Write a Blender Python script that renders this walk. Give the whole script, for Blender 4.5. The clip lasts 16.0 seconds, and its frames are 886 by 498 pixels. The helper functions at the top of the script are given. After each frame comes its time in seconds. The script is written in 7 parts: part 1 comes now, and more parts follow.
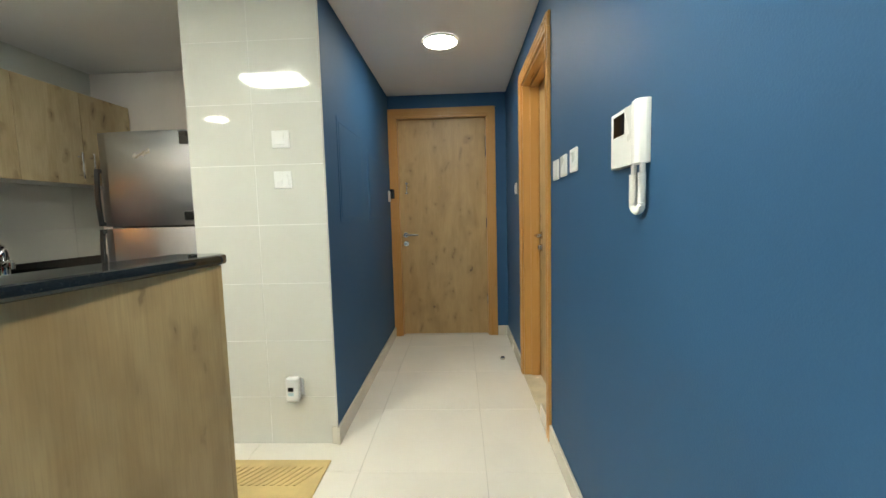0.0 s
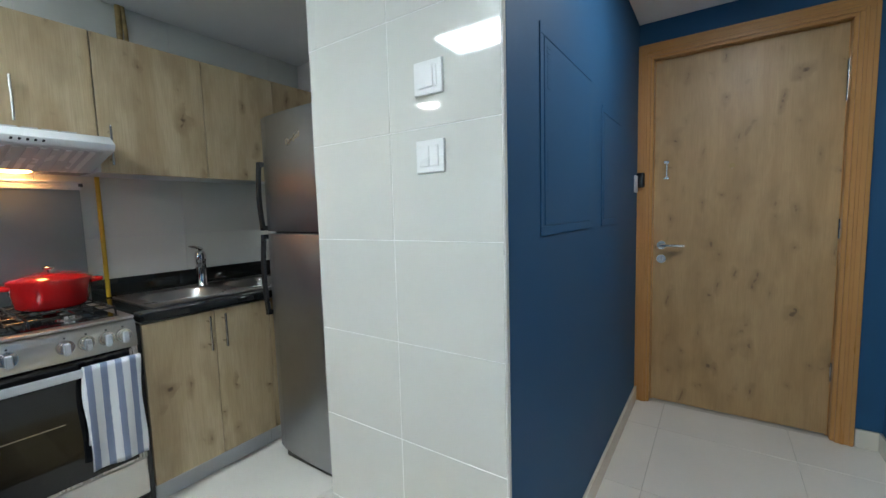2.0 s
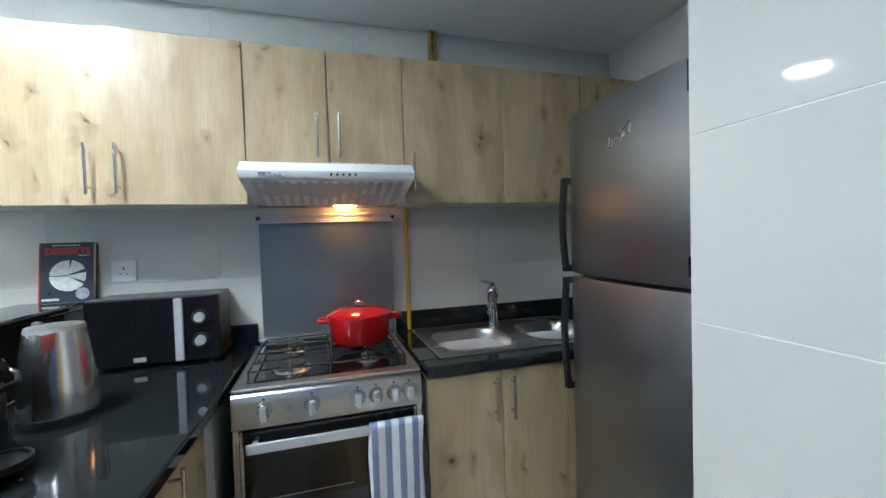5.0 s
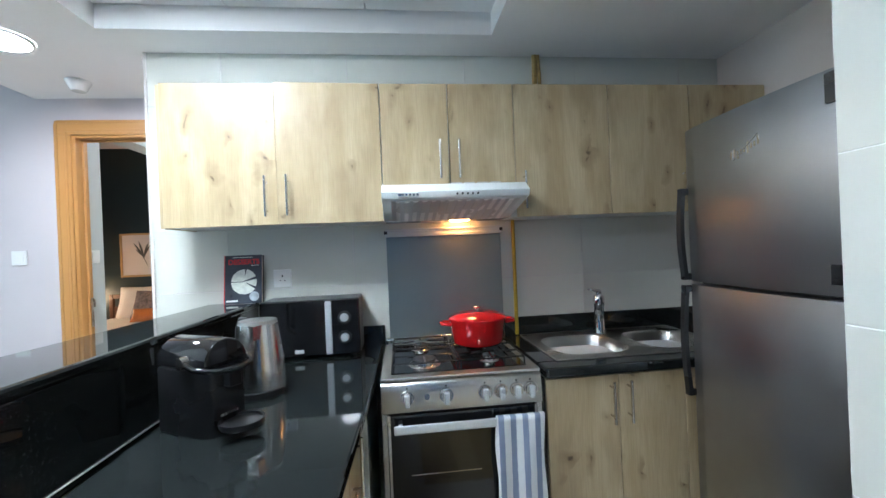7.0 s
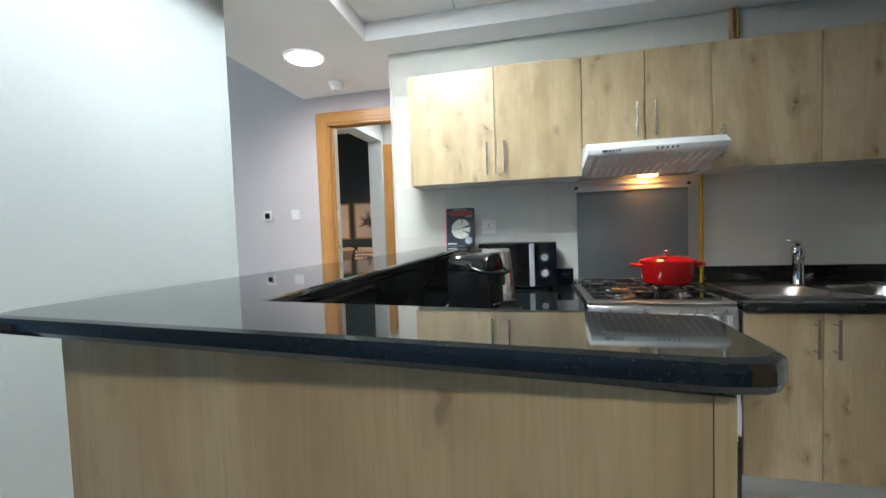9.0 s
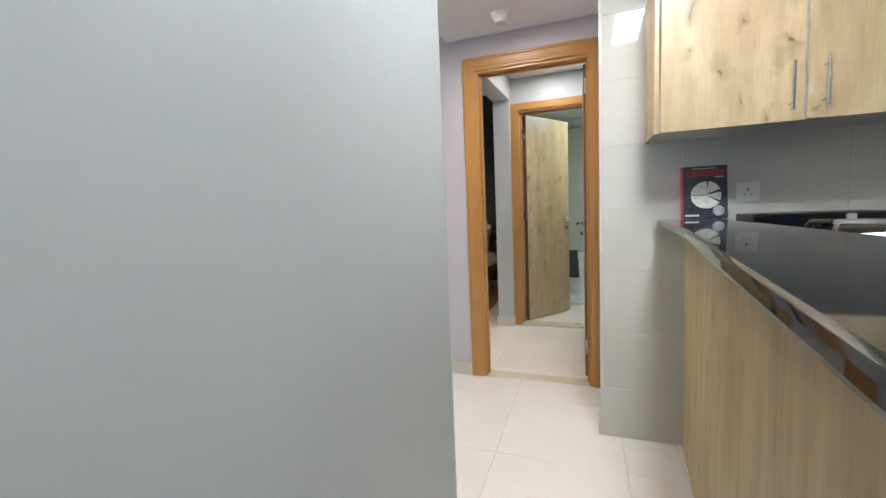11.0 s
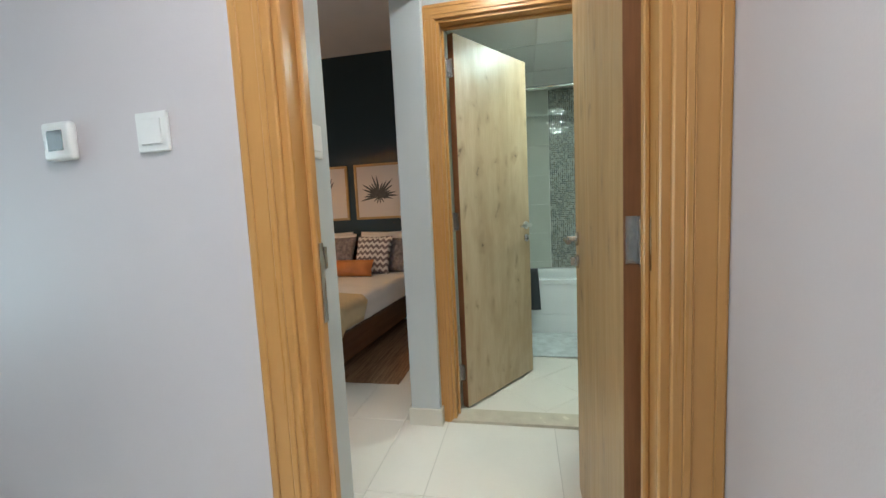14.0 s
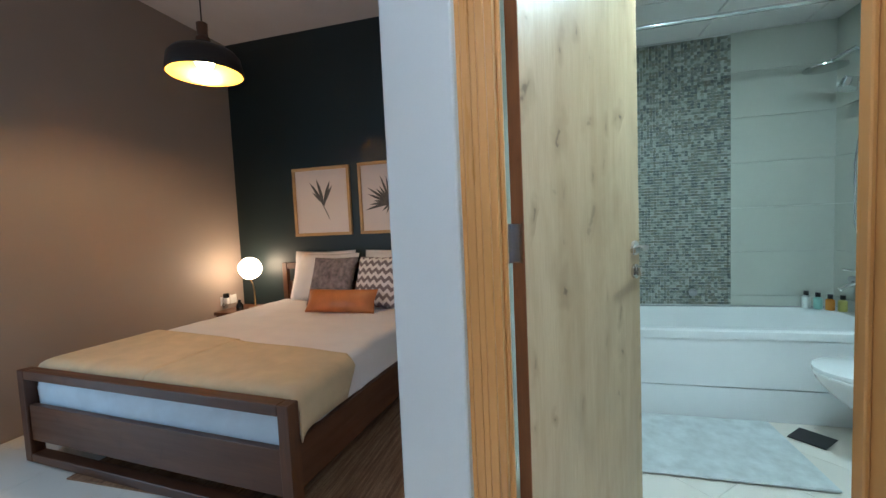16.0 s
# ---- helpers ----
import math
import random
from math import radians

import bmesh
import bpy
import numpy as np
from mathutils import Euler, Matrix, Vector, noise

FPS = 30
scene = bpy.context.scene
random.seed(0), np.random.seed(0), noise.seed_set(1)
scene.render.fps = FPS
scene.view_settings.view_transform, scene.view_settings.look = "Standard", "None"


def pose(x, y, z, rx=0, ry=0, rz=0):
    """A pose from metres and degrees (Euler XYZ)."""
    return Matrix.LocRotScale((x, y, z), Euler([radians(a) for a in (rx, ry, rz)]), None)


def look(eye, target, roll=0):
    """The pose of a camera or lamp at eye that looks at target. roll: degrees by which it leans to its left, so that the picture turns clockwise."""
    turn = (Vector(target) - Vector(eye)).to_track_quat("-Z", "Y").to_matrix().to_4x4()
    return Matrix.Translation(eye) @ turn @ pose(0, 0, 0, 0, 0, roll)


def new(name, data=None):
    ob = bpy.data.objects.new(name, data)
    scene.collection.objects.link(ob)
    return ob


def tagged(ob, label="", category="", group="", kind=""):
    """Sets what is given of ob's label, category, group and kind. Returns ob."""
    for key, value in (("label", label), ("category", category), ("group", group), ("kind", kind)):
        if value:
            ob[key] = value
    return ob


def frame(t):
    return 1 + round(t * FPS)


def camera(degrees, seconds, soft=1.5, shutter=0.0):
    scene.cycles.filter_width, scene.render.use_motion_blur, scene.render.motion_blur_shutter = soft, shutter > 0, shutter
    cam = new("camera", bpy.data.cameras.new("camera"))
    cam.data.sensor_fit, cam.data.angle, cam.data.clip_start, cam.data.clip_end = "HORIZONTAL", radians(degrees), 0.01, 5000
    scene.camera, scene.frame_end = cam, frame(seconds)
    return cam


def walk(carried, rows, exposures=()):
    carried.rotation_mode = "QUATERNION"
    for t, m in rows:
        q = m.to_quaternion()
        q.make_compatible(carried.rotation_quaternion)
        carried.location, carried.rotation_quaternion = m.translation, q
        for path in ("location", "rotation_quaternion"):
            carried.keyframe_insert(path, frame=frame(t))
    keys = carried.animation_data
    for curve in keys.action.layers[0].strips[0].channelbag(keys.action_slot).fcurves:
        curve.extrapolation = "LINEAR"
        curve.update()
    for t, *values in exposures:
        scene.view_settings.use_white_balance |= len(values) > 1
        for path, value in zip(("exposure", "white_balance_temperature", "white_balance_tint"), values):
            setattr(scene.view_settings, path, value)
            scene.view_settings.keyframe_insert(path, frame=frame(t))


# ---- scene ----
cam = camera(95.6, 16.0)
PATH = [
    (0, (0.951, 1.515, 1.188), (0.863, 3.506, 1.019), -1.5),
    (0.5, (0.922, 1.844, 1.206), (0.569, 3.805, 1.029), -1.6),
    (1, (0.909, 2.166, 1.203), (0.358, 4.08, 1.022), -1.6),
    (1.5, (0.82, 2.443, 1.212), (-0.04, 4.239, 1.035), -1.5),
    (2, (0.698, 2.64, 1.233), (-0.426, 4.285, 1.056), -1.6),
    (2.5, (0.6, 2.773, 1.252), (-0.809, 4.182, 1.081), -1.5),
    (3, (0.491, 2.854, 1.271), (-1.167, 3.958, 1.096), -1.8),
    (3.5, (0.366, 2.901, 1.293), (-1.394, 3.834, 1.115), -1.8),
    (5.8, (0.069, 2.942, 1.324), (-1.884, 3.371, 1.316), -2.0),
    (6, (0.078, 2.89, 1.329), (-1.882, 3.286, 1.325), -2.1),
    (6.5, (0.135, 2.814, 1.326), (-1.846, 3.092, 1.327), -2.1),
    (7, (0.224, 2.741, 1.321), (-1.764, 2.959, 1.321), -2.4),
    (7.5, (0.323, 2.7, 1.294), (-1.67, 2.862, 1.294), -2.4),
    (8, (0.445, 2.678, 1.265), (-1.555, 2.723, 1.253), -2.5),
    (8.5, (0.562, 2.576, 1.235), (-1.434, 2.462, 1.184), -2.3),
    (9, (0.642, 2.394, 1.2), (-1.313, 1.983, 1.107), -2.0),
    (9.5, (0.671, 2.121, 1.185), (-1.175, 1.366, 1.033), -1.9),
    (9.7, (0.637, 2.055, 1.177), (-1.152, 1.177, 1.013), -2.0),
    (10.3, (0.55, 1.73, 1.175), (-1.30, 0.98, 1.01), -2.1),
    (10.8, (0.38, 1.535, 1.175), (-1.50, 0.86, 1.0), -2.3),
    (11.3, (0.12, 1.475, 1.178), (-1.76, 0.80, 0.985), -2.4),
    (11.8, (-0.175, 1.512, 1.18), (-2.055, 0.827, 0.97), -2.5),
    (12, (-0.307, 1.485, 1.18), (-2.2, 0.872, 0.977), -2.7),
    (12.5, (-0.62, 1.405, 1.189), (-2.552, 0.926, 0.99), -2.63),
    (13, (-0.949, 1.381, 1.187), (-2.895, 0.963, 0.995), -2.72),
    (13.5, (-1.3, 1.363, 1.178), (-3.248, 0.955, 0.983), -2.75),
    (14, (-1.665, 1.288, 1.172), (-3.615, 0.889, 0.976), -2.76),
    (14.5, (-2.009, 1.243, 1.176), (-3.962, 0.858, 0.987), -2.8),
    (15, (-2.358, 1.177, 1.173), (-4.313, 0.79, 1.004), -2.69),
    (15.5, (-2.648, 1.092, 1.169), (-4.602, 0.698, 1.008), -2.8),
    (16, (-2.847, 1.007, 1.16), (-4.774, 0.486, 1.033), -2.59),
]
EXPOSURES = [
    (0.0, 0.42, 8000, 3), (0.8, 0.31, 6800, 3), (1.5, 0.15, 6200, 4), (2.5, 0.12, 6200, 7), (3.5, 0.05, 6000, 8), (7.0, 0.37, 5900, 6), (8.1, 0.36, 5950, 6),
    (9.0, 0.15, 6600, 8), (12.0, -0.26, 6900, 17), (13.0, -0.18, 6800, 11), (14.0, -0.08, 6550, 6), (14.6, 0.15, 5700, 6),
    (15.3, 0.10, 5050, 7), (16.0, 0.15, 5500, 7),
]
walk(cam, [(t, look(eye, target, roll)) for t, eye, target, roll in PATH], EXPOSURES)

# ---- world ----
world = bpy.data.worlds.new("world")
scene.world = world
world.use_nodes = True
wn = world.node_tree.nodes
sky = wn.new("ShaderNodeTexSky")
sky.sky_type = "NISHITA"
sky.sun_disc = False
sky.sun_elevation = radians(38)
sky.sun_rotation = radians(120)
wn["Background"].inputs[1].default_value = 0.12
world.node_tree.links.new(sky.outputs[0], wn["Background"].inputs[0])
sun = new("sun", bpy.data.lights.new("sun", "SUN"))
sun.data.energy = 3.0
sun.data.angle = radians(0.5)
sun.data.color = (1.0, 0.96, 0.9)
sun.matrix_world = look((6, 6, 8), (0, 0, 0))

# strengths of the lamps of the place
POWER = dict(panel=94.0, corridor=120.0, bar=130.0, hall=100.0, vestibule=125.0, bath=250.0, pendant=330.0, globe=22.0, hood=48.0)
COOL = (0.85, 0.94, 1.0)
NEUTRAL = (0.92, 0.955, 1.0)
WARM = (1.0, 0.56, 0.24)

# ---- materials ----
def nodes_of(name):
    m = bpy.data.materials.new(name)
    m.use_nodes = True
    nt = m.node_tree
    return m, nt, nt.nodes, nt.links, nt.nodes["Principled BSDF"]


def mapped(nt, scale, rand=True):
    """Object coordinates, shifted by the object's own random number, scaled."""
    n, l = nt.nodes, nt.links
    tc = n.new("ShaderNodeTexCoord")
    mp = n.new("ShaderNodeMapping")
    mp.inputs["Scale"].default_value = scale
    l.new(tc.outputs["Object"], mp.inputs["Vector"])
    if rand:
        oi = n.new("ShaderNodeObjectInfo")
        mul = n.new("ShaderNodeMath")
        mul.operation = "MULTIPLY"
        mul.inputs[1].default_value = 37.0
        l.new(oi.outputs["Random"], mul.inputs[0])
        l.new(mul.outputs[0], mp.inputs["Location"])
    return mp.outputs[0]


def mix(nt, fac, a, b):
    x = nt.nodes.new("ShaderNodeMix")
    x.data_type = "RGBA"
    if isinstance(fac, float):
        x.inputs[0].default_value = fac
    else:
        nt.links.new(fac, x.inputs[0])
    for i, c in ((6, a), (7, b)):
        if isinstance(c, tuple):
            x.inputs[i].default_value = (*c, 1)
        else:
            nt.links.new(c, x.inputs[i])
    return x.outputs[2]


def ramp(nt, value, p0, p1, lo=0.0, hi=1.0):
    r = nt.nodes.new("ShaderNodeMapRange")
    r.inputs["From Min"].default_value, r.inputs["From Max"].default_value = p0, p1
    r.inputs["To Min"].default_value, r.inputs["To Max"].default_value = lo, hi
    nt.links.new(value, r.inputs["Value"])
    return r.outputs[0]


def noise_tex(nt, vec, scale, detail=3.0, rough=0.5, dist=0.0):
    t = nt.nodes.new("ShaderNodeTexNoise")
    t.inputs["Scale"].default_value = scale
    t.inputs["Detail"].default_value = detail
    t.inputs["Roughness"].default_value = rough
    t.inputs["Distortion"].default_value = dist
    nt.links.new(vec, t.inputs["Vector"])
    return t.outputs["Fac"]


def bump(nt, value, strength, dist=0.002):
    b = nt.nodes.new("ShaderNodeBump")
    b.inputs["Strength"].default_value = strength
    b.inputs["Distance"].default_value = dist
    nt.links.new(value, b.inputs["Height"])
    nt.links.new(b.outputs[0], nt.nodes["Principled BSDF"].inputs["Normal"])


def surface(name, col, rough=0.5, metal=0.0, vary=0.08, scale=3.0, fine=80.0, relief=0.1, dist=0.001, spread=0.08, spec=0.5, coat=0.0):
    """A plain surface with stains at a large scale and grain at a small one."""
    m, nt, n, l, p = nodes_of(name)
    v = mapped(nt, (1, 1, 1))
    big, small = noise_tex(nt, v, scale, 4), noise_tex(nt, v, fine, 2)
    dark = tuple(c * (1 - vary * 1.6) for c in col)
    light = tuple(min(1, c * (1 + vary)) for c in col)
    c1 = mix(nt, ramp(nt, big, 0.3, 0.7), dark, light)
    c2 = mix(nt, ramp(nt, small, 0.35, 0.65, 0.0, vary * 0.8), c1, tuple(c * 0.6 for c in col))
    l.new(c2, p.inputs["Base Color"])
    l.new(ramp(nt, big, 0.3, 0.7, max(0.02, rough - spread), min(1, rough + spread)), p.inputs["Roughness"])
    p.inputs["Metallic"].default_value = metal
    p.inputs["Specular IOR Level"].default_value = spec
    p.inputs["Coat Weight"].default_value = coat
    if relief:
        bump(nt, small, relief, dist)
    return m


def wood(name, pale, mid, dark, axis="z", knots=0.8, rough=0.45, plank=0.0, grain=1.0):
    """Sawn board: soft cloudy figure, long fine grain and scattered irregular knots with short dark checks."""
    m, nt, n, l, p = nodes_of(name)
    def sc(along, across):
        return tuple(along if a == axis else across for a in "xyz")
    broad = noise_tex(nt, mapped(nt, sc(1.3, 6.0 * grain)), 1.0, 4, 0.55, 0.9)
    cloud = noise_tex(nt, mapped(nt, sc(2.6, 5.0)), 1.0, 3, 0.6, 0.3)
    streak = noise_tex(nt, mapped(nt, sc(1.6, 34.0 * grain)), 1.0, 5, 0.65, 0.5)
    fine = noise_tex(nt, mapped(nt, sc(9.0, 240.0 * grain)), 1.0, 3, 0.6)
    c = mix(nt, ramp(nt, broad, 0.35, 0.65), pale, mid)
    c = mix(nt, ramp(nt, cloud, 0.48, 0.72, 0.0, 0.35), c, dark)
    c = mix(nt, ramp(nt, streak, 0.48, 0.8, 0.0, 0.20 if knots else 0.10), c, dark)
    c = mix(nt, ramp(nt, fine, 0.42, 0.72, 0.0, 0.24 if knots else 0.13), c, dark)
    if knots:
        # the knots are laid out on the board's face: across it in either direction, and up it
        sp = n.new("ShaderNodeSeparateXYZ")
        l.new(mapped(nt, (1, 1, 1)), sp.inputs[0])
        ad = n.new("ShaderNodeMath")
        l.new(sp.outputs["X"], ad.inputs[0])
        l.new(sp.outputs["Y"], ad.inputs[1])
        wob = noise_tex(nt, mapped(nt, (1, 1, 1)), 9.0, 3)
        for fx, fz, size, share, amount in ((5.5, 4.4, 0.12, 0.62, 0.6), (12.0, 5.5, 0.12, 0.60, 0.35)):
            cb = n.new("ShaderNodeCombineXYZ")
            for k, src_, f_ in ((0, ad.outputs[0], fx), (1, sp.outputs["Z"], fz)):
                mu = n.new("ShaderNodeMath")
                mu.operation = "MULTIPLY_ADD"
                mu.inputs[1].default_value = f_
                l.new(src_, mu.inputs[0])
                sh = n.new("ShaderNodeMath")
                sh.operation = "MULTIPLY"
                sh.inputs[1].default_value = 1.2 if k else 0.8
                l.new(wob, sh.inputs[0])
                l.new(sh.outputs[0], mu.inputs[2])
                l.new(mu.outputs[0], cb.inputs[k])
            vo = n.new("ShaderNodeTexVoronoi")
            vo.voronoi_dimensions = "2D"
            vo.inputs["Scale"].default_value = 1.0
            l.new(cb.outputs[0], vo.inputs["Vector"])
            sep = n.new("ShaderNodeSeparateColor")
            l.new(vo.outputs["Color"], sep.inputs[0])
            some = ramp(nt, sep.outputs[0], share, 1.0, 0.0, 1.0)
            core = ramp(nt, vo.outputs["Distance"], size * 0.25, size * 0.6, amount * knots, 0.0)
            halo = ramp(nt, vo.outputs["Distance"], size * 0.4, size * 2.6, 0.4 * knots, 0.0)
            for f, col in ((halo, dark), (core, tuple(x * 0.45 for x in dark))):
                k = n.new("ShaderNodeMath")
                k.operation = "MULTIPLY"
                l.new(f, k.inputs[0])
                l.new(some, k.inputs[1])
                tw = n.new("ShaderNodeMath")
                tw.operation = "MULTIPLY"
                tw.use_clamp = True
                tw.inputs[1].default_value = 1.8
                l.new(k.outputs[0], tw.inputs[0])
                c = mix(nt, tw.outputs[0], c, col)
    l.new(c, p.inputs["Base Color"])
    l.new(ramp(nt, streak, 0.3, 0.7, rough - 0.07, rough + 0.1), p.inputs["Roughness"])
    bump(nt, fine, 0.10, 0.0005)
    return m


def metal(name, col, rough, axis="z", brushed=0.25):
    m, nt, n, l, p = nodes_of(name)
    sc = tuple(2.0 if a == axis else 220.0 for a in "xyz")
    f = noise_tex(nt, mapped(nt, sc), 1.0, 2)
    g = noise_tex(nt, mapped(nt, (1, 1, 1)), 5.0, 3)
    p.inputs["Metallic"].default_value = 1.0
    l.new(mix(nt, ramp(nt, g, 0.3, 0.7), tuple(c * 0.88 for c in col), col), p.inputs["Base Color"])
    p.inputs["Anisotropic"].default_value = 0.0
    ro = n.new("ShaderNodeMath")
    l.new(ramp(nt, f, 0.3, 0.7, -0.01, 0.015), ro.inputs[0])
    l.new(ramp(nt, g, 0.3, 0.7, max(0.03, rough - 0.03), rough + 0.04), ro.inputs[1])
    l.new(ro.outputs[0], p.inputs["Roughness"])
    if brushed:
        bump(nt, f, brushed, 0.0002)
    return m


def glow(name, col, strength):
    m, nt, n, l, p = nodes_of(name)
    p.inputs["Base Color"].default_value = (0.8, 0.8, 0.8, 1)
    p.inputs["Emission Color"].default_value = (*col, 1)
    p.inputs["Emission Strength"].default_value = strength
    return m


OAK = wood("light_oak_board", (0.56, 0.45, 0.28), (0.44, 0.33, 0.185), (0.22, 0.14, 0.07), "z", 1.0, 0.36)
BAROAK = wood("warm_oak_panel", (0.50, 0.365, 0.185), (0.40, 0.27, 0.125), (0.24, 0.145, 0.065), "z", 0.6, 0.42)
OAKDOOR = wood("light_oak_door", (0.52, 0.345, 0.16), (0.43, 0.27, 0.115), (0.25, 0.145, 0.062), "z", 0.8, 0.4)
OAKPALE = wood("pale_oak_door", (0.53, 0.41, 0.26), (0.43, 0.31, 0.18), (0.27, 0.18, 0.095), "z", 0.9, 0.38)
FRAME = wood("orange_beech", (0.53, 0.275, 0.09), (0.50, 0.255, 0.08), (0.43, 0.205, 0.058), "z", 0.0, 0.32)
EDGE = wood("dark_beech_edge", (0.30, 0.13, 0.055), (0.21, 0.085, 0.035), (0.11, 0.04, 0.018), "z", 0.3, 0.4)
FRAMEX = wood("orange_beech_x", (0.53, 0.275, 0.09), (0.50, 0.255, 0.08), (0.43, 0.205, 0.058), "x", 0.0, 0.32)
FRAMEY = wood("orange_beech_y", (0.53, 0.275, 0.09), (0.50, 0.255, 0.08), (0.43, 0.205, 0.058), "y", 0.0, 0.32)
WALNUTX = wood("walnut_x", (0.125, 0.050, 0.022), (0.075, 0.028, 0.013), (0.03, 0.012, 0.006), "x", 0.3, 0.42)
WALNUTY = wood("walnut_y", (0.125, 0.050, 0.022), (0.075, 0.028, 0.013), (0.03, 0.012, 0.006), "y", 0.3, 0.42)
WALNUTZ = wood("walnut_z", (0.125, 0.050, 0.022), (0.075, 0.028, 0.013), (0.03, 0.012, 0.006), "z", 0.3, 0.42)
CHERRYY = wood("cherry_y", (0.22, 0.075, 0.03), (0.17, 0.052, 0.02), (0.09, 0.025, 0.01), "y", 0.0, 0.35)
CHERRYZ = wood("cherry_z", (0.22, 0.075, 0.03), (0.17, 0.052, 0.02), (0.09, 0.025, 0.01), "z", 0.0, 0.35)
PICWOOD = wood("picture_oak", (0.5, 0.33, 0.15), (0.42, 0.26, 0.11), (0.3, 0.17, 0.07), "y", 0.0, 0.45)
BLUE = surface("blue_paint", (0.022, 0.088, 0.19), 0.6, vary=0.05, scale=2.0, fine=260, relief=0.35, dist=0.0012, spread=0.04, spec=0.3)
GREY = surface("pale_grey_paint", (0.50, 0.53, 0.53), 0.5, vary=0.03, scale=1.5, fine=240, relief=0.2, dist=0.0008)
# Pillar's copy of the grey paint, darkened to offset the strong panel light
GREYDIMMED = surface("grey_paint_dimmed", (0.375, 0.41, 0.41), 0.5, vary=0.03, scale=1.5, fine=240, relief=0.2, dist=0.0008)
LAV = surface("lavender_grey_paint", (0.59, 0.54, 0.55), 0.5, vary=0.03, scale=1.5, fine=240, relief=0.2, dist=0.0008)
TAUPE = surface("taupe_paint", (0.35, 0.28, 0.235), 0.55, vary=0.03, scale=1.5, fine=240, relief=0.2, dist=0.0008)
DARKGREEN = surface("dark_green_paint", (0.012, 0.024, 0.026), 0.45, vary=0.05, scale=2, fine=240, relief=0.2, dist=0.0008)
CEIL = surface("white_ceiling_paint", (0.82, 0.80, 0.79), 0.8, vary=0.03, scale=1.2, fine=300, relief=0.15)
TILE = surface("cream_wall_tile", (0.63, 0.625, 0.57), 0.055, vary=0.02, scale=2.5, fine=30, relief=0.0, spread=0.015)
FTILE = surface("ivory_floor_tile", (0.78, 0.74, 0.66), 0.2, vary=0.03, scale=2.2, fine=60, relief=0.05, dist=0.0003, spread=0.06)
BTILE = surface("pale_green_wall_tile", (0.56, 0.58, 0.52), 0.14, vary=0.03, scale=2.0, fine=40, relief=0.0, spread=0.03)
GROUT = surface("pale_grout", (0.86, 0.86, 0.83), 0.8, vary=0.1, scale=6, fine=150)
FGROUT = surface("floor_grout", (0.55, 0.51, 0.44), 0.85, vary=0.1, scale=6, fine=150)
SKIRT = surface("ivory_skirting_tile", (0.66, 0.62, 0.53), 0.2, vary=0.03, scale=3, fine=60, relief=0.03)
WHITE = surface("white_plastic", (0.78, 0.78, 0.76), 0.3, vary=0.02, relief=0.0)
WHITEGLOSS = surface("white_acrylic", (0.80, 0.82, 0.82), 0.1, vary=0.02, relief=0.0, spread=0.03)
BLACKPL = surface("black_plastic", (0.012, 0.012, 0.013), 0.28, vary=0.1, relief=0.02)
BLACKGLOSS = surface("black_gloss", (0.008, 0.008, 0.009), 0.06, vary=0.1, relief=0.0, spread=0.03)
RUBBER = surface("dark_rubber", (0.02, 0.02, 0.02), 0.7, vary=0.1)
STEEL = metal("brushed_steel", (0.62, 0.605, 0.58), 0.33, "y", 0.0)
KETTLESTEEL = metal("kettle_steel", (0.88, 0.87, 0.85), 0.22, "z", 0.0)
SATIN = surface("silver_satin_paint", (0.56, 0.58, 0.60), 0.34, metal=0.35, vary=0.03, relief=0.0)
STEELV = metal("fridge_steel", (0.35, 0.35, 0.36), 0.33, "x", 0.0)
BASINSTEEL = metal("basin_steel", (0.42, 0.41, 0.39), 0.28, "y", 0.0)
CHROME = metal("chrome", (0.75, 0.75, 0.76), 0.07, "z", 0.0)
NICKEL = metal("satin_nickel", (0.62, 0.60, 0.58), 0.25, "z", 0.0)
DARKMETAL = metal("dark_metal", (0.06, 0.06, 0.065), 0.35, "z", 0.05)
BRASS = metal("old_brass", (0.45, 0.31, 0.14), 0.3, "z", 0.0)
YELLOWPIPE = surface("yellow_gas_pipe", (0.55, 0.36, 0.02), 0.4, vary=0.1)
RED = surface("red_enamel", (0.55, 0.008, 0.01), 0.1, vary=0.03, relief=0.0, spread=0.03, coat=0.5)
CASE = surface("grey_melamine", (0.55, 0.56, 0.56), 0.4, vary=0.03, relief=0.0)


def granite():
    m, nt, n, l, p = nodes_of("black_granite")
    v = mapped(nt, (1, 1, 1), False)
    a, b = noise_tex(nt, v, 260.0, 2), noise_tex(nt, v, 6.0, 3)
    c = mix(nt, ramp(nt, a, 0.62, 0.74, 0.0, 0.35), (0.011, 0.013, 0.013), (0.09, 0.10, 0.10))
    c = mix(nt, ramp(nt, b, 0.4, 0.7, 0.0, 0.3), c, (0.02, 0.023, 0.023))
    l.new(c, p.inputs["Base Color"])
    l.new(ramp(nt, b, 0.3, 0.7, 0.02, 0.05), p.inputs["Roughness"])
    return m


GRANITE = granite()

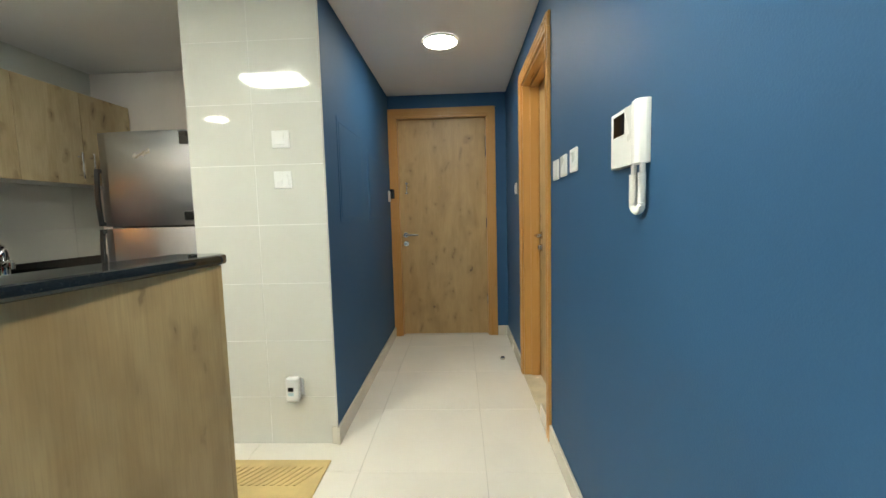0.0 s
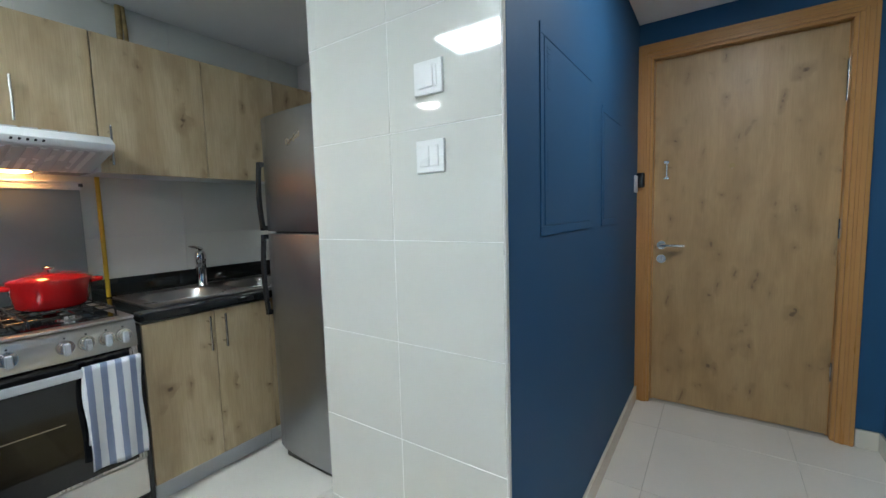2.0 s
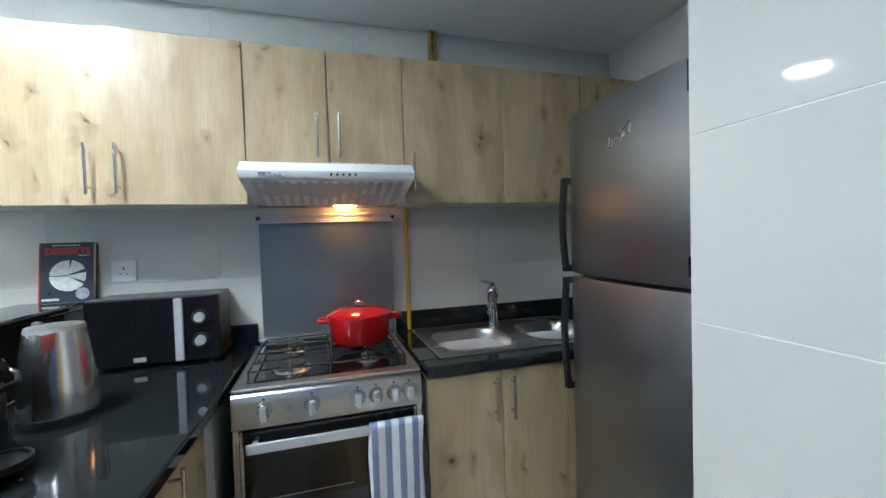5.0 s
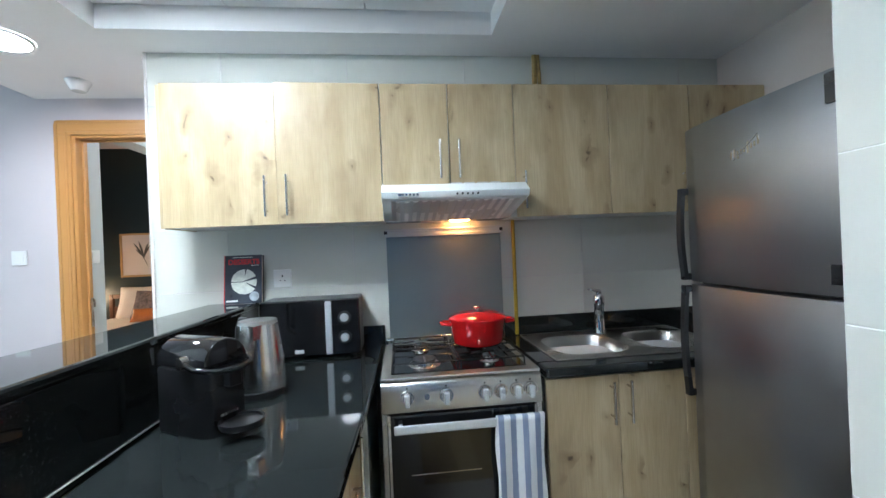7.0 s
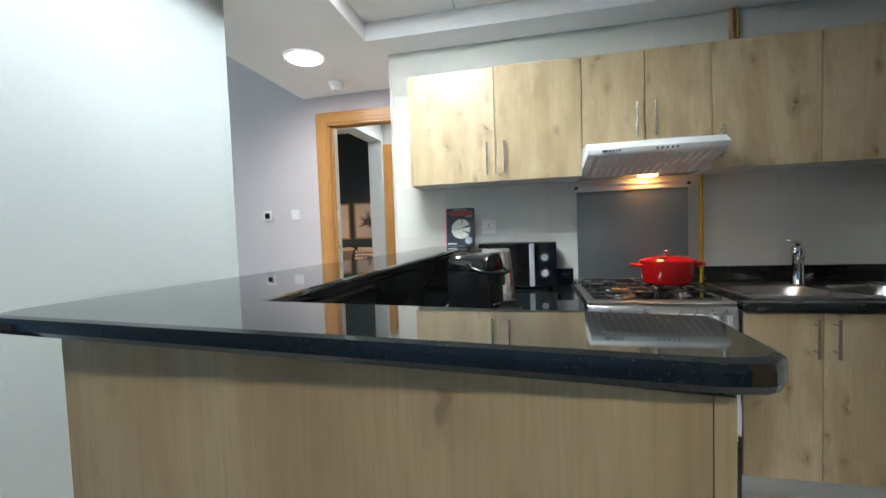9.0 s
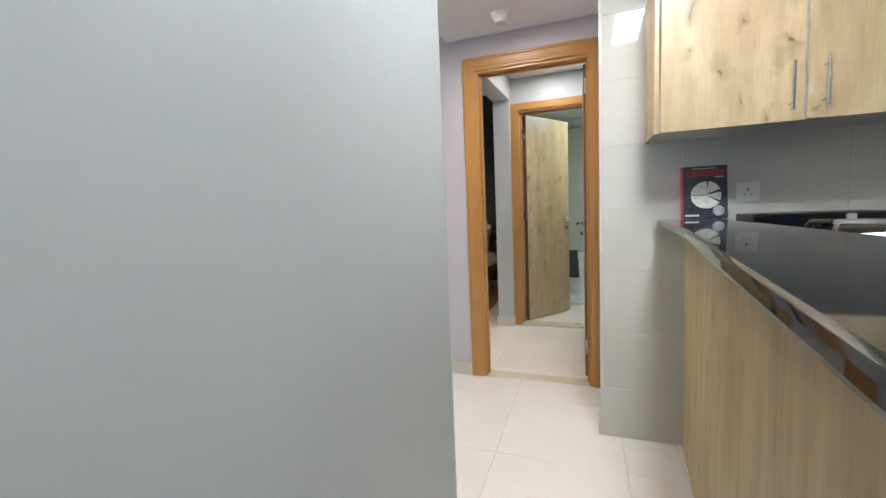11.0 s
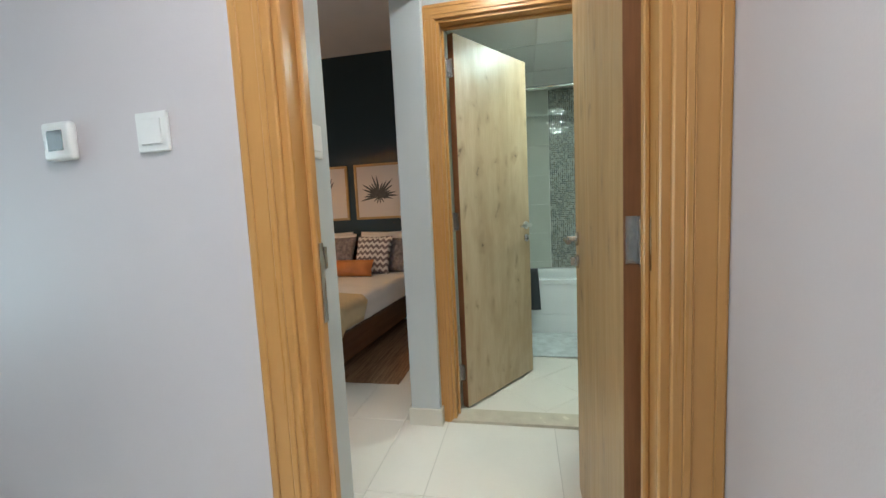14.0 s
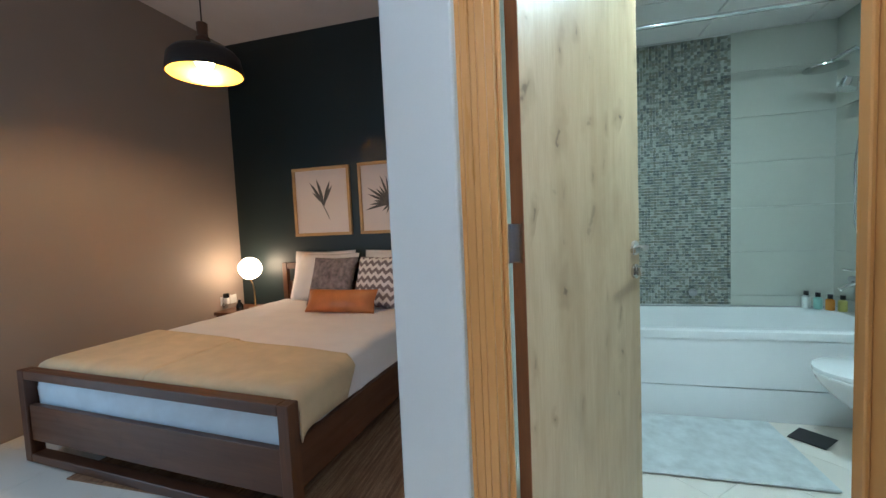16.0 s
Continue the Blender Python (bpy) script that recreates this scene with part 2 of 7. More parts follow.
# ---- building helpers ----
def bx(bm, x0, y0, z0, x1, y1, z1, bev=0.0, seg=1):
    """Adds a box, its edges rounded by bev."""
    vs = [bm.verts.new((x, y, z)) for x in (x0, x1) for y in (y0, y1) for z in (z0, z1)]
    fs = [bm.faces.new([vs[i] for i in q]) for q in ((0, 1, 3, 2), (4, 6, 7, 5), (0, 4, 5, 1), (2, 3, 7, 6), (0, 2, 6, 4), (1, 5, 7, 3))]
    if bev:
        es = list({e for f in fs for e in f.edges})
        bmesh.ops.bevel(bm, geom=es, offset=bev, segments=seg, affect="EDGES", profile=0.5)
    return fs


def prism(bm, pts, z0, z1, axis="z", bev=0.0):
    """Adds a prism over the outline pts; axis names the way it is drawn out."""
    def at(a, b, c):
        return {"z": (a, b, c), "y": (a, c, b), "x": (c, a, b)}[axis]
    lo = [bm.verts.new(at(a, b, z0)) for a, b in pts]
    hi = [bm.verts.new(at(a, b, z1)) for a, b in pts]
    fs = [bm.faces.new(lo[::-1]), bm.faces.new(hi)]
    k = len(pts)
    fs += [bm.faces.new((lo[i], lo[(i + 1) % k], hi[(i + 1) % k], hi[i])) for i in range(k)]
    bmesh.ops.recalc_face_normals(bm, faces=fs)
    if bev:
        es = list({e for f in fs for e in f.edges})
        bmesh.ops.bevel(bm, geom=es, offset=bev, segments=2, affect="EDGES", profile=0.5)


def cyl(bm, p, q, r, r2=None, n=20, caps=True):
    """Adds a round bar or cone from p to q."""
    p, q = Vector(p), Vector(q)
    d = q - p
    m = Matrix.Translation((p + q) / 2) @ d.to_track_quat("Z", "Y").to_matrix().to_4x4()
    bmesh.ops.create_cone(bm, cap_ends=caps, segments=n, radius1=r, radius2=r if r2 is None else r2, depth=d.length, matrix=m)


def lathe(bm, profile, centre=(0, 0, 0), n=32, squash=1.0, caps=True):
    """Adds a turned body: profile is a list of (radius, height)."""
    cx, cy, cz = centre
    rings = []
    for r, z in profile:
        rings.append([bm.verts.new((cx + r * math.cos(2 * math.pi * i / n), cy + squash * r * math.sin(2 * math.pi * i / n), cz + z)) for i in range(n)])
    for a, b in zip(rings, rings[1:]):
        for i in range(n):
            bm.faces.new((a[i], a[(i + 1) % n], b[(i + 1) % n], b[i]))
    if caps and profile[0][0] > 0:
        bm.faces.new(rings[0][::-1])
    if caps and profile[-1][0] > 0:
        bm.faces.new(rings[-1])


def tube(bm, pts, r, n=8):
    """Adds a bent round bar along pts."""
    pts = [Vector(p) for p in pts]
    rings = []
    radii = r if isinstance(r, list) else [r] * len(pts)
    up = Vector((0, 0, 1))
    for i, p in enumerate(pts):
        d = (pts[min(i + 1, len(pts) - 1)] - pts[max(i - 1, 0)]).normalized()
        a = d.cross(up)
        if a.length < 0.1:
            a = d.cross(Vector((1, 0, 0)))
        a.normalize()
        b = d.cross(a).normalized()
        if rings and a.dot(last) < 0:
            a, b = -a, -b
        last = a
        rings.append([bm.verts.new(p + radii[i] * (math.cos(2 * math.pi * k / n) * a + math.sin(2 * math.pi * k / n) * b)) for k in range(n)])
    for s, t in zip(rings, rings[1:]):
        for k in range(n):
            bm.faces.new((s[k], s[(k + 1) % n], t[(k + 1) % n], t[k]))
    bm.faces.new(rings[0][::-1])
    bm.faces.new(rings[-1])


def finish(name, bm, material, smooth=None):
    bmesh.ops.recalc_face_normals(bm, faces=bm.faces)
    me = bpy.data.meshes.new(name)
    bm.to_mesh(me)
    bm.free()
    if smooth is not None:
        for poly in me.polygons:
            poly.use_smooth = True
        me.set_sharp_from_angle(angle=radians(smooth))
    me.materials.append(material)
    return me


def thing(name, label, category, at=(0, 0, 0), rz=0.0, group="", kind=""):
    ob = new(name)
    ob.matrix_world = pose(*at, 0, 0, rz)
    return tagged(ob, label, category, group, kind)


def part(name, bm, material, parent, label="", smooth=None):
    ob = new(name, finish(name, bm, material, smooth))
    ob.parent = parent
    return tagged(ob, label)


def struct(name, bm, material, label="", category="", smooth=None):
    ob = new(name, finish(name, bm, material, smooth))
    return tagged(ob, label, category, "", "structure")


def single(name, bm, material, label, category, group="", smooth=None):
    return tagged(new(name, finish(name, bm, material, smooth)), label, category, group)


def B(*boxes, bev=0.0, seg=1):
    bm = bmesh.new()
    for b in boxes:
        bx(bm, *b, bev=bev, seg=seg)
    return bm


def rounded(w, h, r, n=5):
    """Outline of a rounded rectangle about the origin."""
    pts = []
    for cx, cy, a0 in ((w / 2 - r, h / 2 - r, 0), (-w / 2 + r, h / 2 - r, 90), (-w / 2 + r, -h / 2 + r, 180), (w / 2 - r, -h / 2 + r, 270)):
        pts += [(cx + r * math.cos(radians(a0 + 90 * i / n)), cy + r * math.sin(radians(a0 + 90 * i / n))) for i in range(n + 1)]
    return pts

# ---- the rooms: x east, y north (towards the entrance door) ----
# screeds under the tiles, walls with their openings
struct("floor", B((-6.6, -4.4, -0.12, 1.6, 5.7, -0.0035)), FGROUT, "pale tiled floor with thin grout lines", "floor")
struct("ground", B((-40, -45, -9.0, 40, 45, -8.8)), FGROUT, "ground far below the balcony", "ground")

bm = bmesh.new()
prism(bm, [(-2.52, 1.632), (-2.4198, 1.622), (-1.838, 1.567), (-1.838, 4.70), (-2.52, 4.70)], 0.0, 2.5)
struct("wall_kitchen_west", bm, LAV, "lavender grey painted end of the tiled kitchen wall", "wall")
struct("wall_kitchen_north", B((-1.838, 4.55, 0, -0.404, 4.70, 2.5)), surface("pink_grey_plaster", (0.68, 0.59, 0.54), 0.6, vary=0.04), "plain pinkish plaster wall behind the fridge", "wall")
struct("wall_column", B((-0.404, 3.5175, 0, 0.277, 4.70, 2.5)), GROUT, "cream tiled column beside the hall", "wall")
struct("wall_hall_left", B((0.277, 3.528, 0, 0.285, 5.40, 2.5), (-0.4, 4.701, 0, 0.2765, 5.399, 2.5)), BLUE, "dark blue painted hall wall", "wall")
struct("wall_hall_end", B((-0.4, 5.40, 0, 0.34, 5.56, 2.5), (1.24, 5.40, 0, 1.56, 5.56, 2.5), (0.34, 5.40, 2.135, 1.24, 5.56, 2.5)), BLUE, "dark blue wall around the entrance door", "wall")
struct("wall_hall_right", B((1.40, -4.2, 0, 1.56, 3.58, 3.1), (1.40, 4.42, 0, 1.56, 5.40, 2.5), (1.40, 3.58, 2.085, 1.56, 4.42, 2.5)), BLUE, "blue painted wall with the intercom", "wall")
SKEW = 0.048                                                        # the wall south of the lobby door runs a little askew
def wall_x(y):
    return -2.42 - SKEW * (0.80 - y)


bm = B((-2.52, 0.80, 2.11, -2.42, 1.545, 3.1), (-2.52, 1.545, 0, -2.42, 1.6215, 3.1))
prism(bm, [(-2.52, 0.80), (wall_x(-4.2) - 0.10, -4.2), (wall_x(-4.2), -4.2), (-2.42, 0.80)], 0.0, 3.1)
struct("wall_living_west", bm, LAV, "lavender grey painted living room wall", "wall")
struct("wall_pillar", B((-1.03, 0.875, 0, 0.232, 1.045, 2.32), bev=0.004), GREYDIMMED, "short pale grey wall beside the bar", "wall")
struct("wall_living_south", B((-2.75, -4.36, 0, -1.9, -4.2, 3.1), (0.9, -4.36, 0, 1.56, -4.2, 3.1), (-1.9, -4.36, 2.35, 0.9, -4.2, 3.1)), TAUPE, "taupe wall around the balcony window", "wall")

# lobby between living room, bedroom and bathroom
struct("wall_lobby_return", B((-2.73, 0.60, 0, -2.52, 0.755, 2.99)), GREY, "pale grey wall return with a light switch", "wall")
bm = bmesh.new()
prism(bm, [(-3.699, 0.655), (-2.731, 0.602), (-2.731, 0.7545), (-3.699, 0.8145)], 2.225, 2.99)
struct("wall_lobby_beam", bm, GREY, "pale grey beam over the bedroom opening", "wall")
struct("wall_stub", B((-6.31, 0.653, 0, -3.70, 0.815, 3.03), bev=0.004), GREY, "pale grey wall between bedroom and bathroom", "wall")
struct("wall_bathroom_door", B((-3.86, 0.8155, 0, -3.755, 0.866, 2.6), (-3.86, 1.637, 0, -3.755, 2.9, 2.6), (-3.86, 0.866, 2.135, -3.755, 1.637, 2.6)), GREY, "pale grey wall around the bathroom door", "wall")
struct("wall_lobby_north", B((-3.755, 1.73, 0, -2.50, 1.85, 2.6)), GREY, "pale grey lobby wall behind the door", "wall")
struct("wall_bedroom_west", B((-6.46, -2.25, 0, -6.31, 0.814, 3.1)), DARKGREEN, "very dark green bedroom wall", "wall")
struct("wall_bedroom_south", B((-6.31, -2.25, 0, -3.75, -2.10, 3.1), (-3.75, -2.25, 2.3, -2.65, -2.10, 3.1), (-2.65, -2.25, 0, -2.52, -2.10, 3.1)), TAUPE, "taupe bedroom wall", "wall")
struct("wall_bathroom_west", B((-6.20, 0.816, 0, -6.032, 2.93, 2.5)), GROUT, "bathroom wall behind the tub", "wall")
struct("wall_bathroom_north", B((-6.032, 2.792, 0, -3.86, 2.93, 2.5)), GROUT, "bathroom wall beside the tub", "wall")
struct("wall_bathroom_south", B((-6.032, 0.8155, 0, -3.86, 0.822, 2.5)), BTILE, "tiled bathroom wall", "wall")

# ceilings
TX0, TX1, TY0, TY1, CZ = -1.63, 0.20, 1.494, 3.217, 2.32
struct("ceiling", B((-2.52, 0.614, CZ, TX0, 4.6, 2.5), (TX1, 0.614, CZ, 1.56, 5.5, 2.5), (TX0, 0.614, CZ, TX1, TY0, 2.5), (TX0, TY1, CZ, TX1, 4.6, 2.5)), CEIL, "white plasterboard ceiling with a recessed tray", "ceiling")
bm = B((-1.8, 1.4, 2.455, 0.3, 3.3, 2.50))
for i in range(4):
    for j in range(3):
        x0, y0 = TX0 + i * 0.60 - 0.3 * 0, TY0 - 0.06 + j * 0.60
        if i == 1 and j == 0:
            continue
        bx(bm, max(TX0 - 0.02, x0 + 0.004), max(TY0 - 0.02, y0 + 0.004), 2.425, min(TX1 + 0.02, x0 + 0.596), min(TY1 + 0.02, y0 + 0.596), 2.45)
struct("ceiling_tray", bm, CEIL, "white square ceiling panels in the tray", "ceiling")
struct("ceiling_living", B((-2.72, -4.36, 2.99, 1.56, 0.614, 3.1), (-2.57, 0.55, 2.5, 1.56, 0.614, 2.99)), CEIL, "white living room ceiling", "ceiling")
struct("ceiling_lobby", B((-3.755, 0.75, 2.43, -2.52, 1.73, 2.6)), CEIL, "white lobby ceiling", "ceiling")
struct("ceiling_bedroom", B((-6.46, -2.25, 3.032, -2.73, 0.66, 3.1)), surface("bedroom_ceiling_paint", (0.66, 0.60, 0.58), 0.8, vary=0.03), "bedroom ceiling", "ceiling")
bm = B((-6.1, 0.78, 2.35, -3.86, 2.93, 2.45))
for i in range(5):
    for j in range(4):
        bx(bm, -6.02 + i * 0.6 + 0.006, 0.80 + j * 0.6 + 0.006, 2.335, min(-3.865, -6.02 + i * 0.6 + 0.594), min(2.79, 0.80 + j * 0.6 + 0.594), 2.352) if -6.02 + i * 0.6 < -4.0 else None
struct("ceiling_bathroom", bm, CEIL, "white grid ceiling of the bathroom", "ceiling")


# ---- lamps ----
def disc_lamp(name, label, x, y, z, r, strength, col):
    t = thing(name, label, "ceiling light", (x, y, z))
    bm = bmesh.new()
    lathe(bm, [(r + 0.014, -0.001), (r + 0.012, -0.009), (r + 0.001, -0.011), (r + 0.001, -0.004), (r + 0.014, -0.001)], caps=False)
    part("rim", bm, WHITE, t, "thin white rim", 40)
    bm = bmesh.new()
    lathe(bm, [(r, -0.001), (r, -0.008)])
    part("diffuser", bm, glow("glow_" + name, col, strength), t, "bright round diffuser")
    return t


disc_lamp("hall_downlight", "round flush white ceiling light of the hall", 0.848, 4.242, CZ, 0.105, POWER["hall"], NEUTRAL)
disc_lamp("corridor_downlight", "round flush white ceiling light by the bar", -1.72, 1.045, CZ, 0.105, POWER["corridor"], (0.98, 0.95, 1.0))
disc_lamp("bar_downlight", "round flush white ceiling light before the bar", 0.88, 2.10, CZ, 0.105, POWER["bar"], NEUTRAL)
disc_lamp("lobby_downlight", "round flush white ceiling light of the lobby", -3.348, 1.221, 2.43, 0.09, POWER["vestibule"], NEUTRAL)
disc_lamp("bathroom_downlight", "round flush white ceiling light of the bathroom", -4.38, 1.80, 2.335, 0.09, POWER["bath"], (0.80, 1.0, 0.97))
t = thing("ceiling_panel_light", "square flush white panel light in the ceiling tray", "ceiling light", (-0.65, 2.005, 2.43))
part("frame", B((-0.30, -0.32, -0.006, 0.30, -0.30, 0.02), (-0.30, 0.30, -0.006, 0.30, 0.32, 0.02), (-0.30, -0.30, -0.006, -0.285, 0.30, 0.02), (0.285, -0.30, -0.006, 0.30, 0.30, 0.02)), WHITE, t, "thin white frame")
part("diffuser", B((-0.285, -0.30, -0.003, 0.285, 0.30, 0.018)), glow("glow_panel", COOL, POWER["panel"]), t, "bright square diffuser")


t = thing("air_vent", "square white air vent in the ceiling tray", "air vent", (-1.375, 2.945, 2.425))
for k, r in enumerate((0.155, 0.115, 0.075)):
    z1 = -0.006 - 0.003 * (k == 0)
    part("frame", B((-r, -r, z1, r, -r + 0.018, -0.0005), (-r, r - 0.018, z1, r, r, -0.0005), (-r, -r + 0.018, z1, -r + 0.018, r - 0.018, -0.0005), (r - 0.018, -r + 0.018, z1, r, r - 0.018, -0.0005)), WHITE, t, "square white louvre ring")
part("centre", B((-0.055, -0.055, -0.005, 0.055, 0.055, -0.0005)), WHITE, t, "square white centre plate")


# ---- skirting ----
def skirt(x0, y0, x1, y1):
    ob = struct("skirting", B((x0, y0, 0, x1, y1, 0.095), bev=0.003), SKIRT, "ivory tile skirting", "skirting")
    return ob


skirt(0.285, 3.50, 0.299, 5.40)
skirt(0.255, 3.507, 0.285, 3.521)
skirt(0.299, 5.388, 0.300, 5.40)
skirt(1.302, 5.387, 1.388, 5.40)
skirt(1.387, 4.49, 1.40, 5.40)
skirt(1.387, -4.2, 1.40, 3.763)
bm = bmesh.new()
prism(bm, [(wall_x(-4.2), -4.2), (wall_x(-4.2) + 0.013, -4.2), (wall_x(0.734) + 0.013, 0.734), (wall_x(0.734), 0.734)], 0.0, 0.095, "z", 0.003)
struct("skirting", bm, SKIRT, "ivory tile skirting", "skirting")
skirt(-1.03, 1.045, 0.245, 1.058)
skirt(0.232, 0.862, 0.245, 1.045)
skirt(-1.03, 0.862, 0.232, 0.875)
skirt(-1.043, 0.862, -1.03, 1.058)
skirt(-3.70, 0.640, -3.687, 0.828)
skirt(-6.31, 0.640, -3.70, 0.653)
skirt(-3.755, 0.815, -3.70, 0.828)
skirt(-2.73, 0.755, -2.535, 0.768)
skirt(-2.743, 0.60, -2.73, 0.768)
bm = bmesh.new()
prism(bm, [(-2.404, 1.608), (-1.841, 1.5545), (-1.841, 1.5672), (-2.404, 1.6205)], 0.0, 0.095, "z", 0.003)
struct("skirting", bm, SKIRT, "ivory tile skirting", "skirting")


# ---- doors ----
def architrave(name, label, w, h, depth, at, rz, fw=0.062, ft=0.014, back=True):
    """A door lining with stepped trim, local x across (0..w), y into the wall (0..depth)."""
    t = tagged(new(name), label, "door frame", "", "structure")
    t.matrix_world = pose(*at, 0, 0, rz)
    for side, s in (("jamb", 0), ("jamb", 1)):
        bm = bmesh.new()
        def mx(a):
            return a if s == 0 else w - a
        def add(x0, y0, x1, y1, z1, bev=0.003):
            a, b = sorted((mx(x0), mx(x1)))
            bx(bm, a, y0, 0, b, y1, z1, bev)
        add(0.0, 0.0, 0.028, depth, h - 0.028)
        add(0.028, 0.05, 0.040, depth - 0.03, h - 0.040)
        add(-fw + 0.004, -ft, 0.012, 0.0, h - 0.012)
        add(-fw + 0.004, -ft - 0.0035, -fw + 0.022, -ft, h + fw - 0.022)
        add(-0.022, -ft - 0.0035, -0.006, -ft, h + 0.006)
        if back:
            add(-fw + 0.004, depth, 0.012, depth + ft, h - 0.012)
        ob = new(side, finish(side, bm, FRAME))
        ob.parent = t
    bm = bmesh.new()
    bx(bm, 0.0, 0.0, h - 0.028, w, depth, h, 0.003)
    bx(bm, 0.0, 0.05, h - 0.040, w, depth - 0.03, h - 0.028, 0.003)
    bx(bm, -fw + 0.004, -ft, h - 0.012, w + fw - 0.004, 0.0, h + fw - 0.004, 0.003)
    bx(bm, -fw + 0.022, -ft - 0.0035, h + fw - 0.022, w + fw - 0.022, -ft, h + fw - 0.004, 0.003)
    bx(bm, -0.006, -ft - 0.0035, h + 0.006, w + 0.006, -ft, h + 0.022, 0.003)
    if back:
        bx(bm, -fw + 0.004, depth, h - 0.012, w + fw - 0.004, depth + ft, h + fw - 0.004, 0.003)
    ob = new("head", finish("head", bm, FRAMEX))
    ob.parent = t
    return t


def lever(t, x, y, z, sgn, out, parent=None, round_lock=True):
    """A lever handle on a door face: sgn is the way of the lever along x, out the way it stands off along y."""
    bm = bmesh.new()
    cyl(bm, (x, y, z), (x, y + out * 0.009, z), 0.026, n=28)
    cyl(bm, (x, y + out * 0.006, z), (x, y + out * 0.045, z), 0.010, n=16)
    tube(bm, [(x, y + out * 0.038, z), (x + sgn * 0.012, y + out * 0.047, z), (x + sgn * 0.03, y + out * 0.049, z), (x + sgn * 0.125, y + out * 0.049, z)], 0.0095, 12)
    part("door_handle", bm, NICKEL, parent or t, "satin nickel lever handle", 40)
    bm = bmesh.new()
    cyl(bm, (x, y, z - 0.085), (x, y + out * 0.009, z - 0.085), 0.026, n=28)
    if round_lock:
        bx(bm, x - 0.004, min(y, y + out * 0.028), z - 0.100, x + 0.004, max(y, y + out * 0.028), z - 0.070, 0.001)
    part("lock", bm, NICKEL, parent or t, "satin nickel round lock", 40)


def hinge(t, x, y, z, axis="y"):
    bm = bmesh.new()
    cyl(bm, (x, y, z - 0.05), (x, y, z + 0.05), 0.007, n=12)
    for k in range(5):
        cyl(bm, (x, y, z - 0.05 + k * 0.02 + 0.001), (x, y, z - 0.05 + k * 0.02 + 0.019), 0.0078, n=12)
    if axis == "y":
        bx(bm, x - 0.0015, y, z - 0.05, x + 0.0015, y + 0.035, z + 0.05)
    else:
        bx(bm, x, y - 0.0015, z - 0.05, x + 0.032, y + 0.0015, z + 0.05)
    part("hinge", bm, NICKEL, t, "satin nickel hinge", 40)


# entrance door, at the hall's end
architrave("door_frame_entrance", "orange beech frame of the entrance door", 0.90, 2.135, 0.16, (0.34, 5.40, 0), 0, back=False)
d = thing("door_entrance", "closed light oak entrance door with knots", "door", (0.34, 5.45, 0), kind="structure")
part("leaf", B((0.030, 0, 0.008, 0.870, 0.045, 2.105), bev=0.002), OAKDOOR, d)
lever(d, 0.078, 0, 1.0, 1, -1)
bm = bmesh.new()
cyl(bm, (0.42, 0, 1.455), (0.42, -0.006, 1.455), 0.014, n=20)
part("peephole", bm, BRASS, d, "small brass peephole", 40)
bm = B((0.095, -0.012, 1.405, 0.103, 0, 1.505), (0.083, -0.016, 1.495, 0.112, -0.008, 1.51), (0.083, -0.016, 1.40, 0.112, -0.008, 1.412), bev=0.001)
part("door_guard", bm, NICKEL, d, "nickel door guard bar")
for z in (0.35, 1.1, 1.78, 1.88):
    hinge(d, 0.872, -0.004, z)

# side door in the hall's right wall
architrave("door_frame_side", "orange beech frame of the side door", 0.84, 2.085, 0.14, (1.40, 4.42, 0), -90, back=False)
d = thing("door_side", "closed light oak side door in a deep frame", "door", (1.515, 4.42, 0), -90, kind="structure")
part("leaf", B((0.030, 0, 0.008, 0.810, 0.04, 2.055), bev=0.002), OAKDOOR, d)
lever(d, 0.10, 0, 1.03, 1, -1)
struct("door_sill_side", B((1.395, 3.58, -0.01, 1.56, 4.42, 0.008), bev=0.003), surface("cream_marble", (0.68, 0.60, 0.44), 0.2, vary=0.08, scale=9), "cream marble sill", "door sill")

# door between living room and lobby, opened into the lobby
architrave("door_frame_lobby", "orange beech frame of the lobby door", 0.745, 2.11, 0.10, (-2.42, 0.80, 0), 90, fw=0.078)
